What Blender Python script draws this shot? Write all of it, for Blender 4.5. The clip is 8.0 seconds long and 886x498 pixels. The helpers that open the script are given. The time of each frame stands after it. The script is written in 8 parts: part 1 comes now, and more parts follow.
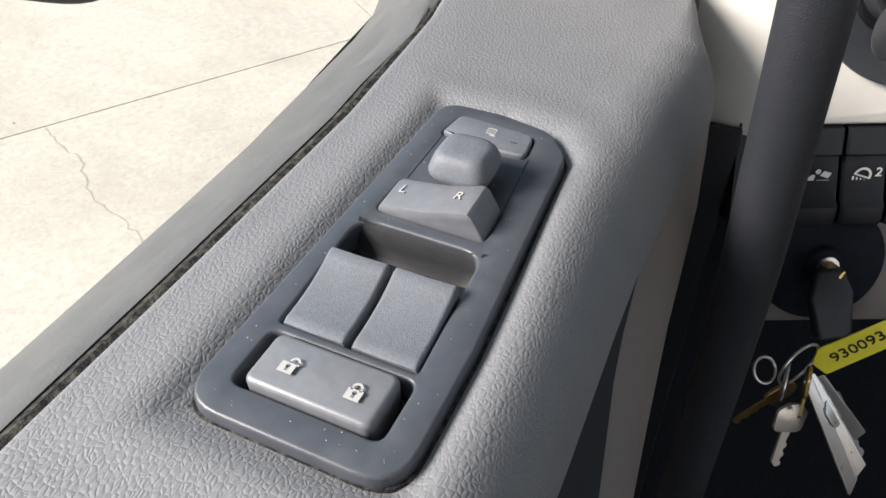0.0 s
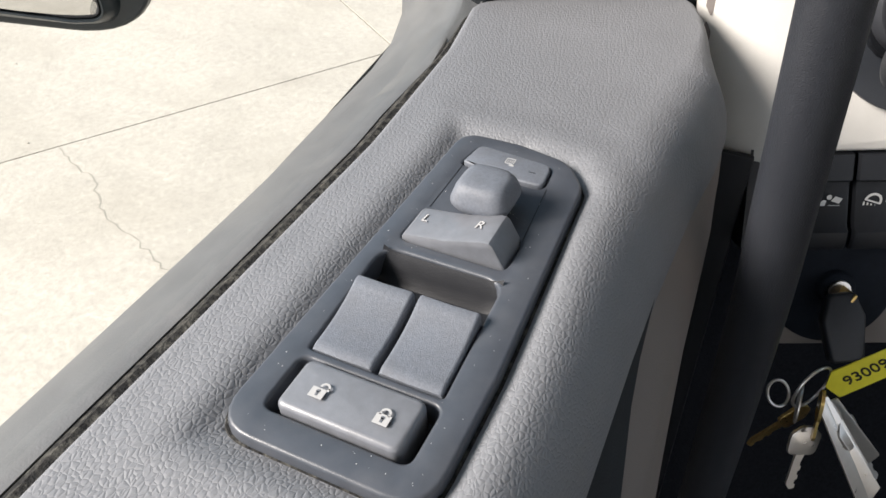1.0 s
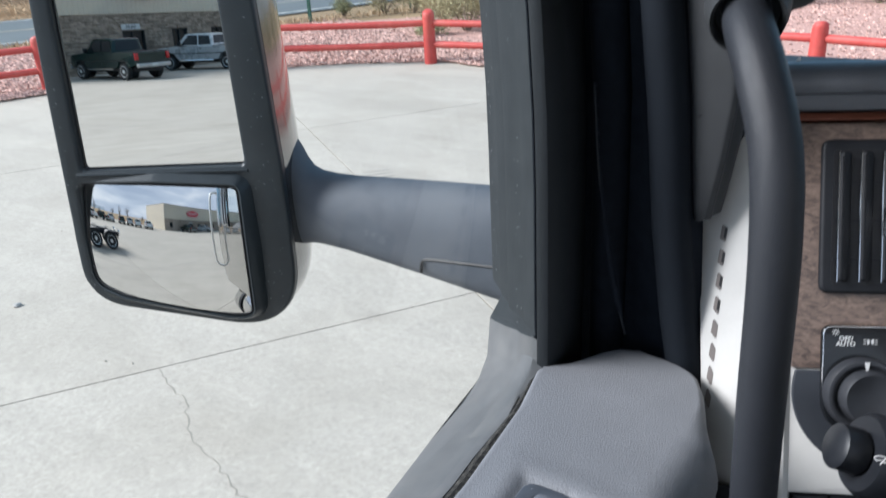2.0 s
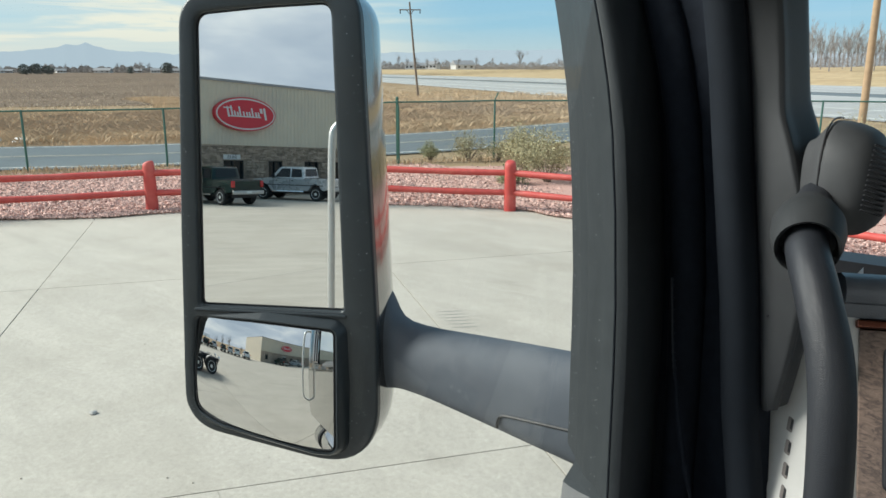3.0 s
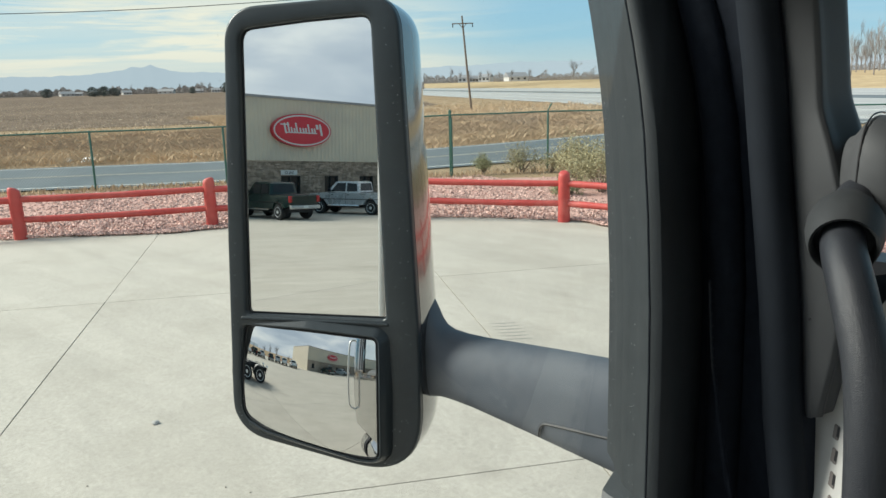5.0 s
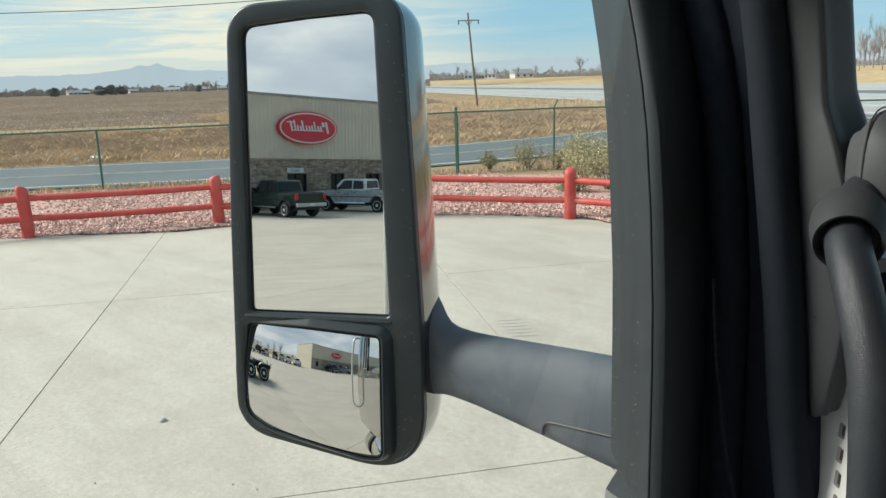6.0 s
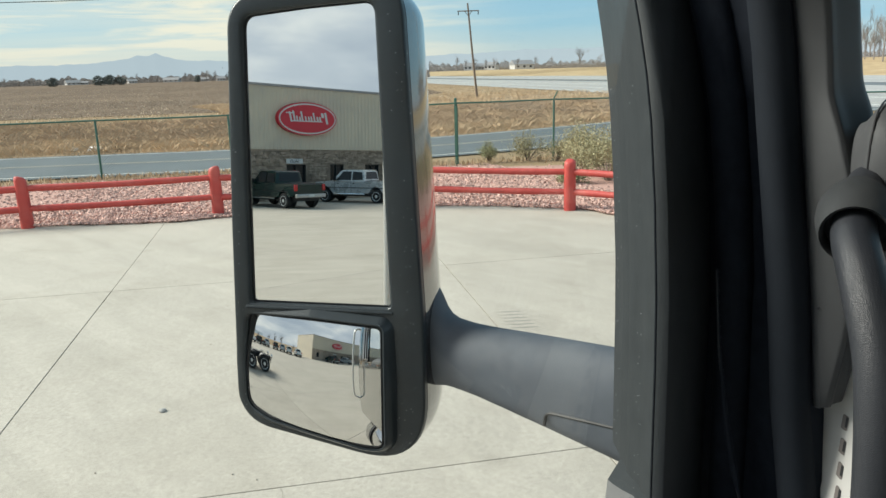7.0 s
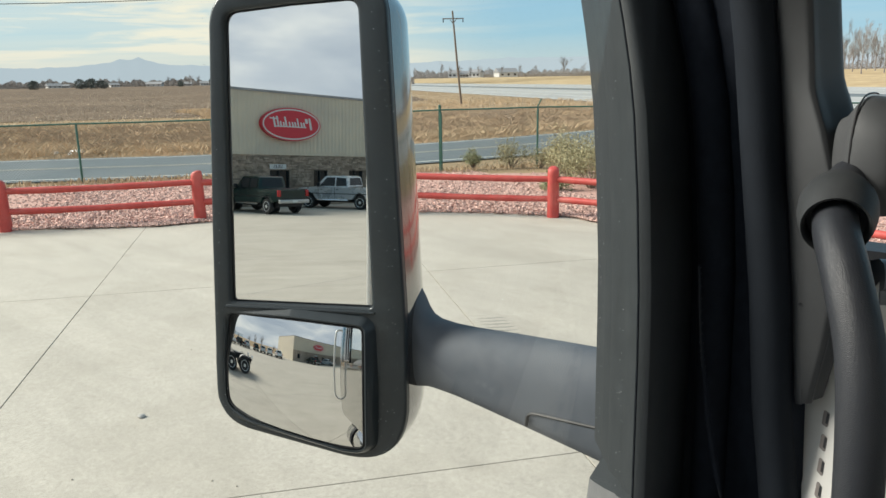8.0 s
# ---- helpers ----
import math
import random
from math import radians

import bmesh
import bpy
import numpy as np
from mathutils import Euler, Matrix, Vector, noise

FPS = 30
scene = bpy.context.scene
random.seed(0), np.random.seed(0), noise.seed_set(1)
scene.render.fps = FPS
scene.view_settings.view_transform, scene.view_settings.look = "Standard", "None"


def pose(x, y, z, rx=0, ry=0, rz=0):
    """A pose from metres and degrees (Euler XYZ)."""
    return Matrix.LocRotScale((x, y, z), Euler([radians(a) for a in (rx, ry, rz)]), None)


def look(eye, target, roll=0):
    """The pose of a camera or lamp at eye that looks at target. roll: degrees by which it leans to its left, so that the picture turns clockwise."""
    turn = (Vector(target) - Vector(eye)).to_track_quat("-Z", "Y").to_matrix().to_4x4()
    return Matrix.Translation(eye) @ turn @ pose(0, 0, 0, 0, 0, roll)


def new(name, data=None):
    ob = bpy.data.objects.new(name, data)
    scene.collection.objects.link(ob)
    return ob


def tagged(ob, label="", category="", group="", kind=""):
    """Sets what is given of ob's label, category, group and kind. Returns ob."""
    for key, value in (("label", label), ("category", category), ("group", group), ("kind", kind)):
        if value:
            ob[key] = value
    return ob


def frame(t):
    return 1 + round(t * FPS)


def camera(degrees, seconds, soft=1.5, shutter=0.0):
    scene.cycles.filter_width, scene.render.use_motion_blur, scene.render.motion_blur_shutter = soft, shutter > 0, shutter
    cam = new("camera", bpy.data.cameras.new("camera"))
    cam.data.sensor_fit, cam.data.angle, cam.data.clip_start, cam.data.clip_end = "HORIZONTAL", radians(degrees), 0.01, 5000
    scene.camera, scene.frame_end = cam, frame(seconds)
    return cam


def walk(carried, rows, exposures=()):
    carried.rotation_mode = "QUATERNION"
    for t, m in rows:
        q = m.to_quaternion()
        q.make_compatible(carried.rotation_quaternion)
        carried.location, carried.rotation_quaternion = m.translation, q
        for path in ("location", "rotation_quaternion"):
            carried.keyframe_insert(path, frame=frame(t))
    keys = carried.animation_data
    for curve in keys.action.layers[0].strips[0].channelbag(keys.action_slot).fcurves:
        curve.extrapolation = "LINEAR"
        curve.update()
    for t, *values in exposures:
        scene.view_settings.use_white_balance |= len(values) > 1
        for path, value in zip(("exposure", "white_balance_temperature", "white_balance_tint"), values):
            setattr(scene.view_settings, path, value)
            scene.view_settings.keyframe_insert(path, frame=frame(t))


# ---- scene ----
cam = camera(60.77, 8.0, shutter=0.2)
PATH = [
    (0, (0.1282, 0.1201, 2.5058), (-0.5412, 1.4237, 1.1447), -2.49),
    (0.5, (0.1249, 0.1186, 2.5102), (-0.5528, 1.4191, 1.1503), -2.80),
    (1, (0.1257, 0.1140, 2.5151), (-0.5774, 1.4373, 1.1906), -3.00),
    (1.2, (0.1268, 0.1067, 2.5243), (-0.5991, 1.4602, 1.2432), -2.68),
    (1.4, (0.1280, 0.0953, 2.5496), (-0.6599, 1.4905, 1.3526), -2.97),
    (1.5, (0.1282, 0.0763, 2.5645), (-0.6952, 1.5016, 1.4284), -2.88),
    (1.6, (0.1343, 0.0520, 2.5889), (-0.7328, 1.5045, 1.5219), -3.19),
    (1.8, (0.1559, 0.0198, 2.6515), (-0.7823, 1.5162, 1.7131), -3.12),
    (2, (0.1836, 0.0091, 2.6929), (-0.8215, 1.5316, 1.8733), -3.03),
    (2.2, (0.2111, -0.0155, 2.7182), (-0.8536, 1.5232, 2.0118), -2.47),
    (3.3, (0.2074, -0.0656, 2.7464), (-1.0366, 1.4379, 2.3084), 0.36),
    (3.5, (0.2152, -0.0684, 2.7452), (-1.0424, 1.4266, 2.3168), 0.26),
    (4, (0.2165, -0.0572, 2.7339), (-1.0727, 1.4103, 2.3048), -0.38),
    (5.5, (0.2290, -0.0469, 2.7406), (-1.1088, 1.3755, 2.3082), -1.64),
    (6, (0.2265, -0.0427, 2.7381), (-1.1143, 1.3750, 2.2996), -1.67),
    (6.5, (0.2227, -0.0432, 2.7384), (-1.1190, 1.3698, 2.2874), -1.68),
    (7, (0.2224, -0.0433, 2.7371), (-1.1138, 1.3716, 2.2761), -1.55),
    (7.5, (0.2264, -0.0464, 2.7289), (-1.1002, 1.3786, 2.2713), -1.27),
    (8, (0.2211, -0.0401, 2.7247), (-1.0854, 1.4075, 2.2806), -0.92),
]
walk(cam, [(t, look(eye, target, roll)) for t, eye, target, roll in PATH],
     exposures=[(0, 1.73, 6400, 14), (1.0, 1.71, 6400, 14), (1.5, 1.5, 6150, 15), (2.0, 1.32, 5600, 12), (2.2, 1.25, 5600, 11), (3.3, 1.14, 6100, 4), (5.5, 1.14, 6150, 4), (7, 1.15, 6250, 5), (8, 1.16, 6350, 7)])

# ---- world, sun ----
def node(nt, kind, **inputs):
    n = nt.nodes.new(kind)
    for k, v in inputs.items():
        key = k.replace("_", " ")
        n.inputs[key].default_value = v
    return n


def build_world():
    """Pale blue sky: cream streaks low on one side, grey banks of cloud behind the place."""
    w = bpy.data.worlds.new("sky")
    scene.world = w
    w.use_nodes = True
    nt = w.node_tree
    nt.nodes.clear()
    out = nt.nodes.new("ShaderNodeOutputWorld")
    bg = nt.nodes.new("ShaderNodeBackground")
    bg.inputs["Strength"].default_value = 0.07
    sky = nt.nodes.new("ShaderNodeTexSky")
    sky.sky_type = "NISHITA"
    sky.sun_disc = False
    sky.sun_elevation = radians(34)
    sky.sun_rotation = radians(-124)
    sky.air_density, sky.dust_density, sky.ozone_density = 1.0, 0.3, 2.5
    co = nt.nodes.new("ShaderNodeTexCoord")
    sep = nt.nodes.new("ShaderNodeSeparateXYZ")
    nt.links.new(co.outputs["Generated"], sep.inputs[0])

    def facing(direction, lo, hi, top):
        dot = nt.nodes.new("ShaderNodeVectorMath")
        dot.operation = "DOT_PRODUCT"
        dot.inputs[1].default_value = direction
        nt.links.new(co.outputs["Generated"], dot.inputs[0])
        rng = nt.nodes.new("ShaderNodeMapRange")
        rng.interpolation_type = "SMOOTHSTEP"
        rng.inputs["From Min"].default_value, rng.inputs["From Max"].default_value = lo, hi
        rng.inputs["To Max"].default_value = top
        nt.links.new(dot.outputs["Value"], rng.inputs["Value"])
        return rng.outputs[0]

    def maths(kind, p, q):
        m = nt.nodes.new("ShaderNodeMath")
        m.operation = kind
        m.use_clamp = kind in ("ADD", "MULTIPLY")
        for k, v in enumerate((p, q)):
            if isinstance(v, (int, float)):
                m.inputs[k].default_value = v
            else:
                nt.links.new(v, m.inputs[k])
        return m.outputs[0]

    def ramp(value, *stops):
        r = nt.nodes.new("ShaderNodeValToRGB")
        for k, (at, colour) in enumerate(stops):
            el = r.color_ramp.elements[k] if k < 2 else r.color_ramp.elements.new(at)
            el.position, el.color = at, (*colour, 1)
        nt.links.new(value, r.inputs[0])
        return r.outputs[0]

    def streaks(scale, turn, size, seed, detail=6.0):
        mp = nt.nodes.new("ShaderNodeMapping")
        mp.inputs["Location"].default_value = (seed, seed * 0.7, 0)
        mp.inputs["Rotation"].default_value = turn
        mp.inputs["Scale"].default_value = scale
        nt.links.new(co.outputs["Generated"], mp.inputs[0])
        n = node(nt, "ShaderNodeTexNoise", Scale=size, Detail=detail, Roughness=0.55, Distortion=0.35)
        nt.links.new(mp.outputs[0], n.inputs["Vector"])
        return n.outputs[0]

    def blend(fac, p, q):
        m = nt.nodes.new("ShaderNodeMix")
        m.data_type = "RGBA"
        nt.links.new(fac, m.inputs[0])
        nt.links.new(p, m.inputs[6])
        if isinstance(q, tuple):
            m.inputs[7].default_value = (*q, 1)
        else:
            nt.links.new(q, m.inputs[7])
        return m.outputs[2]
    grey0, grey1 = (0, 0, 0), (1, 1, 1)
    height = maths("MAXIMUM", sep.outputs["Z"], 0.0)
    left = facing((-0.95, 0.31, 0), 0.80, 0.97, 1.0)
    # cream streaks, thicker near the horizon
    thin = ramp(streaks((1.5, 1.5, 21.0), (radians(2), radians(3), 0), 2.1, 3.4), (0.46, grey0), (0.56, grey1))
    deck = maths("MULTIPLY", ramp(height, (0.045, grey1), (0.115, grey0)), 0.92)
    cream = maths("ADD", maths("MULTIPLY", thin, maths("ADD", maths("MULTIPLY", left, 0.60), 0.06)), maths("MULTIPLY", maths("MULTIPLY", deck, left), ramp(streaks((1.2, 1.2, 12.0), (0, radians(2), 0), 1.7, 9.0), (0.32, (0.35, 0.35, 0.35)), (0.6, grey1))))
    half = nt.nodes.new("ShaderNodeValue")
    half.outputs[0].default_value = 0.80
    air = blend(half.outputs[0], sky.outputs[0], (1.98, 3.48, 4.5))
    col = blend(cream, air, (6.05, 5.65, 4.65))
    haze = maths("MULTIPLY", ramp(height, (0.0, grey1), (0.05, grey0)), 0.6)
    col = blend(haze, col, (4.7, 4.6, 4.15))
    # banks of cloud behind
    banks = ramp(streaks((1.0, 1.0, 4.5), (radians(8), radians(-6), 0), 2.6, 1.3, 7.0), (0.36, (3.7, 4.1, 4.7)), (0.50, (4.9, 5.2, 5.6)), (0.64, (7.0, 7.0, 6.8)))
    col = blend(facing((0.25, -0.95, 0.25), -0.35, 0.45, 0.93), col, banks)
    nt.links.new(col, bg.inputs["Color"])
    nt.links.new(bg.outputs[0], out.inputs[0])


build_world()
sun = new("sun", bpy.data.lights.new("sun", "SUN"))
sun.data.energy, sun.data.angle, sun.data.color = 3.05, radians(24), (1.0, 0.93, 0.82)
sun.matrix_world = look((-60, -40, 49), (0, 0, 0))


# ---- materials ----
def material(name, colour, rough=0.5, metal=0.0, vary=0.12, scale=40.0, grain=0.0, grain_scale=600.0, stain=None, stain_scale=3.0,
             stain_amount=0.5, pieces=0.0, islands=0.0, spec=0.5, coat=0.0, rough_vary=0.08, sheen=0.0):
    """A painted or natural surface: base colour with fine and broad variation, stains, and grain as bump."""
    m = bpy.data.materials.new(name)
    m.use_nodes = True
    nt = m.node_tree
    b = nt.nodes["Principled BSDF"]
    b.inputs["Metallic"].default_value = metal
    b.inputs["Specular IOR Level"].default_value = spec
    b.inputs["Coat Weight"].default_value = coat
    b.inputs["Coat Roughness"].default_value = 0.08
    b.inputs["Sheen Weight"].default_value = sheen
    co = nt.nodes.new("ShaderNodeTexCoord")
    fine = node(nt, "ShaderNodeTexNoise", Scale=scale, Detail=5.0, Roughness=0.6)
    nt.links.new(co.outputs["Object"], fine.inputs["Vector"])
    lo = [c * (1 - vary) for c in colour]
    hi = [min(1, c * (1 + vary)) for c in colour]
    ramp = nt.nodes.new("ShaderNodeValToRGB")
    ramp.color_ramp.elements[0].position, ramp.color_ramp.elements[1].position = 0.3, 0.7
    ramp.color_ramp.elements[0].color, ramp.color_ramp.elements[1].color = (*lo, 1), (*hi, 1)
    nt.links.new(fine.outputs[0], ramp.inputs[0])
    col = ramp.outputs[0]
    if stain:
        broad = node(nt, "ShaderNodeTexNoise", Scale=stain_scale, Detail=6.0, Roughness=0.62, Distortion=0.4)
        nt.links.new(co.outputs["Object"], broad.inputs["Vector"])
        r2 = nt.nodes.new("ShaderNodeValToRGB")
        r2.color_ramp.elements[0].position, r2.color_ramp.elements[1].position = 0.45, 0.72
        r2.color_ramp.elements[1].color = (stain_amount, stain_amount, stain_amount, 1)
        nt.links.new(broad.outputs[0], r2.inputs[0])
        mx = nt.nodes.new("ShaderNodeMix")
        mx.data_type = "RGBA"
        mx.inputs[7].default_value = (*stain, 1)
        nt.links.new(r2.outputs[0], mx.inputs[0])
        nt.links.new(col, mx.inputs[6])
        col = mx.outputs[2]
    for amount, kind, sock in ((pieces, "ShaderNodeObjectInfo", "Random"), (islands, "ShaderNodeNewGeometry", "Random Per Island")):
        if amount:
            info = nt.nodes.new(kind)
            rng = nt.nodes.new("ShaderNodeMapRange")
            rng.inputs["To Min"].default_value, rng.inputs["To Max"].default_value = 1 - amount, 1 + amount
            nt.links.new(info.outputs[sock], rng.inputs["Value"])
            mul = nt.nodes.new("ShaderNodeVectorMath")
            mul.operation = "SCALE"
            nt.links.new(col, mul.inputs[0])
            nt.links.new(rng.outputs[0], mul.inputs["Scale"])
            col = mul.outputs[0]
    nt.links.new(col, b.inputs["Base Color"])
    rr = nt.nodes.new("ShaderNodeMapRange")
    rr.inputs["To Min"].default_value, rr.inputs["To Max"].default_value = max(0.02, rough - rough_vary), min(1, rough + rough_vary)
    nt.links.new(fine.outputs[0], rr.inputs["Value"])
    nt.links.new(rr.outputs[0], b.inputs["Roughness"])
    if grain:
        g = node(nt, "ShaderNodeTexNoise", Scale=grain_scale, Detail=3.0, Roughness=0.5)
        nt.links.new(co.outputs["Object"], g.inputs["Vector"])
        bump = nt.nodes.new("ShaderNodeBump")
        bump.inputs["Strength"].default_value = grain
        bump.inputs["Distance"].default_value = 0.6 / grain_scale
        nt.links.new(g.outputs[0], bump.inputs["Height"])
        nt.links.new(bump.outputs[0], b.inputs["Normal"])
    return m


def leather(name, colour, cell=340.0, depth=0.55, rough=0.5, spec=0.45):
    """Moulded vinyl: cells parted by fine wrinkles, as relief only, and a faint dusting."""
    m = material(name, colour, rough=rough, vary=0.07, scale=9.0, spec=spec, stain=tuple(min(1, c * 1.5 + 0.01) for c in colour), stain_scale=14.0, stain_amount=0.25)
    nt = m.node_tree
    b = nt.nodes["Principled BSDF"]
    co = nt.nodes.new("ShaderNodeTexCoord")
    warp = node(nt, "ShaderNodeTexNoise", Scale=cell * 0.35, Detail=2.0)
    nt.links.new(co.outputs["Object"], warp.inputs["Vector"])
    mixv = nt.nodes.new("ShaderNodeVectorMath")
    mixv.operation = "MULTIPLY_ADD"
    mixv.inputs[1].default_value = (0.0013, 0.0013, 0.0013)
    nt.links.new(warp.outputs["Color"], mixv.inputs[0])
    nt.links.new(co.outputs["Object"], mixv.inputs[2])
    mp = nt.nodes.new("ShaderNodeMapping")
    mp.inputs["Scale"].default_value = (1.0, 0.72, 1.0)
    mp.inputs["Rotation"].default_value = (0, 0, radians(-35))
    nt.links.new(mixv.outputs[0], mp.inputs[0])
    v = nt.nodes.new("ShaderNodeTexVoronoi")
    v.feature = "DISTANCE_TO_EDGE"
    v.inputs["Scale"].default_value = cell
    nt.links.new(mp.outputs[0], v.inputs["Vector"])
    flat_t = nt.nodes.new("ShaderNodeMapRange")
    flat_t.inputs["From Max"].default_value = 0.42
    nt.links.new(v.outputs["Distance"], flat_t.inputs["Value"])
    rest = nt.nodes.new("ShaderNodeMath")
    rest.operation = "SUBTRACT"
    rest.inputs[0].default_value = 2.0
    nt.links.new(flat_t.outputs[0], rest.inputs[1])
    inv = nt.nodes.new("ShaderNodeMath")          # domed cells: t (2 - t)
    inv.operation = "MULTIPLY"
    nt.links.new(flat_t.outputs[0], inv.inputs[0])
    nt.links.new(rest.outputs[0], inv.inputs[1])
    fine = node(nt, "ShaderNodeTexNoise", Scale=cell * 4, Detail=2.0)
    nt.links.new(co.outputs["Object"], fine.inputs["Vector"])
    ad = nt.nodes.new("ShaderNodeMath")
    ad.operation = "MULTIPLY_ADD"
    ad.inputs[1].default_value = 0.08
    nt.links.new(fine.outputs[0], ad.inputs[0])
    nt.links.new(inv.outputs[0], ad.inputs[2])
    bump = nt.nodes.new("ShaderNodeBump")
    bump.inputs["Strength"].default_value = depth
    bump.inputs["Distance"].default_value = 0.0006
    nt.links.new(ad.outputs[0], bump.inputs["Height"])
    nt.links.new(bump.outputs[0], b.inputs["Normal"])
    return m


def clear_glass(name, gloss=0.09):
    """A thin pane: light goes straight through, with a faint mirrored image that grows at low angles."""
    m = bpy.data.materials.new(name)
    m.use_nodes = True
    nt = m.node_tree
    nt.nodes.clear()
    out = nt.nodes.new("ShaderNodeOutputMaterial")
    tr = nt.nodes.new("ShaderNodeBsdfTransparent")
    tr.inputs[0].default_value = (0.975, 0.985, 0.98, 1)
    gl = nt.nodes.new("ShaderNodeBsdfGlossy")
    gl.inputs["Roughness"].default_value = 0.02
    fr = nt.nodes.new("ShaderNodeFresnel")
    fr.inputs["IOR"].default_value = 1.3
    sc = nt.nodes.new("ShaderNodeMath")
    sc.operation = "MULTIPLY"
    sc.inputs[1].default_value = gloss / 0.09
    nt.links.new(fr.outputs[0], sc.inputs[0])
    mix = nt.nodes.new("ShaderNodeMixShader")
    nt.links.new(sc.outputs[0], mix.inputs[0])
    nt.links.new(tr.outputs[0], mix.inputs[1])
    nt.links.new(gl.outputs[0], mix.inputs[2])
    nt.links.new(mix.outputs[0], out.inputs[0])
    return m


def mirror_glass(name, tint=0.9, rough=0.004):
    m = bpy.data.materials.new(name)
    m.use_nodes = True
    b = m.node_tree.nodes["Principled BSDF"]
    b.inputs["Base Color"].default_value = (tint, tint * 1.0, tint * 0.985, 1)
    b.inputs["Metallic"].default_value = 1.0
    b.inputs["Roughness"].default_value = rough
    return m


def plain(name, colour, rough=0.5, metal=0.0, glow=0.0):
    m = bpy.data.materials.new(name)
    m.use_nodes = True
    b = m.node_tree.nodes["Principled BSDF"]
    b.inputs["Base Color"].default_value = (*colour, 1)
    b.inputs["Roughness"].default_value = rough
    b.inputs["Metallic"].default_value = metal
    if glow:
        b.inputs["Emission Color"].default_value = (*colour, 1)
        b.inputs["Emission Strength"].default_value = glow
    return m


M_PAD = leather("grained_vinyl", (0.148, 0.153, 0.165), cell=520, depth=0.33, rough=0.64, spec=0.8)
M_DASHPAD = leather("dash_vinyl", (0.10, 0.107, 0.122), cell=420, depth=0.25, rough=0.42, spec=0.7)
M_BEZEL = material("satin_black_plastic", (0.056, 0.063, 0.077), rough=0.38, vary=0.1, scale=120, grain=0.25, grain_scale=2500, stain=(0.10, 0.10, 0.105), stain_scale=60, stain_amount=0.25)
M_BUTTON = material("textured_button_plastic", (0.130, 0.143, 0.168), rough=0.52, vary=0.16, scale=900, grain=0.8, grain_scale=2200, stain=(0.11, 0.11, 0.115), stain_scale=80, stain_amount=0.3)
M_BUTTON_SMOOTH = material("smooth_button_plastic", (0.150, 0.158, 0.176), spec=0.8, rough=0.40, vary=0.08, scale=300, grain=0.3, grain_scale=2600, stain=(0.10, 0.10, 0.105), stain_scale=90, stain_amount=0.3)
M_STALK = material("black_stalk_plastic", (0.014, 0.0155, 0.019), rough=0.4, vary=0.1, scale=300, grain=0.3, grain_scale=2000, spec=0.3)
M_KNOB = material("dark_knob_plastic", (0.030, 0.032, 0.037), rough=0.42, vary=0.08, scale=300, grain=0.3, grain_scale=2600)
M_WHITE = plain("white_print", (0.62, 0.62, 0.61), 0.5)
M_PRINT = plain("pale_grey_print", (0.40, 0.40, 0.40), 0.55)
M_FELT = material("dusty_felt_seal", (0.022, 0.022, 0.022), rough=0.95, vary=0.5, scale=900, grain=1.0, grain_scale=900, stain=(0.13, 0.125, 0.11), stain_scale=260, stain_amount=0.75, spec=0.1)
M_RUBBER = material("weathered_rubber", (0.028, 0.032, 0.035), rough=0.75, vary=0.1, scale=60, grain=0.3, grain_scale=900, stain=(0.040, 0.044, 0.046), stain_scale=30, stain_amount=0.3, spec=0.18)
M_DUST = material("pale_dust", (0.25, 0.26, 0.275), rough=0.5, vary=0.05, scale=20, stain=(0.32, 0.32, 0.31), stain_scale=12, stain_amount=0.5)
M_RUBBER_BELT = material("dusty_belt_rubber", (0.108, 0.110, 0.113), rough=0.55, vary=0.1, scale=60, grain=0.25, grain_scale=900, stain=(0.155, 0.152, 0.147), stain_scale=22, stain_amount=0.5, spec=0.35)
M_BLACKRUB = material("black_rubber", (0.013, 0.0158, 0.0215), rough=0.8, vary=0.2, scale=80, grain=0.2, grain_scale=700, spec=0.06)
M_FRAME = material("dark_frame_plastic", (0.030, 0.032, 0.034), rough=0.6, vary=0.08, scale=80, grain=0.3, grain_scale=1200, spec=0.25)
M_COVER = material("grey_frame_cover", (0.024, 0.027, 0.030), rough=0.55, vary=0.06, scale=50, grain=0.3, grain_scale=1200, spec=0.15)
M_JAMB = material("dark_blue_grey_jamb", (0.013, 0.016, 0.021), rough=0.8, vary=0.08, scale=40, grain=0.2, grain_scale=900, spec=0.1)
M_FLOORMAT = material("grey_floor_rubber", (0.03, 0.029, 0.028), rough=0.85, vary=0.1, scale=30, grain=0.3, grain_scale=300)
M_LINING = material("light_roof_lining", (0.55, 0.54, 0.52), rough=0.9, vary=0.05, scale=60)
M_PILLAR = material("grey_pillar_trim", (0.047, 0.049, 0.052), rough=0.55, vary=0.05, scale=60, grain=0.35, grain_scale=1500, spec=0.3)
M_POD = material("dark_grey_pod", (0.058, 0.060, 0.063), rough=0.6, vary=0.05, scale=60, grain=0.35, grain_scale=1500, spec=0.25)
M_LIGHTTRIM = material("light_grey_trim", (0.51, 0.50, 0.475), rough=0.5, vary=0.04, scale=50, grain=0.35, grain_scale=1400)
M_DOORLOW = material("grey_door_panel", (0.165, 0.145, 0.134), rough=0.55, vary=0.06, scale=30, grain=0.35, grain_scale=1300)
M_TUBE = leather("black_textured_grip", (0.018, 0.020, 0.025), cell=1000, depth=0.28, rough=0.45, spec=0.4)
M_BLACK = material("black_plastic", (0.014, 0.015, 0.018), rough=0.5, vary=0.12, scale=90, grain=0.2, grain_scale=1500, spec=0.3)
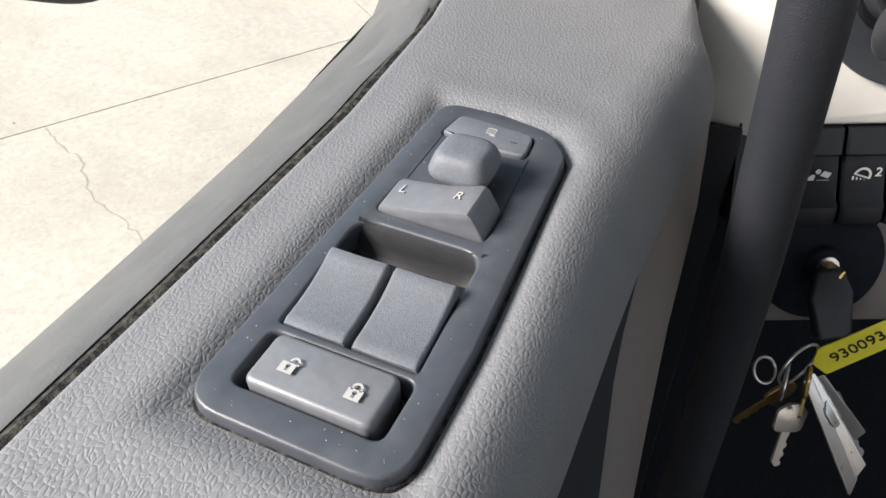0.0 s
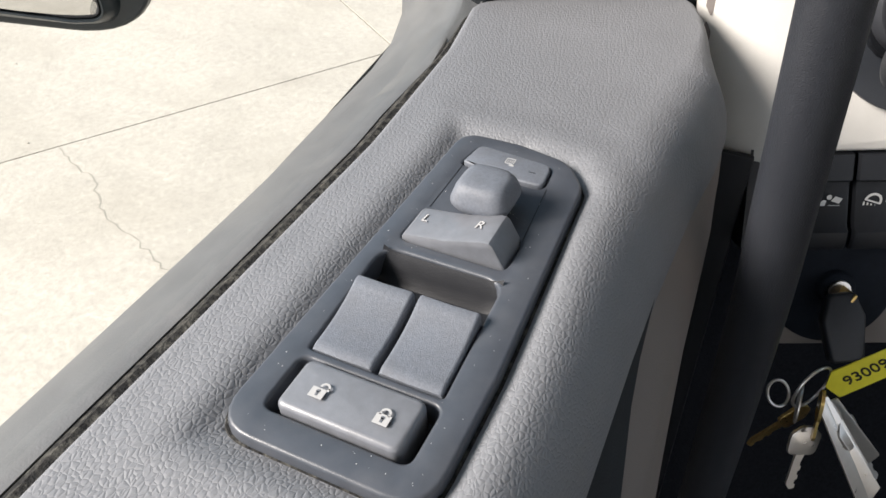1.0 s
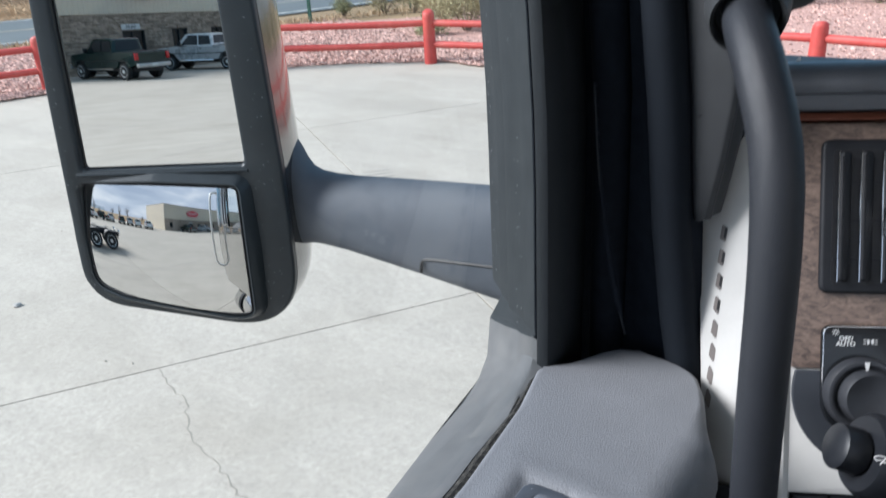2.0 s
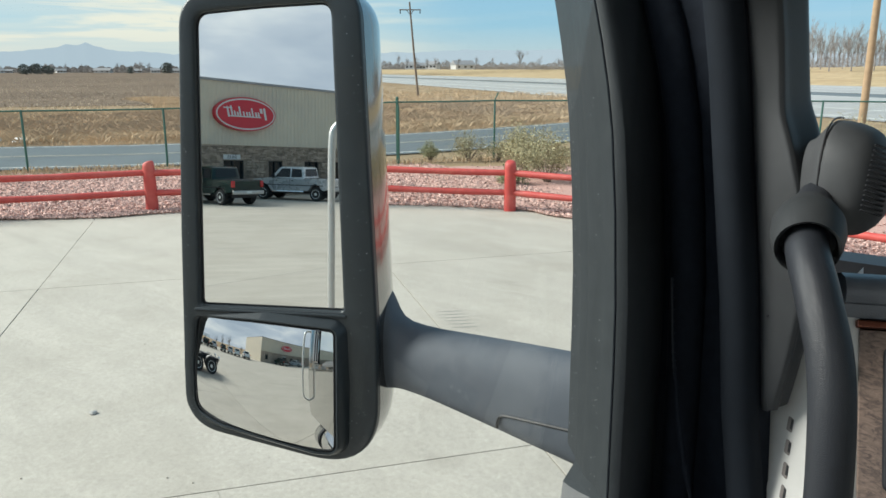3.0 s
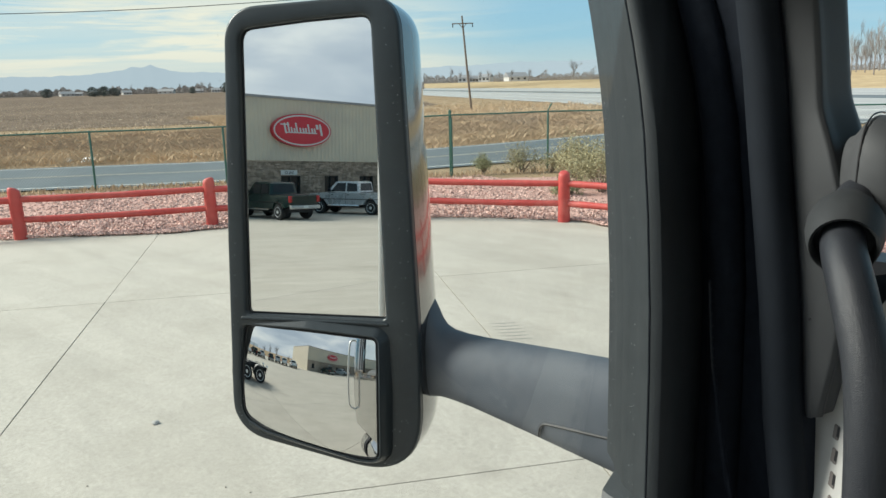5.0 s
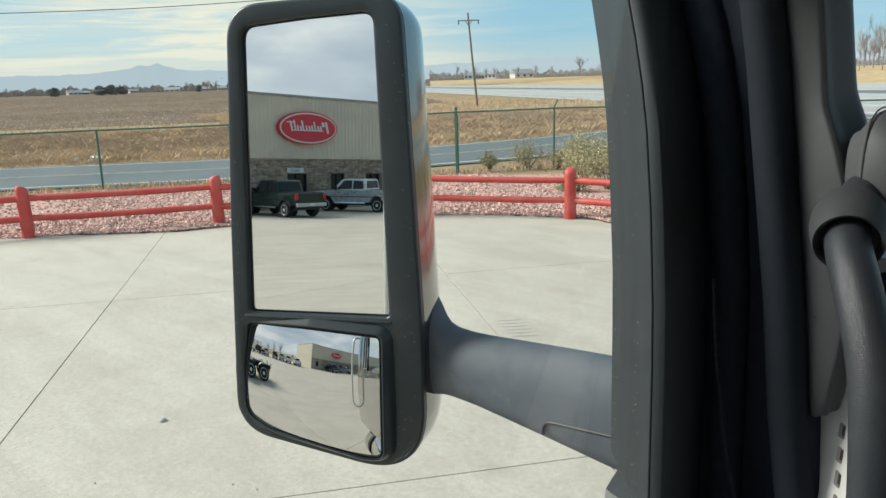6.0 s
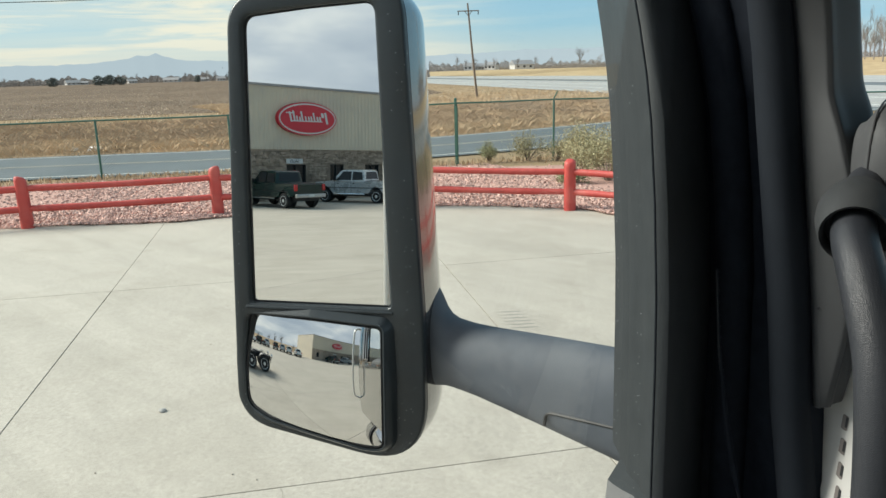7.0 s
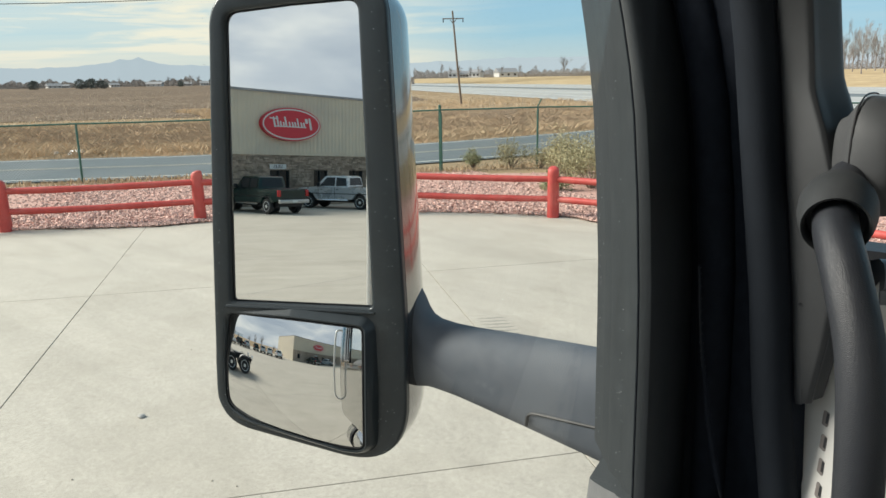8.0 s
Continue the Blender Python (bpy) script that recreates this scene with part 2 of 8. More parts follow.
M_GLOSSBLACK = material("gloss_black_panel", (0.010, 0.011, 0.013), rough=0.18, vary=0.1, scale=60)
M_WHEELRIM = material("polished_wheel", (0.78, 0.78, 0.77), rough=0.3, metal=0.5, vary=0.06, scale=10)
M_CHROME = plain("chrome", (0.75, 0.75, 0.76), 0.09, 1.0)
M_STEEL = material("key_steel", (0.66, 0.64, 0.61), rough=0.3, metal=0.9, vary=0.05, scale=120)
M_BRASS = material("key_brass", (0.60, 0.42, 0.16), rough=0.3, metal=1.0, vary=0.15, scale=400)
M_TAG = material("yellow_plastic_tag", (0.80, 0.72, 0.05), rough=0.4, vary=0.06, scale=120)
M_INK = plain("black_ink", (0.01, 0.01, 0.012), 0.5)
# near-black that stands in for unlit space under the dash
M_SHADE = material("shade_black", (0.012, 0.013, 0.016), rough=0.95, vary=0.3, scale=300, grain=0.5, grain_scale=500, spec=0.05)
M_COPPER = material("copper_trim_strip", (0.22, 0.085, 0.060), rough=0.12, metal=1.0, vary=0.1, scale=30)
M_MIRROR = mirror_glass("mirror_silver", 0.75)
M_MIRROR2 = mirror_glass("convex_mirror_silver", 0.64)
M_HOUSING = material("mirror_housing_plastic", (0.024, 0.030, 0.034), rough=0.33, vary=0.05, scale=25, grain=0.08, grain_scale=1300, stain=(0.034, 0.042, 0.048), stain_scale=30, stain_amount=0.45, spec=0.4, rough_vary=0.015)
M_HOUSINGGLOSS = material("gloss_black_shell", (0.020, 0.021, 0.023), rough=0.12, vary=0.1, scale=20, coat=1.0, spec=0.6)
M_ARM = material("mirror_arm_plastic", (0.080, 0.090, 0.107), rough=0.66, vary=0.07, scale=40, grain=0.3, grain_scale=1100, stain=(0.115, 0.124, 0.14), stain_scale=20, stain_amount=0.35, spec=0.25)
M_PANE = clear_glass("window_glass", 0.005)
M_PAINT = material("truck_paint", (0.52, 0.51, 0.49), rough=0.06, vary=0.03, scale=8, coat=0.8, metal=0.95, rough_vary=0.02)


def wood(name):
    m = material(name, (0.10, 0.075, 0.062), rough=0.32, vary=0.2, scale=8)
    nt = m.node_tree
    b = nt.nodes["Principled BSDF"]
    co = nt.nodes.new("ShaderNodeTexCoord")
    mp = nt.nodes.new("ShaderNodeMapping")
    mp.inputs["Scale"].default_value = (6, 60, 60)
    nt.links.new(co.outputs["Object"], mp.inputs[0])
    n = node(nt, "ShaderNodeTexNoise", Scale=4.0, Detail=6.0, Roughness=0.65, Distortion=1.2)
    nt.links.new(mp.outputs[0], n.inputs["Vector"])
    r = nt.nodes.new("ShaderNodeValToRGB")
    r.color_ramp.elements[0].position, r.color_ramp.elements[0].color = 0.35, (0.075, 0.055, 0.046, 1)
    r.color_ramp.elements[1].position, r.color_ramp.elements[1].color = 0.65, (0.23, 0.165, 0.132, 1)
    nt.links.new(n.outputs[0], r.inputs[0])
    nt.links.new(r.outputs[0], b.inputs["Base Color"])
    return m


def woven(name):
    """Fine diagonal weave moulded into plastic."""
    m = material(name, (0.030, 0.034, 0.042), rough=0.42, vary=0.06, scale=60)
    nt = m.node_tree
    b = nt.nodes["Principled BSDF"]
    co = nt.nodes.new("ShaderNodeTexCoord")
    mp = nt.nodes.new("ShaderNodeMapping")
    mp.inputs["Rotation"].default_value = (0, 0, radians(45))
    nt.links.new(co.outputs["Object"], mp.inputs[0])
    ch = nt.nodes.new("ShaderNodeTexChecker")
    ch.inputs["Scale"].default_value = 900
    nt.links.new(mp.outputs[0], ch.inputs["Vector"])
    bump = nt.nodes.new("ShaderNodeBump")
    bump.inputs["Strength"].default_value = 0.7
    bump.inputs["Distance"].default_value = 0.0005
    nt.links.new(ch.outputs["Fac"], bump.inputs["Height"])
    nt.links.new(bump.outputs[0], b.inputs["Normal"])
    return m


M_WOOD = wood("dark_wood_veneer")
M_WOVEN = woven("woven_black_plastic")
M_CONCRETE = material("concrete", (0.425, 0.388, 0.333), rough=0.85, vary=0.10, scale=22, grain=0.5, grain_scale=220, stain=(0.355, 0.320, 0.268), stain_scale=0.8, stain_amount=0.7, pieces=0.04, spec=0.15)


def weathered(m, stretch, turn, scale, depth):
    """Broad streaks and blotches worked into the colour of a slab."""
    nt = m.node_tree
    b = nt.nodes["Principled BSDF"]
    src = b.inputs["Base Color"].links[0].from_socket
    geo = nt.nodes.new("ShaderNodeNewGeometry")
    mp = nt.nodes.new("ShaderNodeMapping")
    mp.inputs["Rotation"].default_value = (0, 0, radians(turn))
    mp.inputs["Scale"].default_value = stretch
    nt.links.new(geo.outputs["Position"], mp.inputs[0])
    for k, (sc, amount) in enumerate(((scale, depth), (scale * 6, depth * 0.6), (scale * 45, depth * 1.5), (scale * 400, depth * 1.6))):
        n = node(nt, "ShaderNodeTexNoise", Scale=sc, Detail=8.0, Roughness=0.65, Distortion=0.8)
        nt.links.new((mp if k == 0 else geo).outputs[0], n.inputs["Vector"])
        r = nt.nodes.new("ShaderNodeMapRange")
        r.inputs["From Min"].default_value, r.inputs["From Max"].default_value = 0.3, 0.7
        r.inputs["To Min"].default_value, r.inputs["To Max"].default_value = 1 - amount, 1 + amount
        nt.links.new(n.outputs[0], r.inputs["Value"])
        mul = nt.nodes.new("ShaderNodeVectorMath")
        mul.operation = "SCALE"
        nt.links.new(src, mul.inputs[0])
        nt.links.new(r.outputs[0], mul.inputs["Scale"])
        src = mul.outputs[0]
    nt.links.new(src, b.inputs["Base Color"])


weathered(M_CONCRETE, (0.25, 1.6, 1), 28, 1.0, 0.08)
M_JOINT = material("joint_dirt", (0.24, 0.22, 0.185), rough=0.95, vary=0.2, scale=30)
M_CRACK = plain("crack_dirt", (0.27, 0.245, 0.205), 0.95)
M_SCUFF = material("tyre_scuff_dust", (0.255, 0.240, 0.215), rough=0.9, vary=0.15, scale=25, spec=0.1)
M_STONE = material("grey_stone", (0.33, 0.32, 0.30), rough=0.9, vary=0.2, scale=60)
M_GRAVELBED = material("gravel_bed", (0.46, 0.29, 0.245), rough=0.95, vary=0.3, scale=30, spec=0.05)
M_GRAVEL = material("pink_gravel", (0.49, 0.325, 0.275), rough=0.85, vary=0.15, scale=18, islands=0.5)
M_REDPAINT = material("red_painted_timber", (0.44, 0.055, 0.045), rough=0.55, vary=0.12, scale=9, grain=0.4, grain_scale=60, stain=(0.52, 0.14, 0.11), stain_scale=2.5, stain_amount=0.5)
M_GREEN = material("green_coated_steel", (0.035, 0.115, 0.085), rough=0.45, vary=0.1, scale=20)
M_GREENWIRE = material("green_coated_wire", (0.20, 0.25, 0.21), rough=0.5, vary=0.1, scale=20)
M_ASPHALT = material("asphalt", (0.135, 0.155, 0.165), rough=0.85, vary=0.1, scale=2.0, stain=(0.19, 0.205, 0.21), stain_scale=0.15, stain_amount=0.6, spec=0.05)
M_HIGHWAY = material("worn_highway", (0.34, 0.34, 0.33), rough=0.85, vary=0.06, scale=0.6, stain=(0.42, 0.42, 0.4), stain_scale=0.05, stain_amount=0.6, spec=0.05)
M_LINEW = material("white_road_paint", (0.62, 0.62, 0.58), rough=0.7, vary=0.1, scale=3, spec=0.05)
M_LINEY = material("yellow_road_paint", (0.42, 0.40, 0.33), rough=0.7, vary=0.12, scale=3, spec=0.05)
M_GROUND = material("dry_ground", (0.30, 0.22, 0.135), rough=0.95, vary=0.22, scale=0.5, stain=(0.22, 0.15, 0.085), stain_scale=0.05, stain_amount=0.8, spec=0.05)
M_FIELD = material("ploughed_field", (0.140, 0.103, 0.074), rough=0.95, vary=0.5, scale=0.7, stain=(0.225, 0.168, 0.118), stain_scale=0.025, stain_amount=0.7, spec=0.05)
M_GRASS = material("dry_grass", (0.55, 0.415, 0.275), rough=0.9, vary=0.18, scale=0.25, islands=0.08, spec=0.05)
M_STUBBLE = material("field_stubble", (0.50, 0.41, 0.30), rough=0.9, vary=0.25, scale=0.3, islands=0.35, spec=0.05)
M_SAGE = material("sage_leaves", (0.37, 0.34, 0.205), rough=0.85, vary=0.2, scale=3, islands=0.3, spec=0.05)
M_WEED = material("weed_leaves", (0.28, 0.29, 0.16), rough=0.85, vary=0.25, scale=3, islands=0.4)
M_TWIG = material("twig_bark", (0.16, 0.125, 0.095), rough=0.9, vary=0.2, scale=10)
M_BROWNWEED = material("brown_weeds", (0.42, 0.31, 0.21), rough=0.9, vary=0.15, scale=0.3, islands=0.10, spec=0.05)
M_FARTREE = material("far_bare_wood", (0.245, 0.222, 0.205), rough=0.95, vary=0.15, scale=0.5, spec=0.05)
M_EVERGREEN = material("evergreen", (0.105, 0.118, 0.105), rough=0.9, vary=0.3, scale=1, islands=0.4)
M_HOUSE = material("pale_house_wall", (0.50, 0.485, 0.465), rough=0.8, vary=0.05, scale=1)
M_FARROOF = material("pale_sheet_roof", (0.24, 0.235, 0.235), rough=0.7, vary=0.06, scale=1)
M_HOUSEROOF = material("house_roof", (0.32, 0.31, 0.31), rough=0.8, vary=0.1, scale=1)
M_POLE = material("weathered_pole", (0.17, 0.13, 0.10), rough=0.9, vary=0.2, scale=6)


# ---- mesh helpers ----
def part(name, bm, mat, parent=None, label="", smooth=38, m=None):
    """Links a bmesh as one mesh object, under a thing or a part where one is given."""
    if m is not None:
        bmesh.ops.transform(bm, matrix=m, verts=bm.verts)
    me = bpy.data.meshes.new(name)
    bm.to_mesh(me)
    bm.free()
    me.materials.append(mat)
    if smooth:
        me.polygons.foreach_set("use_smooth", [True] * len(me.polygons))
        me.set_sharp_from_angle(angle=radians(smooth))
    ob = new(name, me)
    if parent is not None:
        ob.parent = parent
        if parent.type == "EMPTY":
            ob.matrix_parent_inverse = parent.matrix_basis.inverted()
    if label:
        ob["label"] = label
    return ob


def thing(name, at, label, category, group="", kind=""):
    ob = new(name)
    ob.empty_display_size = 0.05
    ob.matrix_basis = Matrix.Translation(at)
    return tagged(ob, label, category, group, kind)


def box(lo, hi, bevel=0.0, seg=2, m=None, bm=None):
    own = bm is None
    bm = bm or bmesh.new()
    c = [(a + b) / 2 for a, b in zip(lo, hi)]
    s = [abs(b - a) for a, b in zip(lo, hi)]
    made = bmesh.ops.create_cube(bm, size=1, matrix=Matrix.Translation(c) @ Matrix.Diagonal((*s, 1)))["verts"]
    if bevel:
        edges = list({e for v in made for e in v.link_edges})
        made = bmesh.ops.bevel(bm, geom=edges, offset=bevel, segments=seg, affect="EDGES", profile=0.5)["verts"] if own else made
    if m is not None:
        bmesh.ops.transform(bm, matrix=m, verts=bm.verts if own else made)
    return bm


def loft(rings, closed=True, caps=True, bm=None):
    bm = bm or bmesh.new()
    vs = [[bm.verts.new(p) for p in r] for r in rings]
    n = len(rings[0])
    for a, b in zip(vs, vs[1:]):
        for i in range(n if closed else n - 1):
            j = (i + 1) % n
            bm.faces.new((a[i], a[j], b[j], b[i]))
    if caps and closed:
        if caps != "end":
            bm.faces.new(vs[0][::-1])
        bm.faces.new(vs[-1])
    bmesh.ops.recalc_face_normals(bm, faces=bm.faces)
    return bm


def grid(nu, nv, f, bm=None):
    bm = bm or bmesh.new()
    vs = [[bm.verts.new(f(i / nu, j / nv)) for j in range(nv + 1)] for i in range(nu + 1)]
    for i in range(nu):
        for j in range(nv):
            bm.faces.new((vs[i][j], vs[i + 1][j], vs[i + 1][j + 1], vs[i][j + 1]))
    return bm


def smooth_path(points, steps=8):
    """A curve through the points."""
    p = [Vector(q) for q in points]
    p = [p[0] * 2 - p[1], *p, p[-1] * 2 - p[-2]]
    out = []
    for a, b, c, d in zip(p, p[1:], p[2:], p[3:]):
        for i in range(steps):
            t = i / steps
            out.append(0.5 * (2 * b + (c - a) * t + (2 * a - 5 * b + 4 * c - d) * t * t + (3 * b - 3 * c + d - a) * t ** 3))
    return out + [p[-2]]


def tube(path, radius, seg=16, caps=True, bm=None):
    """A round bar along a path; radius may be a number or one a point."""
    path = [Vector(p) for p in path]
    radii = radius if isinstance(radius, (list, tuple)) else [radius] * len(path)
    up = Vector((0, 0, 1)) if abs((path[1] - path[0]).normalized().z) < 0.9 else Vector((1, 0, 0))
    rings = []
    for i, p in enumerate(path):
        d = (path[min(i + 1, len(path) - 1)] - path[max(i - 1, 0)]).normalized()
        side = up.cross(d).normalized()
        up = d.cross(side).normalized()
        rings.append([p + radii[i] * (math.cos(a) * side + math.sin(a) * up) for a in (2 * math.pi * k / seg for k in range(seg))])
    return loft(rings, caps=caps, bm=bm)


def lathe(profile, seg=32, m=None, bm=None):
    """Turns (radius, height) pairs round z."""
    rings = [[(r * math.cos(a), r * math.sin(a), h) for a in (2 * math.pi * k / seg for k in range(seg))] for r, h in profile]
    own = loft(rings, caps=True)
    if m is not None:
        bmesh.ops.transform(own, matrix=m, verts=own.verts)
    return own


def rounded(points, radius, seg=5):
    """A polygon, given anticlockwise, with its corners rounded; radius may be a number or one a corner."""
    out, n = [], len(points)
    radii = radius if isinstance(radius, (list, tuple)) else [radius] * n
    for i in range(n):
        a, b, c = Vector(points[i - 1]), Vector(points[i]), Vector(points[(i + 1) % n])
        u, v = (a - b).normalized(), (c - b).normalized()
        half = math.acos(max(-1, min(1, u.dot(v)))) / 2
        r = radii[i]
        if r <= 0:
            out.append(tuple(b))
            continue
        cut = min(r / math.tan(half), (a - b).length * 0.49, (c - b).length * 0.49)
        p0, p1 = b + u * cut, b + v * cut
        for k in range(seg + 1):
            t = k / seg
            out.append(tuple((1 - t) ** 2 * p0 + 2 * t * (1 - t) * b + t * t * p1))
    return out


def inset(loop, d):
    """The loop moved inwards by d (anticlockwise loops)."""
    out, n = [], len(loop)
    for i in range(n):
        a, b, c = Vector(loop[i - 1]), Vector(loop[i]), Vector(loop[(i + 1) % n])
        t = (c - a).normalized()
        out.append((b.x - t.y * d, b.y + t.x * d))
    return out


def prism(loop, z0, z1, bevel=0.0, seg=3, m=None, dish=0.0, base_bevel=0.0):
    """A slab of the outline between two heights with a rounded upper edge."""
    rings = []
    if base_bevel:
        rings.append([(x, y, z0) for x, y in inset(loop, base_bevel)])
        rings.append([(x, y, z0 + base_bevel) for x, y in loop])
    else:
        rings.append([(x, y, z0) for x, y in loop])
    if bevel:
        for k in range(seg + 1):
            a = math.pi / 2 * k / seg
            rings.append([(x, y, z1 - bevel + bevel * math.sin(a)) for x, y in inset(loop, bevel * (1 - math.cos(a)))])
    else:
        rings.append([(x, y, z1) for x, y in loop])
    bm = loft(rings)
    if m is not None:
        bmesh.ops.transform(bm, matrix=m, verts=bm.verts)
    return bm


def holed(outer, holes, z, depths, rim=0.0008, skirt=0.006, drop=0.006):
    """A plate with openings: rounded rims, inner walls, and a skirt round the outside."""
    bm = bmesh.new()

    def ring(loop, h):
        return [bm.verts.new((x, y, h)) for x, y in loop]

    def bridge(a, b):
        n = len(a)
        for i in range(n):
            j = (i + 1) % n
            bm.faces.new((a[i], a[j], b[j], b[i]))

    edges = []
    steps = [(rim * (1 - math.cos(math.pi / 2 * k / 3)), -rim * (1 - math.sin(math.pi / 2 * k / 3))) for k in (3, 2, 1, 0)]
    for loop, sign, depth in [(outer, 1, 0)] + [(h, -1, dd) for h, dd in zip(holes, depths)]:
        prev = None
        for ins, dz in steps:
            r = ring(inset(loop, ins * sign), z + dz)
            if prev is None:
                for i in range(len(r)):
                    edges.append(bm.edges.new((r[i], r[(i + 1) % len(r)])))
            else:
                bridge(prev, r)
            prev = r
        low = ring(inset(loop, -0.0006) if sign > 0 else inset(loop, 0.0006), z - (skirt if sign > 0 else depth))
        bridge(prev, low)
        if sign < 0:
            bm.faces.new(low)
    bmesh.ops.triangle_fill(bm, edges=edges, use_beauty=True, use_dissolve=False)
    bmesh.ops.recalc_face_normals(bm, faces=bm.faces)
    return bm


def text_mesh(words, size, m, align="CENTER", bold=0.0, mirror=False):
    """Letters of the built-in font as a thin mesh."""
    cu = bpy.data.curves.new("letters", "FONT")
    cu.body, cu.size, cu.align_x, cu.align_y, cu.extrude, cu.offset, cu.resolution_u = words, size, align, "CENTER", size * 0.02, bold, 3
    ob = bpy.data.objects.new("letters", cu)
    scene.collection.objects.link(ob)
    dg = bpy.context.evaluated_depsgraph_get()
    me = bpy.data.meshes.new_from_object(ob.evaluated_get(dg))
    bm = bmesh.new()
    bm.from_mesh(me)
    bpy.data.objects.remove(ob)
    bpy.data.curves.remove(cu)
    bpy.data.meshes.remove(me)
    bmesh.ops.transform(bm, matrix=m, verts=bm.verts)
    return bm


def flat(loops, h, thick=0.00015, m=None):
    """Printed marks: thin raised outlines."""
    bm = bmesh.new()
    for loop in loops:
        a = [bm.verts.new((x, y, h)) for x, y in loop]
        b = [bm.verts.new((x, y, h + thick)) for x, y in loop]
        n = len(a)
        bm.faces.new(b)
        for i in range(n):
            bm.faces.new((a[i], a[(i + 1) % n], b[(i + 1) % n], b[i]))
    bmesh.ops.recalc_face_normals(bm, faces=bm.faces)
    if m is not None:
        bmesh.ops.transform(bm, matrix=m, verts=bm.verts)
    return bm


def rect(x0, y0, x1, y1):
    return [(x0, y0), (x1, y0), (x1, y1), (x0, y1)]


def arc_band(cx, cy, r0, r1, a0, a1, n=12):
    out = [(cx + r1 * math.cos(radians(a0 + (a1 - a0) * k / n)), cy + r1 * math.sin(radians(a0 + (a1 - a0) * k / n))) for k in range(n + 1)]
    return out + [(cx + r0 * math.cos(radians(a1 + (a0 - a1) * k / n)), cy + r0 * math.sin(radians(a1 + (a0 - a1) * k / n))) for k in range(n + 1)]


def along(rows, y):
    """Linear between (y, value) rows."""
    for (y0, v0), (y1, v1) in zip(rows, rows[1:]):
        if y <= y1:
            return v0 + (v1 - v0) * max(0, min(1, (y - y0) / (y1 - y0)))
    return rows[-1][1]


def step(a, b, x):
    t = max(0.0, min(1.0, (x - a) / (b - a)))
    return t * t * (3 - 2 * t)


# ---- the truck's door ----
FRAME_LEAN = [(2.20, -0.006, -0.004), (2.34, -0.004, -0.003), (2.48, 0.0, 0.0), (2.54, 0.004, 0.004), (2.62, 0.019, 0.017), (2.69, 0.038, 0.035), (2.73, 0.055, 0.052), (2.77, 0.078, 0.075), (2.81, 0.104, 0.102), (2.92, 0.185, 0.18), (3.10, 0.36, 0.35)]   # height, and how far the two edges of the window frame lean forward there
TOP = 2.316   # height of the padded door top
PLATE = rounded([(-0.0115, 0.2075), (0.066, 0.2075), (0.0655, 0.262), (0.0585, 0.372), (0.047, 0.3872), (0.022, 0.3925), (-0.0075, 0.3925), (-0.0095, 0.30)],
                [0.015, 0.015, 0.02, 0.018, 0.018, 0.03, 0.011, 0.05], 6)
PAD_LEFT = [(-0.7, -0.0490), (0.18, -0.0495), (0.25, -0.0480), (0.37, -0.0470), (0.47, -0.0540), (0.528, -0.0650), (0.536, -0.0600), (0.550, -0.0435), (0.578, -0.0265), (0.594, -0.0120), (0.604, 0.0)]
PAD_RIGHT = [(-0.7, 0.100), (0.22, 0.1018), (0.258, 0.1012), (0.322, 0.0992), (0.369, 0.0985), (0.432, 0.0998), (0.475, 0.1030), (0.500, 0.1030), (0.516, 0.0930), (0.532, 0.0840), (0.562, 0.0740), (0.580, 0.0650), (0.5875, 0.0530), (0.596, 0.0280), (0.604, 0.0040)]


def in_plate(x, y):
    """How far a place lies outside the switch plate (negative inside), roughly."""
    left = -0.0105 + 0.002 * step(0.21, 0.39, y)
    right = 0.066 - 0.008 * step(0.25, 0.38, y)
    return max(left - x, x - right, 0.2075 - y, y - 0.3925, (x - 0.0585) * 0.797 + (y - 0.372) * 0.604, (x - 0.047) * 0.207 + (y - 0.3872) * 0.978)


def pad_point(u, v):
    y = -0.7 + 1.304 * (v * 0.35 / 0.3 if v < 0.3 else 0.35 + (v - 0.3) * 0.65 / 0.7)
    y = min(y, 0.604)
    xl, xr = along(PAD_LEFT, y), along(PAD_RIGHT, y)
    firm = step(0.485, 0.545, y)       # the front end is flat up to a crisp edge
    roll = min(0.036 - 0.028 * firm, (xr - xl) * 0.5)
    if u < 0.06:      # small rolled lip at the window
        t = u / 0.06
        x = xl + 0.004 * (1 - math.cos(t * math.pi / 2))
        h = -0.006 * (1 - math.sin(t * math.pi / 2))
    elif u < 0.62:
        t = (u - 0.06) / 0.56
        x = xl + 0.004 + (xr - roll - xl - 0.004) * t
        h = 0.0
    else:
        t = (u - 0.62) / 0.38
        a = t * math.pi / 2
        x = xr - roll + roll * math.sin(a)
        h = -0.047 * (1 - 0.55 * firm) * (1 - math.cos(a)) ** 1.15
    d = in_plate(x, y)
    h -= 0.0044 * (1 - step(-0.001, 0.0095, d)) + 0.020 * (1 - step(-0.006, -0.002, d))
    h += 0.0008 * step(0.008, 0.014, d) * (1 - step(0.014, 0.032, d))
    if y > 0.575:
        h -= 0.004 * step(0.59, 0.604, y)
    return (x, y, TOP + h)


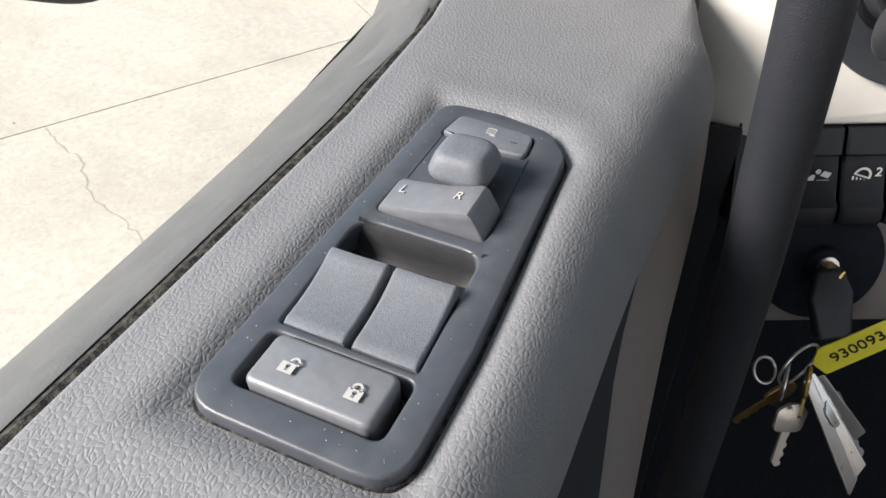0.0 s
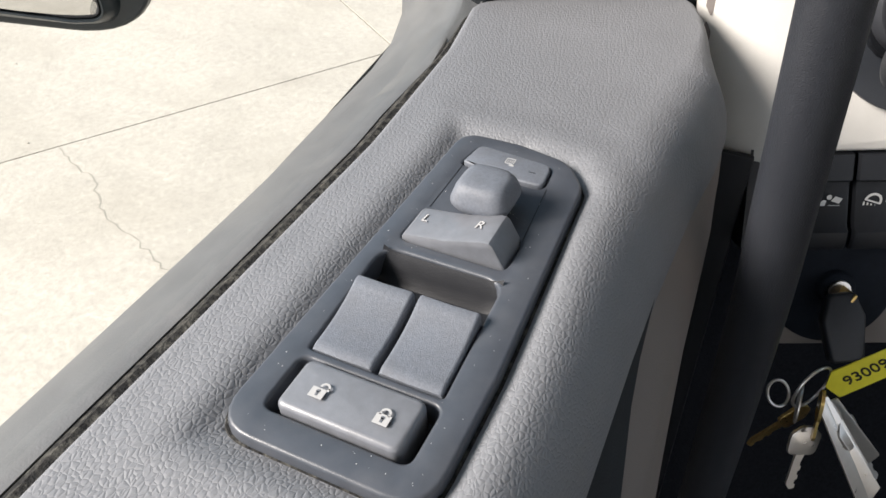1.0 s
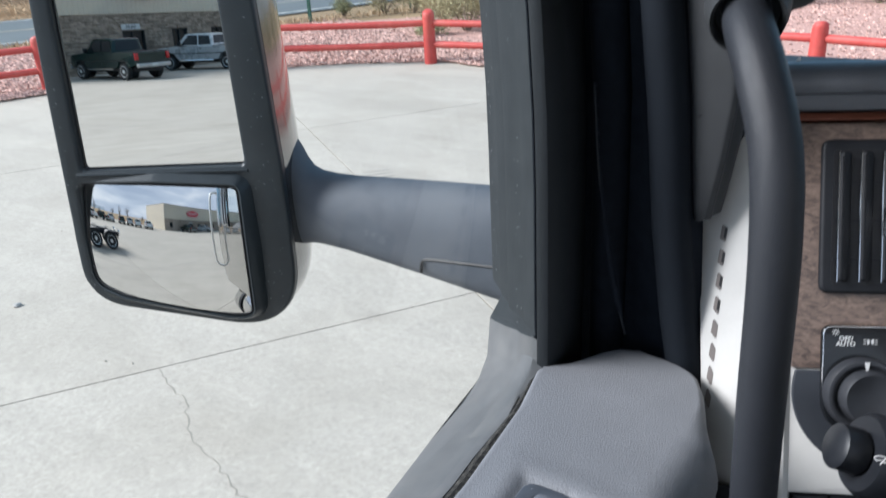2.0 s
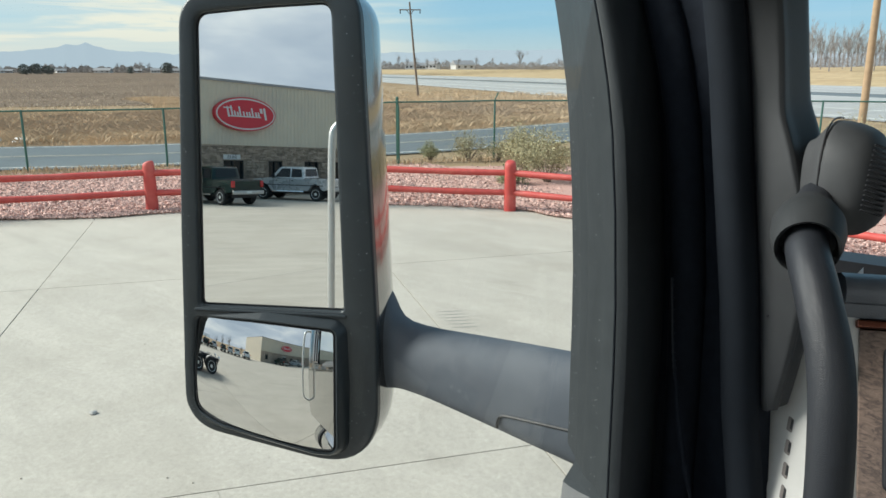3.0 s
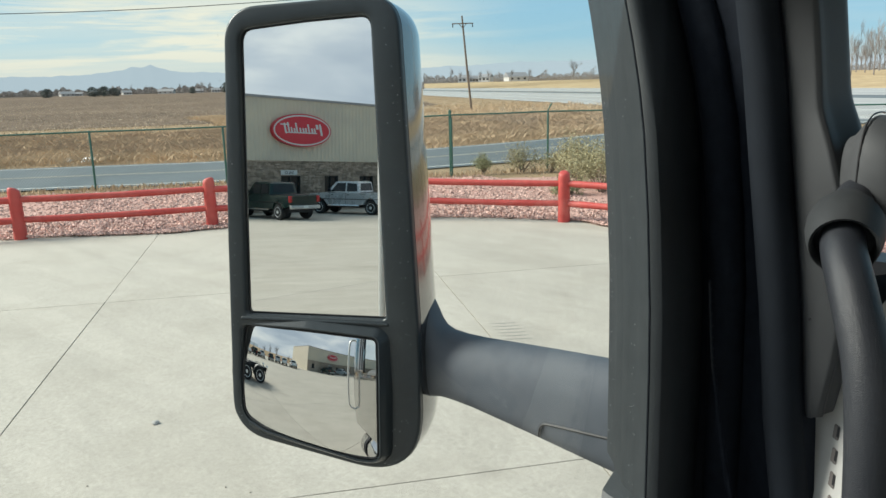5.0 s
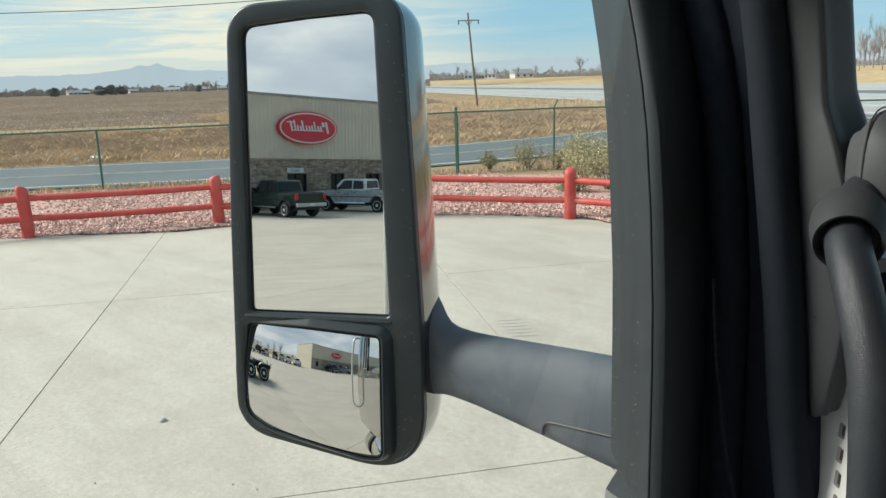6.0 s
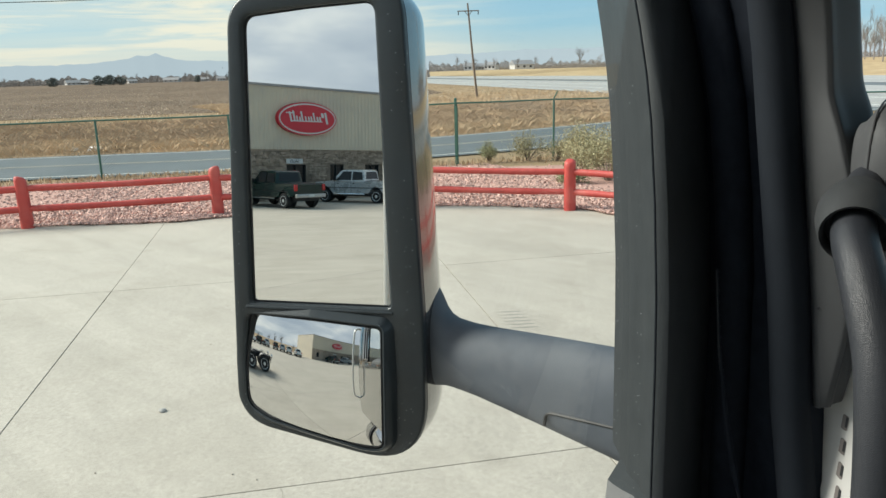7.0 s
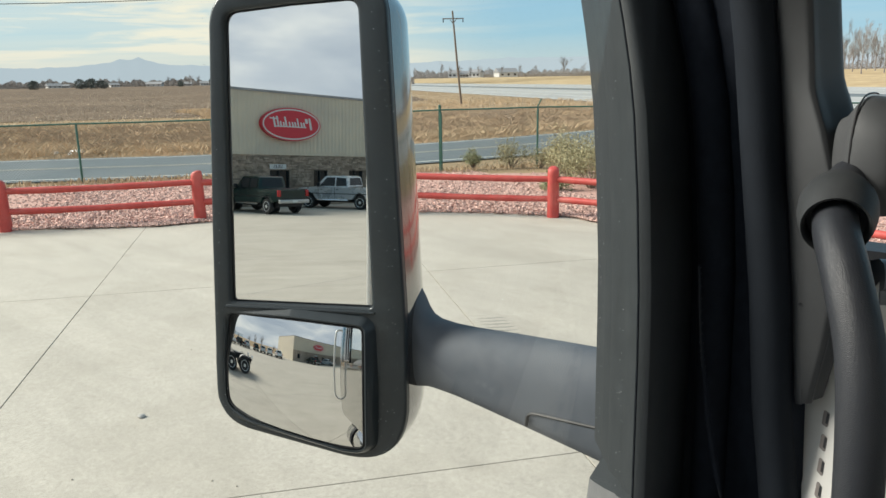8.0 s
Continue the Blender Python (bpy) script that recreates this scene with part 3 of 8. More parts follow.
def build_door():
    door = thing("truck_door", (0.0, 0.1, 1.5), "grey truck door with grained vinyl top and dusty window seal", "vehicle door")
    part("top_pad", grid(88, 230, pad_point), M_PAD, door, "dark grey grained vinyl padding")

    # moulded panel that swells out below the padding, then falls to the floor
    swell = [(0.0, -0.004, 0.040), (0.08, 0.001, 0.048), (0.22, 0.012, 0.066), (0.30, 0.0155, 0.078), (0.38, 0.0150, 0.092), (0.48, 0.008, 0.12), (0.62, -0.004, 0.19), (1.0, -0.006, 0.80)]

    def panel_at(y, v, proud=0.0):
        x = along(PAD_RIGHT, y)
        widen = along([(-0.7, 1.6), (0.27, 1.5), (0.35, 1.15), (0.43, 0.75), (0.50, 0.1), (0.53, 0.0)], y)
        out = along([(q, w) for q, w, _ in swell], v)
        return (x + (out * widen if out > 0 else out) + proud, y, TOP - along([(q, d) for q, _, d in swell], v) + proud * 0.4)

    part("lower_panel", grid(40, 40, lambda u, v: panel_at(-0.7 + 1.225 * u, v)), M_DOORLOW, door, "lighter grey moulded door panel")
    # dark inlay that widens along the padding's lower edge
    inlay = []
    for k in range(30):
        y = 0.405 - 0.90 * (k / 29) ** 1.4
        w = 0.20 * step(0.0, 0.22, 0.405 - y)
        row = [panel_at(y, -0.0 + w * f / 4, 0.0025) for f in range(5)]
        inlay.append(row + [panel_at(y, w * f / 4, -0.001) for f in (4, 3, 2, 1, 0)])
    part("door_pull", loft(inlay), M_COVER, door, "dark inlay under the padding")
    # felt wiper between the padding and the glass
    felt = []
    for k in range(60):
        y = -0.7 + 1.235 * k / 59
        xr = along(PAD_LEFT, y) + 0.003
        xl = xr - 0.0125 + 0.005 * step(0.40, 0.53, y)
        felt.append([(xr, y, TOP - 0.012), (xr, y, TOP - 0.0045), ((xl + xr) / 2, y, TOP - 0.003), (xl, y, TOP - 0.0075), (xl, y, TOP - 0.014)])
    part("weatherstrip", loft(felt, closed=False), M_FELT, door, "black felt seal grey with dust")
    # outer belt rubber that sweeps up into the window's front corner
    belt = []
    outer = [(-0.7, -0.118, 2.272), (0.32, -0.117, 2.272), (0.37, -0.119, 2.271), (0.41, -0.125, 2.268), (0.46, -0.134, 2.262)]
    sides = []
    for k in range(40):
        y = -0.7 + 1.16 * k / 39
        sides.append((Vector((along(PAD_LEFT, y) - 0.0088 + 0.0033 * step(0.40, 0.46, y), y, TOP - 0.006)), Vector((along([r[:2] for r in outer], y), y, along([(r[0], r[2]) for r in outer], y)))))
    tip = [((-0.0640, 0.490, 2.311), (-0.1390, 0.516, 2.260)), ((-0.0690, 0.517, 2.312), (-0.1430, 0.556, 2.263)), ((-0.0732, 0.536, 2.319), (-0.1490, 0.585, 2.272)),
           ((-0.0742, 0.5378, 2.340), (-0.1560, 0.6050, 2.305)), ((-0.0660, 0.5520, 2.352), (-0.1500, 0.6300, 2.330))]
    sides += [(Vector(a), Vector(b)) for a, b in tip]
    for n, (a, b) in enumerate(sides):
        down = Vector((0, 0, -0.012)) if n < 43 else Vector((0.006, 0.010, -0.002))
        tuck = Vector((0.014, -0.004, -0.006)) if 39 < n < 43 else Vector((0.010, 0.002, -0.006)) if n == 43 else down
        up = Vector((-0.001, 0, 0.003)) if n < 43 else Vector((0.002, -0.003, 0.0))
        belt.append([a + tuck, a, a.lerp(b, 0.06) + up * 0.7, a.lerp(b, 0.30) + up * 0.9, a.lerp(b, 0.33) + up * 0.2, a.lerp(b, 0.60) + up * 0.9, a.lerp(b, 0.88) + up * 0.8, b, b + down * 2])
    part("belt_rubber", loft(belt[:39], closed=False), M_RUBBER_BELT, door, "dusty grey rubber belt moulding")
    part("belt_corner", loft(belt[38:44], closed=False), M_RUBBER_BELT, door, "grey rubber corner sweeping up the frame")
    part("belt_tip", loft(belt[43:], closed=False), M_RUBBER, door, "dark rubber tip on the frame")
    part("corner_filler", box((-0.073, 0.515, 2.262), (-0.056, 0.552, 2.304), 0.003), M_BLACKRUB, door, "black rubber filler at the foot of the frame")

    def skin(u, v):
        y = -1.3 + 1.95 * u
        x = along([(-1.3, -0.117), (0.37, -0.118), (0.46, -0.133), (0.56, -0.142), (0.65, -0.150)], y)
        return (x - 0.02 * v * (1 - v), y, 2.264 - 0.85 * v)
    part("outer_skin", grid(40, 16, skin), M_PAINT, door, "polished outer skin below the window")
    # window frame: glass run rubber, inner rubber, dark inner cover
    lean = FRAME_LEAN
    fx, fy = -0.72, 0.69

    def band(corners, name, mat, label="", z0=2.20):
        rings = []
        for z, s1, s2 in lean:
            z = max(z, z0)
            t = [s1 + (s2 - s1) * c[2] for c in corners]
            rings.append([(c[0] + fx * k, c[1] + fy * k, z) for c, k in zip(corners, t)])
        if z0 > 2.21:
            rings = rings[1:]
        return part(name, loft(rings), mat, door, label)

    band([(-0.121, 0.585, 0.5), (-0.140, 0.599, 0.3), (-0.1450, 0.607, 0.2), (-0.165, 0.627, 0), (-0.167, 0.630, 0), (-0.178, 0.66, 0), (-0.15, 0.66, 0.5), (-0.108, 0.59, 0.5)], "glass_run", M_RUBBER, "weathered grey rubber glass run", 2.31)
    band([(-0.0745, 0.5395, 1), (-0.090, 0.550, 0.8), (-0.094, 0.5565, 0.8), (-0.108, 0.565, 0.6), (-0.117, 0.5715, 0.5), (-0.121, 0.578, 0.5), (-0.110, 0.60, 0.5), (-0.07, 0.56, 1)], "inner_seal", M_RUBBER, "grey rubber window seal", 2.345)
    band([(-0.0725, 0.5375, 1), (-0.0735, 0.5385, 1), (-0.072, 0.556, 1), (-0.066, 0.556, 1)], "seal_groove", M_BLACKRUB, "", 2.26)
    band([(-0.0700, 0.5350, 1), (-0.0705, 0.5362, 1), (-0.072, 0.560, 1), (-0.086, 0.640, 1), (-0.070, 0.640, 1), (-0.058, 0.575, 1), (-0.0565, 0.545, 1), (-0.0600, 0.5365, 1), (-0.064, 0.5345, 1)], "frame_cover", M_COVER, "dark grey plastic window frame cover", 2.20)
    # pale dust on the rubber of the frame
    rnd = random.Random(14)
    dust = bmesh.new()
    for _ in range(70):
        z = rnd.uniform(2.33, 2.72)
        k, s1 = along([(h, q) for h, q, _ in lean], z), rnd.uniform(0.0, 1.0)
        x, y = (-0.1475 - 0.016 * s1, 0.6090 + 0.0160 * s1) if rnd.random() < 0.6 else (-0.095 - 0.012 * s1, 0.5562 + 0.0080 * s1)
        bmesh.ops.create_icosphere(dust, subdivisions=1, radius=rnd.uniform(0.00025, 0.0006), matrix=Matrix.Translation((x - 0.72 * k, y + 0.69 * k, z)))
    part("dust_specks", dust, M_DUST, door, "pale dust specks", smooth=0)["kind"] = "stuff"
    pane = box((-0.0665, -1.25, 2.30), (-0.0625, 0.533, 3.12))
    glass = part("window_pane", pane, M_PANE, door, "clear slightly dusty side glass", smooth=0)
    glass.visible_shadow = False
    return door


build_door()


# ---- switches in the door top ----
def build_switches():
    panel = thing("window_switch_panel", (0.025, 0.30, TOP - 0.004), "satin black switch panel set into the grained door top", "switch panel")
    z = TOP + 0.0012
    lock_hole = rounded(rect(0.0002, 0.2195, 0.0542, 0.2428), 0.004)
    win_hole = rounded([(0.0005, 0.2468), (0.0528, 0.2462), (0.0500, 0.3035), (-0.0018, 0.3042)], [0.0015, 0.0015, 0.009, 0.009], 6)
    side_hole = rounded([(0.0012, 0.3108), (0.0478, 0.3098), (0.0480, 0.327), (0.0405, 0.3335), (0.0026, 0.3318)], [0.004, 0.004, 0.003, 0.003, 0.003])
    heat_hole = rounded([(0.0026, 0.3680), (0.0120, 0.3662), (0.0130, 0.3640), (0.0435, 0.3632), (0.0420, 0.3800), (0.0050, 0.3838)], [0.002, 0.001, 0.001, 0.004, 0.005, 0.005])
    part("bezel", holed(PLATE, [lock_hole, win_hole, side_hole, heat_hole], z, (0.011, 0.0135, 0.011, 0.009), rim=0.0014, skirt=0.0065), M_BEZEL, panel, "satin black plate with dusty edges", smooth=50)
    # dirt packed into the gap round the plate
    rim_line = inset(PLATE, -0.0009)
    part("dirt_line", tube([(x, y, TOP - 0.0043) for x, y in [*rim_line, rim_line[0]]], 0.0010, 6), M_FELT, panel, "brown dust packed round the plate")
    # fine joints of the mirror insert
    part("insert_joint", flat([rect(0.00355, 0.3335, 0.0039, 0.3668)], z), M_INK, panel, smooth=0)
    part("insert_joint", flat([[(0.0476, 0.3270), (0.04795, 0.3270), (0.0449, 0.3640), (0.04455, 0.3640)]], z), M_INK, panel, smooth=0)
    # finger well behind the window switches; black stands in for shade in it
    def well(u, v):
        x = -0.0012 + 0.0515 * u
        y = 0.2800 + 0.0232 * v
        edge = min(1, min(u, 1 - u) / 0.14)
        return (x, y, z - 0.0125 + 0.0120 * step(0.72, 1.02, v) + 0.0025 * (1 - edge) ** 2)
    part("finger_well", grid(20, 14, well), M_BLACK, panel)
    # two window switches, raised at the front edge
    for x0, x1 in ((0.0012, 0.0254), (0.0278, 0.0520)):
        rings = []
        for k in range(17):
            t = k / 16
            y = 0.2470 + 0.0350 * t
            e = max(0.0, 1 - min(t, 1 - t) / 0.045)
            zt = z + 0.0008 + 0.0018 * t + 0.0024 * t ** 3 - 0.0012 * math.sin(math.pi * t) - 0.0010 * e * e
            a, b = x0 - 0.0018 * t, x1 - 0.0016 * t
            rings.append([(a, y, z - 0.010), (a, y, zt - 0.0014), (a + 0.0003, y, zt - 0.0006), (a + 0.0009, y, zt - 0.0001), (a + 0.0016, y, zt), ((a + b) / 2, y, zt - 0.0003), (b - 0.0016, y, zt), (b - 0.0009, y, zt - 0.0001), (b - 0.0003, y, zt - 0.0006), (b, y, zt - 0.0014), (b, y, z - 0.010)])
        bm = loft(rings)
        part("window_switch", bm, M_BUTTON, panel, "pebbled black window rocker", smooth=45)
    # door lock rocker
    loop = rounded(rect(0.0045, 0.2205, 0.0503, 0.2415), 0.0038, 6)
    bm = prism(loop, z - 0.010, z + 0.0030, 0.0020, 4)
    for v in bm.verts:
        if v.co.z > z:
            v.co.z += 0.0010 * math.cos((v.co.x - 0.0274) / 0.023 * math.pi / 2) - 0.0004
    lock = part("lock_rocker", bm, M_BUTTON_SMOOTH, panel, "black rocker with padlock signs", smooth=50)
    h = z + 0.0037

    def padlock(cx, cy, opened):
        w = 0.0026
        marks = [[(cx - w, cy - 0.0034), (cx + w, cy - 0.0034), (cx + w, cy + 0.0006), (cx - w, cy + 0.0006)]]
        sx = cx + (0.0014 if opened else 0)
        marks.append(arc_band(sx, cy + 0.0012, 0.0011, 0.0019, 0 if not opened else -10, 180, 10))
        marks.append(rect(sx + 0.0011, cy + 0.0002, sx + 0.0019, cy + 0.0014))
        if not opened:
            marks.append(rect(sx - 0.0019, cy + 0.0002, sx - 0.0011, cy + 0.0014))
        return marks
    part("unlock_sign", flat(padlock(0.0160, 0.2305, True), h), M_PRINT, lock, "white open padlock", smooth=0)
    part("lock_sign", flat(padlock(0.0402, 0.2300, False), h), M_PRINT, lock, "white closed padlock", smooth=0)
    key_marks = [rect(cx - 0.0004, cy - 0.0026, cx + 0.0004, cy - 0.0008) for cx, cy in ((0.0160, 0.2305), (0.0402, 0.2300))]
    key_marks += [arc_band(cx, cy - 0.0008, 0.0, 0.0007, 0, 350, 8) for cx, cy in ((0.0160, 0.2305), (0.0402, 0.2300))]
    part("keyhole_marks", flat(key_marks, h + 0.00016), M_BUTTON_SMOOTH, lock, smooth=0)
    # left-right mirror selector, tilted up at its right end
    prof = [(0.0020, -0.004), (0.0020, 0.0012), (0.0034, 0.0026), (0.0200, 0.0048), (0.0375, 0.0098), (0.0398, 0.0098), (0.0412, 0.0088), (0.0470, -0.0020), (0.0470, -0.007), (0.0020, -0.007)]
    bm = loft([[(x + 0.0004, y, z + hh - k) for x, hh in prof] for y, k in ((0.3112, 0.0016), (0.3116, 0.0004), (0.3128, 0.0), (0.3285, 0.0), (0.3300, 0.0006), (0.3304, 0.0016))])
    sel = part("mirror_selector", bm, M_BUTTON_SMOOTH, panel, "black rocker tilted to one side", smooth=30)
    slope = math.atan2(0.0050, 0.0175)
    part("letter", text_mesh("L", 0.0066, pose(0.0080, 0.3225, z + 0.00355, 0, -7, -8)), M_PRINT, sel, "white letter L", smooth=0)
    part("letter", text_mesh("R", 0.0066, pose(0.0325, 0.3215, z + 0.00865, 0, -math.degrees(slope), -8)), M_PRINT, sel, "white letter R", smooth=0)
    # heated mirror button
    bm = prism(inset(heat_hole, 0.0005), z - 0.006, z + 0.0014, 0.0010)
    heat = part("heat_button", bm, M_BUTTON, panel, smooth=45)
    cx, cy, hh = 0.0232, 0.3757, z + 0.0014
    marks = [rect(cx - 0.0021, cy + 0.0018, cx + 0.0021, cy + 0.0022), rect(cx - 0.0021, cy - 0.0020, cx - 0.0017, cy + 0.0022), rect(cx + 0.0017, cy - 0.0020, cx + 0.0021, cy + 0.0022),
             rect(cx - 0.0021, cy - 0.0020, cx + 0.0021, cy - 0.0016), rect(cx + 0.0004, cy - 0.0032, cx + 0.0028, cy - 0.0024)]
    marks += [rect(cx + k - 0.00015, cy - 0.001, cx + k + 0.0002, cy + 0.0011) for k in (-0.0010, 0.0, 0.0010)]
    part("mirror_sign", flat(marks, hh), M_PRINT, heat, "white heated mirror sign", smooth=0)
    part("lamp_bar", flat([rect(0.0335, 0.3712, 0.0368, 0.3716)], hh), M_RUBBER, heat, smooth=0)
    # joystick knob: squared cap on a short neck
    rings = []
    cx, cy = 0.0268, 0.3400
    for half, hgt, e in ((0.0072, -0.001, 2.4), (0.0070, 0.0030, 2.6), (0.0085, 0.0042, 3.0), (0.0118, 0.0056, 3.6), (0.0130, 0.0085, 4.2), (0.0128, 0.0105, 4.5), (0.0112, 0.0148, 4.2), (0.0098, 0.0168, 4.0), (0.0080, 0.0176, 3.6), (0.004, 0.0178, 3.0)):
        ring = []
        for k in range(40):
            a = 2 * math.pi * k / 40
            c, s = math.cos(a), math.sin(a)
            r = half / (abs(c) ** e + abs(s) ** e) ** (1 / e)
            ring.append((cx + r * c * 1.0, cy + r * s * 0.92, z + hgt))
        rings.append(ring)
    part("joystick", loft(rings), M_BUTTON, panel, "soft black mirror joystick", smooth=60)
    # specks of dust on the plate
    rnd = random.Random(5)
    bm = bmesh.new()
    for _ in range(240):
        x, y = rnd.uniform(-0.009, 0.064), rnd.uniform(0.209, 0.390)
        inside = any(min(p[0] for p in hl) - 0.001 < x < max(p[0] for p in hl) + 0.001 and min(p[1] for p in hl) - 0.001 < y < max(p[1] for p in hl) + 0.001 for hl in (lock_hole, win_hole, side_hole, heat_hole))
        if inside or in_plate(x, y) > -0.004:
            continue
        r = rnd.uniform(0.00006, 0.00022)
        bmesh.ops.create_icosphere(bm, subdivisions=1, radius=r, matrix=Matrix.Translation((x, y, z + r * 0.3)))
    part("dust_specks", bm, M_WHITE, panel, "pale dust specks", smooth=0)["kind"] = "stuff"


build_switches()


# ---- pillar, dashboard and the rest of the cab ----
EX, UP, NN, ORIGIN = Vector((0.9088, 0.4172, 0)), Vector((-0.157, 0.342, 0.9265)), Vector((0.3865, -0.842, 0.3763)), Vector((0.166, 0.556, 2.212))
DASH = Matrix(((EX.x, UP.x, NN.x, ORIGIN.x), (EX.y, UP.y, NN.y, ORIGIN.y), (EX.z, UP.z, NN.z, ORIGIN.z), (0, 0, 0, 1)))   # dash face: across, up, out of it


def on_dash(s, t, h=0.0):
    return DASH @ Vector((s, t, h))


TRIM_LEFT = [(1.6, 0.090), (2.16, 0.090), (2.354, 0.0515), (2.442, 0.0385), (2.544, 0.0285), (2.616, 0.0190), (2.692, 0.0088), (2.745, 0.002), (2.78, -0.004), (3.14, -0.062)]
TRIM_MID = [(2.44, 0.0485), (2.50, 0.0565), (2.55, 0.0610), (2.60, 0.0600), (2.64, 0.0540), (2.68, 0.0420), (2.71, 0.0300), (2.78, 0.0215), (3.14, -0.034)]
TRIM_RIGHT = [(2.44, 0.0545), (2.456, 0.0570), (2.499, 0.0624), (2.53, 0.0665), (2.58, 0.0690), (2.63, 0.0680), (2.67, 0.0600), (2.70, 0.0470), (2.716, 0.0390), (2.78, 0.0310), (3.14, -0.012)]


def build_pillar():
    p = thing("windscreen_pillar", (0.03, 0.65, 1.5), "grey trimmed windscreen pillar behind black door seals", "pillar", kind="structure")
    levels = [1.6, 2.0, 2.16, 2.26, 2.354, 2.442, 2.544, 2.616, 2.692, 2.745, 2.78, 2.95, 3.14]
    rings = []
    for z in levels:
        e, k = along(TRIM_LEFT, z), along([(h, q) for h, q, _ in FRAME_LEAN], z)
        rings.append([(-0.086 - 0.72 * k, 0.655 + 0.69 * k, z), (-0.02 - 0.5 * k, 0.640 + 0.4 * k, z), (e - 0.030, 0.616, z), (e - 0.006, 0.606, z), (e + 0.001, 0.619, z), (e - 0.005, 0.80, z), (-0.09 - 0.72 * k, 0.80 + 0.69 * k, z)])
    part("jamb", loft(rings), M_BLACKRUB, p, "black painted door jamb")
    seal = [(-0.045 - 0.66 * along([(h, q) for h, q, _ in FRAME_LEAN], z), 0.640 + 0.5 * along([(h, q) for h, q, _ in FRAME_LEAN], z), z) for z in levels[1:]]
    part("door_seal", tube(seal, 0.017, 14), M_BLACKRUB, p, "black bulb seal")
    part("body_seal", tube([(along(TRIM_LEFT, z) - 0.0185, 0.611, z) for z in levels[1:]], 0.0165, 18), M_JAMB, p, "smooth dark rubber body seal")
    # a narrow tapering boot of ribbed rubber in the gap
    spine = smooth_path([(-0.0105, 0.6015, 2.327), (-0.0195, 0.6015, 2.359), (-0.0265, 0.6020, 2.387), (-0.0330, 0.6025, 2.419), (-0.0382, 0.6030, 2.452), (-0.0440, 0.6040, 2.491), (-0.0505, 0.606, 2.556)], 12)
    last = len(spine) - 1
    for k in range(0, last - 1, 2):
        f = k / last
        w = 0.0006 + 0.0030 * step(0.0, 0.22, f) * (1 - 0.75 * step(0.35, 0.95, f))
        a, b = spine[k], spine[min(last, k + 3)]
        part("rib", tube([(a.x - w, a.y + 0.001, a.z + 1.6 * w), (a.x, a.y - 0.0012, a.z), (b.x - w * 0.2, b.y - 0.0012, b.z - w), (b.x + w, b.y + 0.001, b.z - 2.4 * w)], 0.0007 + 0.10 * w, 6), M_COVER, p)
    part("boot", tube(spine, [0.0006 + 0.0028 * step(0.0, 0.22, k / last) * (1 - 0.75 * step(0.35, 0.95, k / last)) for k in range(last + 1)], 8), M_BLACKRUB, p, "ribbed rubber boot")

    def trim(u, v):
        z = 2.443 + 0.697 * (v * 0.72 if v < 0.8 else 0.576 + (v - 0.8) * 2.12)
        xl, xm, xr = along(TRIM_LEFT, z), along(TRIM_MID, z), along(TRIM_RIGHT, z)
        up = step(2.64, 2.715, z)
        out = 0.010 * math.exp(-((z - 2.655) / 0.05) ** 2)      # swells towards the handle pod
        pts = [(xl - 0.006, 0.624), (xl - 0.001, 0.6155), (xl + 0.002, 0.6125), (xl + 0.006, 0.6118), ((xl + xm) / 2, 0.6122 - 0.4 * out), (xm - 0.002, 0.6135 - out), (xm + 0.002, 0.6165 - out), (xm + 0.25 * (xr - xm), 0.622 + 0.006 * up),
               (xr, 0.632 + 0.028 * up), (xr - 0.001, 0.645 + 0.025 * up), (xr - 0.010, 0.690 + 0.01 * up), (xr - 0.03, 0.735)]
        k = u * (len(pts) - 1)
        i = min(int(k), len(pts) - 2)
        q = Vector(pts[i]).lerp(Vector(pts[i + 1]), k - i)
        edge = max(0.0, 1 - v * 60)
        return (q.x, q.y + 0.0015 * edge, z + 0.006 * u * (1 - step(2.443, 2.5, z)))
    bm = grid(66, 60, trim)
    bmesh.ops.smooth_vert(bm, verts=[v for v in bm.verts if not v.is_boundary], factor=0.5, use_axis_x=True, use_axis_y=True, use_axis_z=True)
    bmesh.ops.smooth_vert(bm, verts=[v for v in bm.verts if not v.is_boundary], factor=0.5, use_axis_x=True, use_axis_y=True, use_axis_z=True)
    part("pillar_trim", bm, M_PILLAR, p, "matt grey plastic pillar cover", smooth=80)
    part("screw_hole", lathe([(0.0012, 0), (0.0012, 0.001)], 10, pose(0.036, 0.6115, 2.534, 90, 0, 0)), M_BLACK, p)
    return p


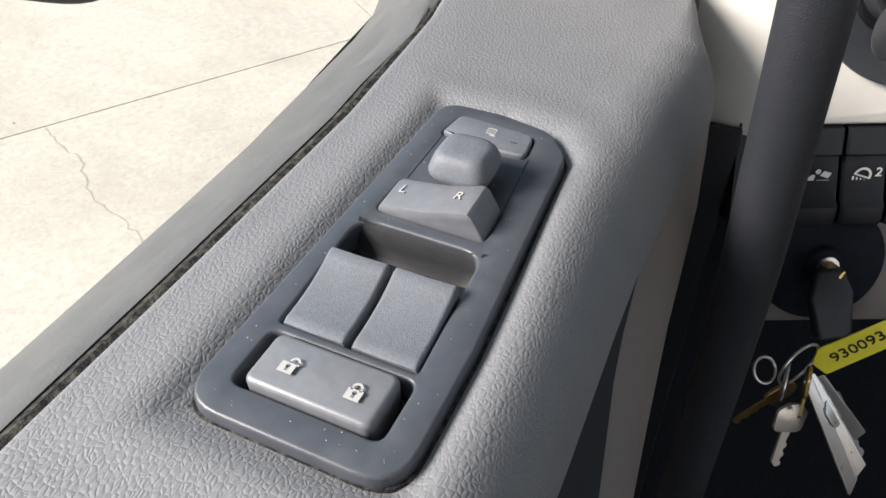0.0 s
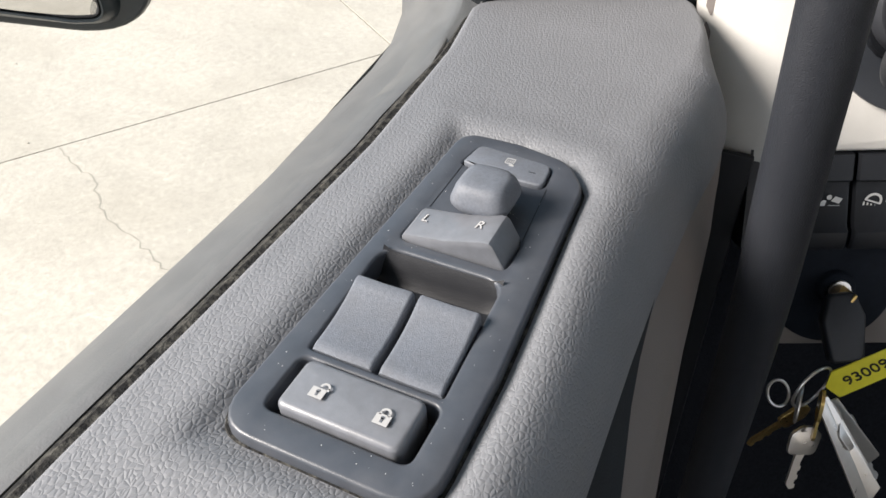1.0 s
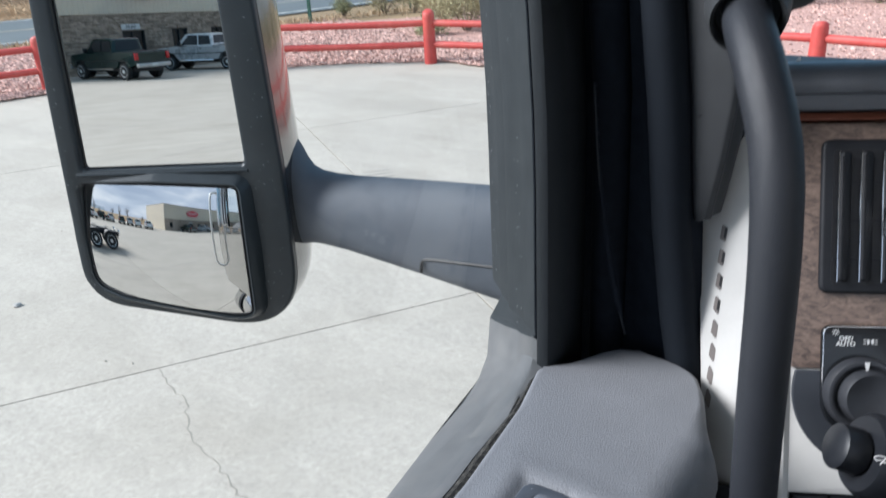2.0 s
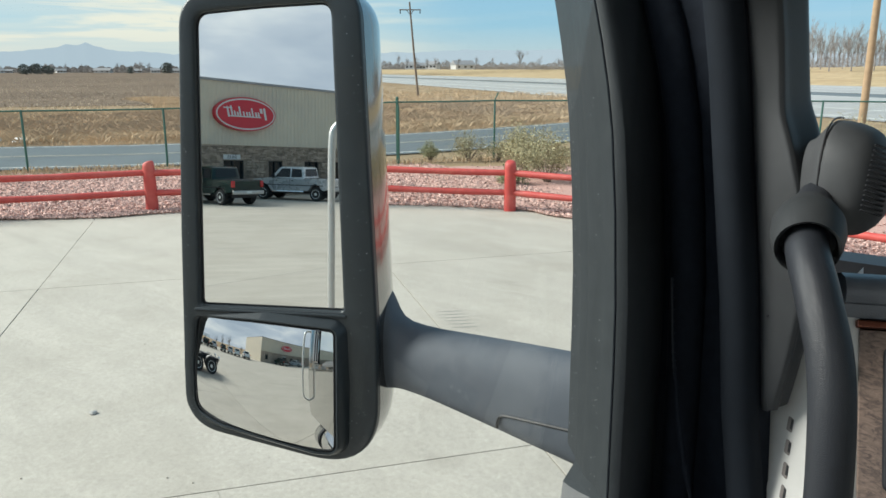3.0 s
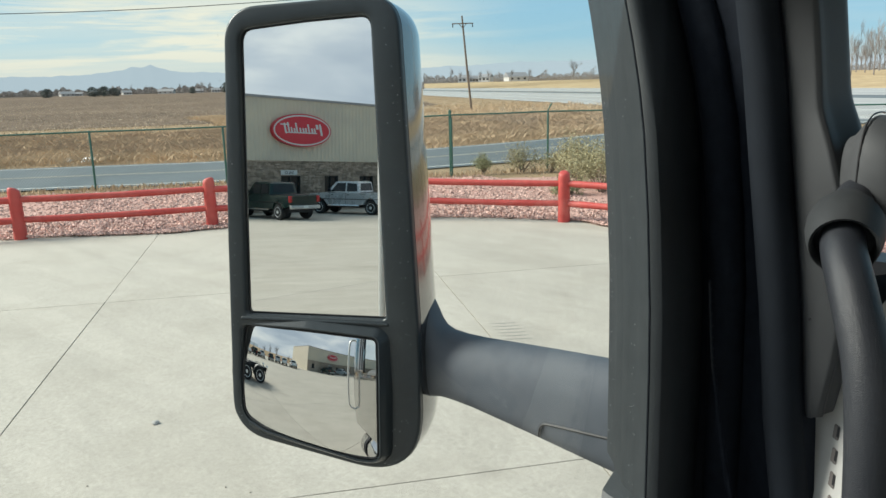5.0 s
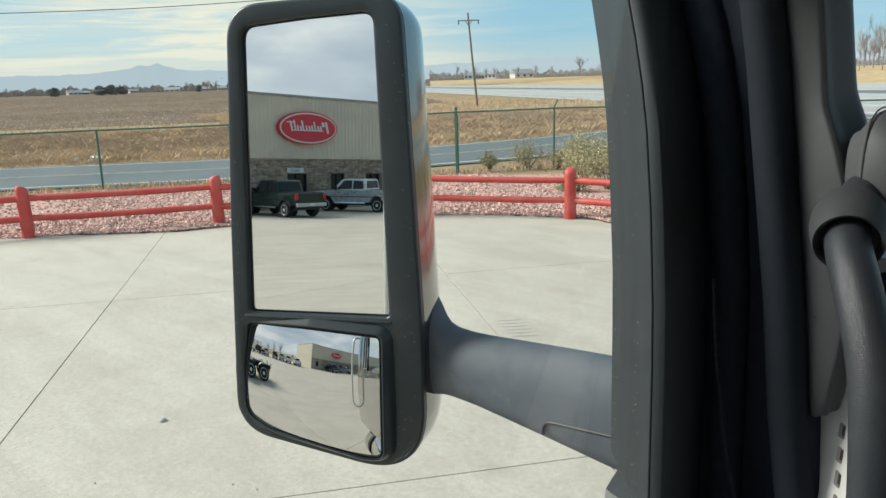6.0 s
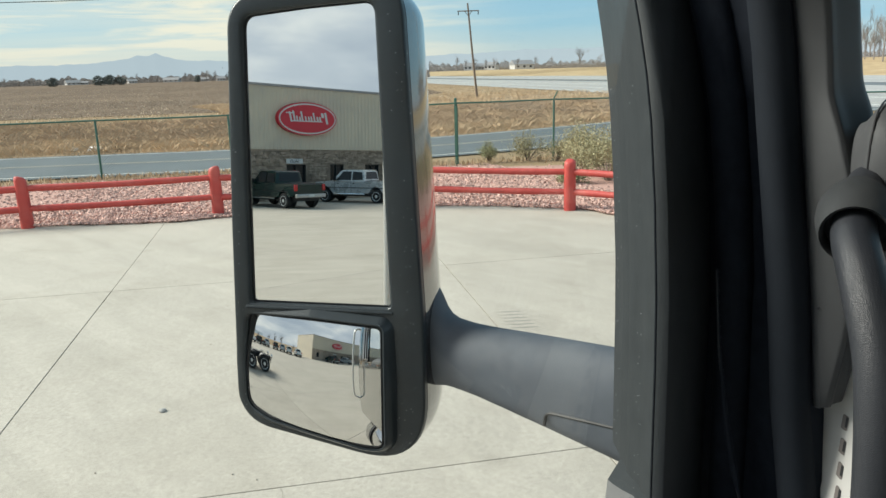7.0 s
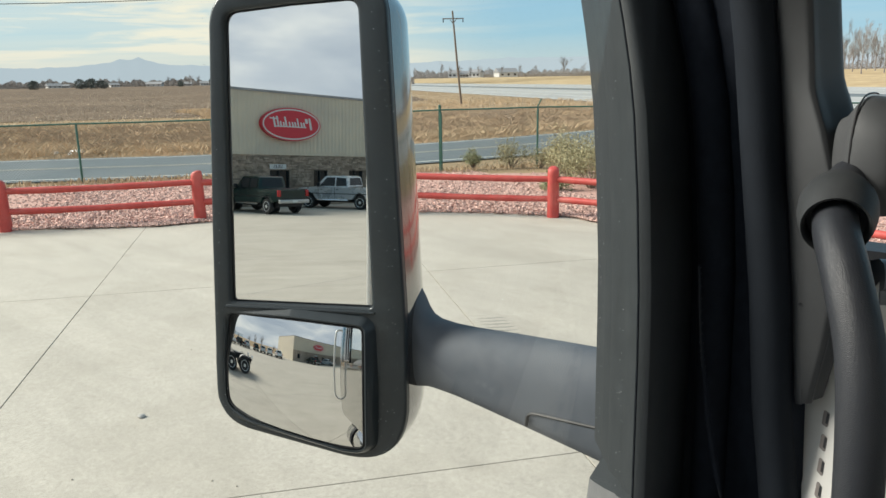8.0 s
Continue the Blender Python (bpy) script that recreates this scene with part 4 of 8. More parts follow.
def build_pod():
    pod = thing("handle_pod", (0.07, 0.60, 2.66), "rounded grey pod on the pillar holding the grab handle", "pillar pod")
    rings = []
    for k in range(15):
        t = k / 14
        # from the pillar outwards to its rounded nose over the dash
        c = Vector((0.054 + 0.065 * t, 0.622 - 0.026 * t + 0.012 * t * t, 2.664 - 0.006 * t))
        g = math.sqrt(max(0.02, 1 - t ** 5)) * (0.93 + 0.07 * min(1, t * 3)) * (0.60 + 0.40 * step(0.0, 0.30, t))
        ring = []
        for j in range(28):
            a = 2 * math.pi * j / 28
            cc, ss = math.cos(a), math.sin(a)
            ring.append((c.x, c.y + 0.048 * g * abs(cc) ** 0.75 * math.copysign(1, cc), c.z + (0.044 if ss > 0 else 0.046) * g * abs(ss) ** 0.78 * math.copysign(1, ss)))
        rings.append(ring)
    part("shell", loft(rings), M_POD, pod, "smooth grey shell", smooth=60)
    seam = [(0.0725, 0.6165 + 0.0482 * math.copysign(abs(math.cos(a)) ** 0.75, math.cos(a)), 2.6635 + 0.0442 * math.copysign(abs(math.sin(a)) ** 0.78, math.sin(a))) for a in (radians(75 + 7 * k) for k in range(22))]
    part("seam", tube(seam, 0.0007, 6), M_INK, pod)
    hole = None
    for i in range(8):
        for j in range(14):
            q = (0.1098 + 0.0013 * i - 0.0003 * j, 0.561 + 0.0033 * i, 2.692 - 0.0037 * j - 0.0009 * i)
            where = Matrix.Translation(q) @ pose(0, 0, 0, 70, 0, 50)
            if hole is None:
                first = part("grille_hole", lathe([(0.0010, -0.0006), (0.0010, 0.0014)], 6), M_INK, pod, smooth=0)
                hole = first.data
            else:
                first = new("grille_hole", hole)
                first.parent = pod
                first.matrix_parent_inverse = pod.matrix_basis.inverted()
            first.matrix_basis = where
    return pod


def build_handle():
    h = thing("grab_handle", (0.145, 0.425, 1.7), "black textured grab handle with a flared collar", "grab handle")
    path = smooth_path([(0.150, 0.428, 1.80), (0.1475, 0.426, 2.02), (0.1435, 0.425, 2.21), (0.139, 0.425, 2.30), (0.1335, 0.4275, 2.40), (0.1285, 0.432, 2.50), (0.1205, 0.441, 2.560), (0.1045, 0.460, 2.600), (0.0875, 0.492, 2.624), (0.0760, 0.535, 2.638), (0.071, 0.58, 2.646)], 8)
    part("grip", tube(path, 0.0142, 28), M_TUBE, h)
    a, b = Vector((0.0878, 0.491, 2.6238)), Vector((0.074, 0.545, 2.6413))
    turn = (b - a).to_track_quat("Z", "Y").to_matrix().to_4x4()
    prof = [(0.0146, 0.014), (0.0182, 0.013), (0.0196, 0.003), (0.0214, 0.002), (0.0236, 0.011), (0.0252, 0.023), (0.0250, 0.034), (0.0225, 0.044), (0.018, 0.056)]
    part("collar", lathe(prof, 32, Matrix.Translation(a) @ turn), M_FRAME, h, "black flared rubber collar", smooth=60)


def build_end_panel():
    e = thing("dash_end_panel", (0.08, 0.60, 1.9), "light grey dash end panel with slanted defroster slots", "dash panel", kind="structure")
    def face(u, v):
        z = 2.230 + (0.214 + 0.125 * min(1, u / 0.85)) * v
        t = (z - ORIGIN.z) / UP.z
        edge = on_dash(-0.016, t)
        left = Vector((min(0.092, 0.036 + 0.199 * (2.436 - z)), min(edge.y + 0.010, 0.655), z))
        q = left.lerp(edge, min(1, u / 0.85))
        q.y -= 0.006 * math.sin(min(1, u / 0.85) * math.pi)
        if u > 0.85:
            q.y += (u - 0.85) / 0.15 * 0.02
        return q
    part("panel", grid(16, 26, face), M_LIGHTTRIM, e, "light grey moulded plastic")

    def wrap(u, v):
        q = face(0, v)
        return (q.x - 0.012 * u, q.y + 0.05 * u, q.z)
    part("return_edge", grid(3, 26, wrap), M_LIGHTTRIM, e)
    # flush plates: darker colour and black patches imitate shade inside recessed slots
    for k in range(8):
        z = 2.430 - 0.0196 * k
        x = 0.0602 + 0.0016 * k
        t = (z - ORIGIN.z) / UP.z
        edge = on_dash(-0.016, t)
        lx, ly = min(0.092, 0.036 + 0.199 * (2.436 - z)), min(edge.y + 0.010, 0.655)
        w = (x - lx) / (edge.x - lx)
        y = ly + (edge.y - ly) * w - 0.006 * math.sin(max(0, min(1, w)) * math.pi)
        lean = 0.0012 + 0.0004 * k
        m = Matrix.Translation((x, y, z)) @ pose(0, 0, 0, -20, 0, 0) @ pose(0, 0, 0, 90, 0, 0)
        slot = part("slot", prism(rounded([(-0.0027, -0.0066 + lean), (0.0024, -0.0066 - lean), (0.0024, 0.0060 - lean), (-0.0027, 0.0060 + lean)], 0.0012, 3), -0.003, 0.0009, 0, m=m), M_DOORLOW, e, smooth=0)
        if k < 4:
            part("slot_shade", prism([(0.0002, -0.0040), (0.0022, -0.0050), (0.0022, 0.0040), (0.0002, 0.0048)], 0, 0.0012, 0, m=m), M_INK, slot, smooth=0)
    # upper dark filler between pillar trim and panel
    part("filler", loft([[(0.052, 0.651, 2.428), (0.092, 0.640, 2.428), (0.092, 0.69, 2.428), (0.052, 0.69, 2.428)], [(0.056, 0.650, 2.445), (0.096, 0.640, 2.50), (0.096, 0.69, 2.50), (0.056, 0.69, 2.445)]]), M_BLACK, e)


def icon_lamp(cx, cy, s, rays=5, number=""):
    loops = [arc_band(cx, cy, 0.72 * s, s, 0, 180, 12), rect(cx - s, cy - 0.16 * s, cx + s, cy + 0.02 * s)]
    for k in range(rays):
        x = cx - 0.9 * s + 1.8 * s * k / (rays - 1)
        loops.append([(x - 0.1 * s, cy - 0.35 * s), (x + 0.1 * s, cy - 0.35 * s), (x + 0.35 * s, cy - 1.15 * s), (x + 0.15 * s, cy - 1.15 * s)])
    return loops


def build_dash():
    d = thing("dashboard", (0.25, 0.62, 1.9), "dark dashboard with wood veneer, air vent and grey lower panel", "dashboard", kind="structure")
    W = 1.35
    part("lower_panel", prism(rounded([(-0.016, 0.030), (W, 0.030), (W, 0.150), (-0.016, 0.150)], [0.004, 0.0, 0.0, 0.0]), -0.03, -0.003, 0.002, m=DASH), M_LIGHTTRIM, d, "light grey moulded panel")
    # darker colour than the light trim stands in for shade round the ignition
    part("ignition_panel", prism(rounded(rect(-0.024, -0.105, W, -0.034), 0.004), -0.03, -0.006, 0.002, m=DASH), M_DOORLOW, d, "strip round the ignition, coloured darker for its shade")
    part("switch_tray", prism(rect(-0.045, -0.036, W, 0.0305), -0.04, -0.010, 0, m=DASH), M_BLACK, d)
    # added black sheet imitates the shade on the end trim's lower part
    part("end_trim_shade", box((0.070, 0.5475, 1.75), (0.1195, 0.5530, 2.236), 0.002), M_BLACK, d, "black sheet for the shade below the end trim")
    # set-back sheet whose colour supplies the darkness of the footwell
    part("footwell_shade_sheet", prism(rect(-0.07, -0.60, W, -0.100), -0.30, -0.22, 0, m=DASH), M_SHADE, d, "near-black sheet standing in for the dark footwell")
    part("wood_panel", prism(rounded(rect(-0.0145, 0.1345, W, 0.3340), 0.003), -0.03, -0.001, 0.001, m=DASH), M_WOOD, d, "dark brown wood veneer")
    # copper strip and rolled top
    part("bright_strip", prism(rounded(rect(-0.018, 0.335, W, 0.3425), 0.002), -0.02, 0.004, 0.0018, m=DASH), M_COPPER, d, "polished copper trim strip")
    prof = [(0.3435, -0.03), (0.3440, 0.000), (0.350, 0.003), (0.3555, 0.004), (0.3560, 0.012), (0.362, 0.0165), (0.370, 0.017), (0.378, 0.012), (0.384, -0.002), (0.389, -0.05), (0.383, -0.20), (0.368, -0.42), (0.30, -0.42)]
    part("dash_top", loft([[on_dash(s, t, h) for t, h in prof] for s in (-0.03, -0.026, 0.3, 0.7, W)]), M_DASHPAD, d, "black grained dash top")
    # air vent
    vent = part("air_vent", prism(rounded(rect(0.0045, 0.1965, 0.148, 0.3205), 0.008), -0.03, 0.0035, 0.003, m=DASH), M_BLACK, d, "black air vent with chrome-edged slats")
    part("vent_throat", prism(rounded(rect(0.0125, 0.2045, 0.140, 0.3125), 0.005), 0.0, 0.0039, 0, m=DASH), M_INK, vent, smooth=0)
    for k in range(8):
        s = 0.0185 + 0.0165 * k
        part("slat", prism(rounded(rect(s - 0.0045, 0.2065, s + 0.0045, 0.3105), 0.004), 0.0040, 0.0085, 0.0015, m=DASH @ Matrix.Translation((s, 0, 0)) @ pose(0, 0, 0, 0, 28, 0) @ Matrix.Translation((-s, 0, 0))), M_BLACK, vent)
        part("slat_edge", tube([on_dash(s - 0.0038, 0.2070, 0.0105), on_dash(s - 0.0038, 0.3100, 0.0105)], 0.0006, 6), M_CHROME, vent, "thin chrome edge")
    for t in (0.2245, 0.2555, 0.2855):
        part("cross_vane", prism(rect(0.013, t - 0.0008, 0.139, t + 0.0008), 0.0039, 0.0055, 0, m=DASH), M_BLACK, vent, smooth=0)
    part("vent_tab", prism(rounded(rect(0.049, 0.243, 0.0555, 0.266), 0.002), 0.008, 0.0175, 0.001, m=DASH), M_CHROME, vent, "chrome vent tab")
    # woven surround and headlight switch
    surround = [(0.050 + 0.0635 * math.cos(radians(a)), 0.1155 + 0.0635 * math.sin(radians(a))) for a in range(164, 360 + 17, 6)]
    part("woven_surround", prism(surround, -0.01, 0.0006, 0.0008, m=DASH), M_WOVEN, d, "woven-pattern black surround")
    plate = part("headlight_plate", prism(rounded(rect(0.0072, 0.083, 0.115, 0.1710), [0.03, 0.03, 0.008, 0.008]), 0.0, 0.0042, 0.0015, m=DASH), M_GLOSSBLACK, d, "gloss black headlight switch plate")
    part("plate_rim", tube([on_dash(s, t, 0.0040) for s, t in rounded([(0.0080, 0.120), (0.0080, 0.1703), (0.1145, 0.1703)], [0, 0.008, 0], 6)], 0.0005, 6), M_CHROME, plate)
    c = (0.0375, 0.1165)
    part("knob_ring", lathe([(0.0295, 0.0), (0.0295, 0.010), (0.0285, 0.0125), (0.0262, 0.0132), (0.0240, 0.0120), (0.0225, 0.010)], 48, DASH @ Matrix.Translation((*c, 0.0040))), M_KNOB, plate, "dark rotary ring", smooth=50)
    part("knob", lathe([(0.0215, 0.0), (0.0210, 0.020), (0.0195, 0.0225), (0.0165, 0.0215), (0.009, 0.0190), (0.001, 0.0185)], 40, DASH @ Matrix.Translation((*c, 0.0060))), M_KNOB, plate, "dished rotary headlight knob", smooth=50)
    part("pointer", flat([[(c[0] - 0.0028, c[1] + 0.0275), (c[0] - 0.0008, c[1] + 0.0165), (c[0] + 0.0012, c[1] + 0.0275)]], 0.0172, 0.0004, DASH), M_WHITE, plate, smooth=0)
    for words, s, t in (("OFF/", 0.0252, 0.1605), ("AUTO", 0.0250, 0.1562)):
        part("lettering", text_mesh(words, 0.0052, DASH @ Matrix.Translation((s, t, 0.0044)), bold=0.00012), M_WHITE, plate, "white lettering", smooth=0)
    sunny = [arc_band(0.0172, 0.1657, 0.0011, 0.0016, 0, 355, 14)] + [[(0.0172 + r * math.cos(radians(a + w)), 0.1657 + r * math.sin(radians(a + w))) for r, w in ((0.0021, -6), (0.0029, -5), (0.0029, 5), (0.0021, 6))] for a in range(0, 360, 45)]
    part("sun_sign", flat(sunny, 0.0043, m=DASH), M_WHITE, plate, smooth=0)
    beam = []
    for cx, sg in ((0.0410, 1), (0.0462, -1)):
        beam.append([(cx + sg * 0.0002, 0.1562), (cx + sg * 0.0002, 0.1606), (cx + sg * 0.0009, 0.1606), (cx + sg * 0.0020, 0.1594), (cx + sg * 0.0020, 0.1574), (cx + sg * 0.0009, 0.1562)])
        beam += [rect(min(cx - sg * 0.0006, cx - sg * 0.0026), y, max(cx - sg * 0.0006, cx - sg * 0.0026), y + 0.0005) for y in (0.1565, 0.1582, 0.1599)]
    beam.append([(0.0602, 0.1532), (0.0602, 0.1584), (0.0620, 0.1584), (0.0640, 0.1570), (0.0640, 0.1546), (0.0620, 0.1532)])
    beam += [rect(0.0562, y, 0.0594, y + 0.0005) for y in (0.1534, 0.1548, 0.1562, 0.1576)]
    part("lamp_signs", flat(beam, 0.0043, m=DASH), M_WHITE, plate, "white lamp signs", smooth=0)
    # stalk in front of the dash, left of the steering column
    base, tip = Vector((0.300, 0.578, 2.282)), Vector((0.1730, 0.518, 2.330))
    stalk = thing("column_stalk", tuple(base), "thick black multifunction stalk with a push-button end", "stalk")
    part("shaft", tube([base, base.lerp(tip, 0.45), base.lerp(tip, 0.52), base.lerp(tip, 0.82), base.lerp(tip, 0.86)], [0.014, 0.021, 0.0285, 0.0310, 0.0275], 28), M_STALK, stalk, smooth=50)
    part("end_button", tube([base.lerp(tip, 0.86), base.lerp(tip, 0.88), base.lerp(tip, 0.985), tip], [0.0150, 0.0170, 0.0166, 0.0135], 28), M_STALK, stalk, smooth=50)
    mid = base.lerp(tip, 0.76)
    view = Vector((0.2, -0.02, 2.70)) - mid
    side = view.normalized()
    face = Matrix.Translation(mid + side * 0.0312) @ (side.to_track_quat("Z", "Y").to_matrix().to_4x4())
    part("wiper_sign", flat([arc_band(0, -0.003, 0.0055, 0.0061, 40, 140, 10), arc_band(0, -0.003, 0.0028, 0.0033, 40, 140, 8), [(-0.0046, 0.0005), (-0.0041, 0.0008), (-0.0017, -0.0012), (-0.0022, -0.0015)], [(0.0046, 0.0005), (0.0041, 0.0008), (0.0017, -0.0012), (0.0022, -0.0015)], [(-0.0004, -0.003), (0.0004, -0.003), (0.0034, 0.0032), (0.0028, 0.0035)]], 0.0, 0.0003, face), M_WHITE, stalk, "white wiper sign", smooth=0)
    # rocker switches in the tray
    for k in range(4):
        s0 = -0.0100 + 0.0292 * k
        sw = thing("rocker_switch", tuple(on_dash(s0 + 0.0135, 0.0, -0.01)), "black dash rocker switch with a white sign", "switch", "dash rocker switches")
        rings = []
        for t, h in ((-0.0345, -0.010), (-0.0335, 0.0015), (-0.0300, 0.0040), (-0.0210, 0.0050), (-0.0170, 0.0020), (0.0100, -0.0030), (0.0120, 0.0005), (0.0280, -0.0010), (0.0292, -0.010)):
            rings.append([on_dash(s, t, h - e) for s, e in ((s0, 0.003), (s0 + 0.0012, 0.0006), (s0 + 0.0030, 0.0), (s0 + 0.0240, 0.0), (s0 + 0.0258, 0.0006), (s0 + 0.0270, 0.003))])
        bm = loft(rings, closed=False)
        part("rocker", bm, M_STALK, sw, smooth=30)
        tilt = DASH @ Matrix.Translation((s0 + 0.0135, -0.0025, -0.0004)) @ pose(0, 0, 0, 10.5, 0, 0)
        if k == 0:
            sign = [[(-0.006, -0.002), (-0.002, -0.0025), (-0.0015, 0.0012), (-0.003, 0.0016), (-0.0042, 0.0004), (-0.006, 0.0)], rect(-0.0005, -0.0028, 0.0052, -0.0012), rect(0.0, -0.0042, 0.002, -0.0033), rect(0.003, -0.0042, 0.005, -0.0033), [(0.0005, 0.001), (0.0045, -0.0004), (0.0058, 0.0022), (0.0022, 0.0034)], arc_band(-0.0005, 0.003, 0, 0.0013, 0, 350, 8)]
        elif k == 1:
            sign = icon_lamp(0.0, 0.0010, 0.0056)
            ca, sa = math.cos(radians(-18)), math.sin(radians(-18))
            sign = [[(-0.0025 + x * ca - y * sa, x * sa + y * ca) for x, y in loop] for loop in sign]
            part("number", text_mesh("2", 0.0085, tilt @ Matrix.Translation((0.0075, 0.0030, 0.0004)), bold=0.0001), M_WHITE, sw, "white figure 2", smooth=0)
        else:
            sign = icon_lamp(0, 0.0005, 0.0052, 4)
        if k == 0:
            sign = [[(x * 1.35, y * 1.35) for x, y in loop] for loop in sign]
        part("sign", flat(sign, 0.0003, m=tilt), M_WHITE, sw, smooth=0)


def build_ignition():
    ig = thing("ignition_lock", tuple(on_dash(0.0155, -0.060, -0.005)), "black round ignition lock with a brass-edged key slot", "ignition lock")
    m = DASH @ Matrix.Translation((0.0155, -0.0605, -0.0062))
    part("escutcheon", lathe([(0.0410, 0.0), (0.0405, 0.0030), (0.0380, 0.0042), (0.0120, 0.0050), (0.0115, 0.010), (0.0100, 0.0115), (0.0075, 0.0115)], 44, m), M_BLACKRUB, ig, smooth=50)
    part("cylinder", lathe([(0.0072, 0.010), (0.0070, 0.0135), (0.0045, 0.0138)], 24, m), M_STEEL, ig)
    keys = thing("key_bunch", tuple(on_dash(0.016, -0.075, 0.02)), "bunch of keys with yellow tag hanging from the ignition", "keys")
    part("key_blade", box((-0.0045, -0.0010, -0.004), (0.0045, 0.0010, 0.020), 0.0004, m=m @ Matrix.Translation((0, 0, 0.010)) @ pose(0, 0, 0, 0, 0, 60)), M_BRASS, keys)
    fob = prism(rounded([(-0.0110, -0.040), (0.0110, -0.040), (0.0145, -0.012), (0.0085, 0.004), (-0.0085, 0.004), (-0.0145, -0.012)], 0.005, 5), -0.0045, 0.0045, 0.002, base_bevel=0.002, m=m @ Matrix.Translation((-0.006, 0.0, 0.026)) @ pose(0, 0, 0, -16, 10, 3))
    part("key_fob", fob, M_STALK, keys, "black plastic key head", smooth=50)

    def hung(s, t, h, turn, roll=0.0, tip=0.0):
        """A pose before the dash face, turned in its plane, rolled about its length and tipped outwards."""
        return DASH @ Matrix.Translation((s, t, h)) @ Matrix.Rotation(radians(turn), 4, "Z") @ Matrix.Rotation(radians(tip), 4, "X") @ Matrix.Rotation(radians(roll), 4, "Y")

    def ring(mm, r, thick=0.0010):
        return tube([mm @ Vector((r * math.cos(a), r * math.sin(a), 0)) for a in (2 * math.pi * k / 28 for k in range(29))], thick, 8)
    part("split_ring", ring(hung(-0.0045, -0.118, 0.030, 0, 30, 20), 0.0165), M_STEEL, keys, "steel split ring")
    part("split_ring", ring(hung(-0.0255, -0.122, 0.030, 0, 20, -25), 0.0085), M_STEEL, keys, "small steel split ring")
    part("split_ring", ring(hung(-0.0130, -0.128, 0.033, 0, 65, 10), 0.0125), M_STEEL, keys, "steel split ring")
    tag_m = hung(0.0285, -0.1060, 0.031, 40, -14, 8)
    tag = prism(rounded([(-0.024, -0.0115), (0.026, -0.0105), (0.027, 0.0110), (-0.018, 0.0120), (-0.027, 0.002)], 0.0015, 3), -0.0005, 0.0005, 0.0002, m=tag_m)
    tagged_part = part("tag", tag, M_TAG, keys, "bright yellow plastic tag")
    part("tag_number", text_mesh("930093", 0.0118, tag_m @ Matrix.Translation((0.002, 0.0005, 0.0007)) @ pose(0, 0, 0, 0, 0, 3), bold=0.0001), M_INK, tagged_part, "handwritten black number", smooth=0)

    def key(mm, mat, length, wide, label):
        bow = prism(rounded([(-wide, 0.0), (wide, 0.0), (wide * 1.1, 0.016), (wide * 0.4, 0.022), (-wide * 0.4, 0.022), (-wide * 1.1, 0.016)], 0.005, 5), -0.0011, 0.0011, 0.0003, m=mm)
        ob = part("key", bow, mat, keys, label)
        teeth = [(-0.0035, 0.002), (-0.0035, -length + 0.004), (0.0, -length)]
        n = 6
        for i in range(n):
            y = -length + length * 0.8 * i / n
            teeth += [(0.0035 - 0.0014 * (i % 2), y + 0.001), (0.0035 - 0.0014 * (i % 2), y + length * 0.8 / n)]
        teeth += [(0.0035, 0.002)]
        part("blade", prism(teeth, -0.0009, 0.0009, 0, m=mm), mat, ob, smooth=0)
    key(hung(-0.0040, -0.1715, 0.026, -9, 12), M_STEEL, 0.028, 0.0105, "worn steel key")
    key(hung(-0.0160, -0.1530, 0.018, -52, 25), M_BRASS, 0.026, 0.0075, "brass key")
    key(hung(0.0000, -0.1400, 0.034, -4, 72), M_BRASS, 0.016, 0.0060, "short brass key seen edge on")
    key(hung(0.0290, -0.1600, 0.030, 32, 40), M_STEEL, 0.034, 0.0095, "polished steel key")
    for s, t, h, turn, ln, roll in ((-0.0010, -0.1250, 0.036, 27, 0.098, 30), (0.0015, -0.1250, 0.033, 31, 0.090, 10), (0.0085, -0.1270, 0.031, 36, 0.060, -20)):
        strap = prism(rounded([(-0.0060, -ln), (0.0060, -ln + 0.006), (0.0042, 0.0), (-0.0030, 0.0)], 0.0015, 3), -0.0006, 0.0006, 0.0002, m=hung(s, t, h, turn, roll))
        part("metal_tag", strap, M_STEEL, keys, "long stamped metal tag")


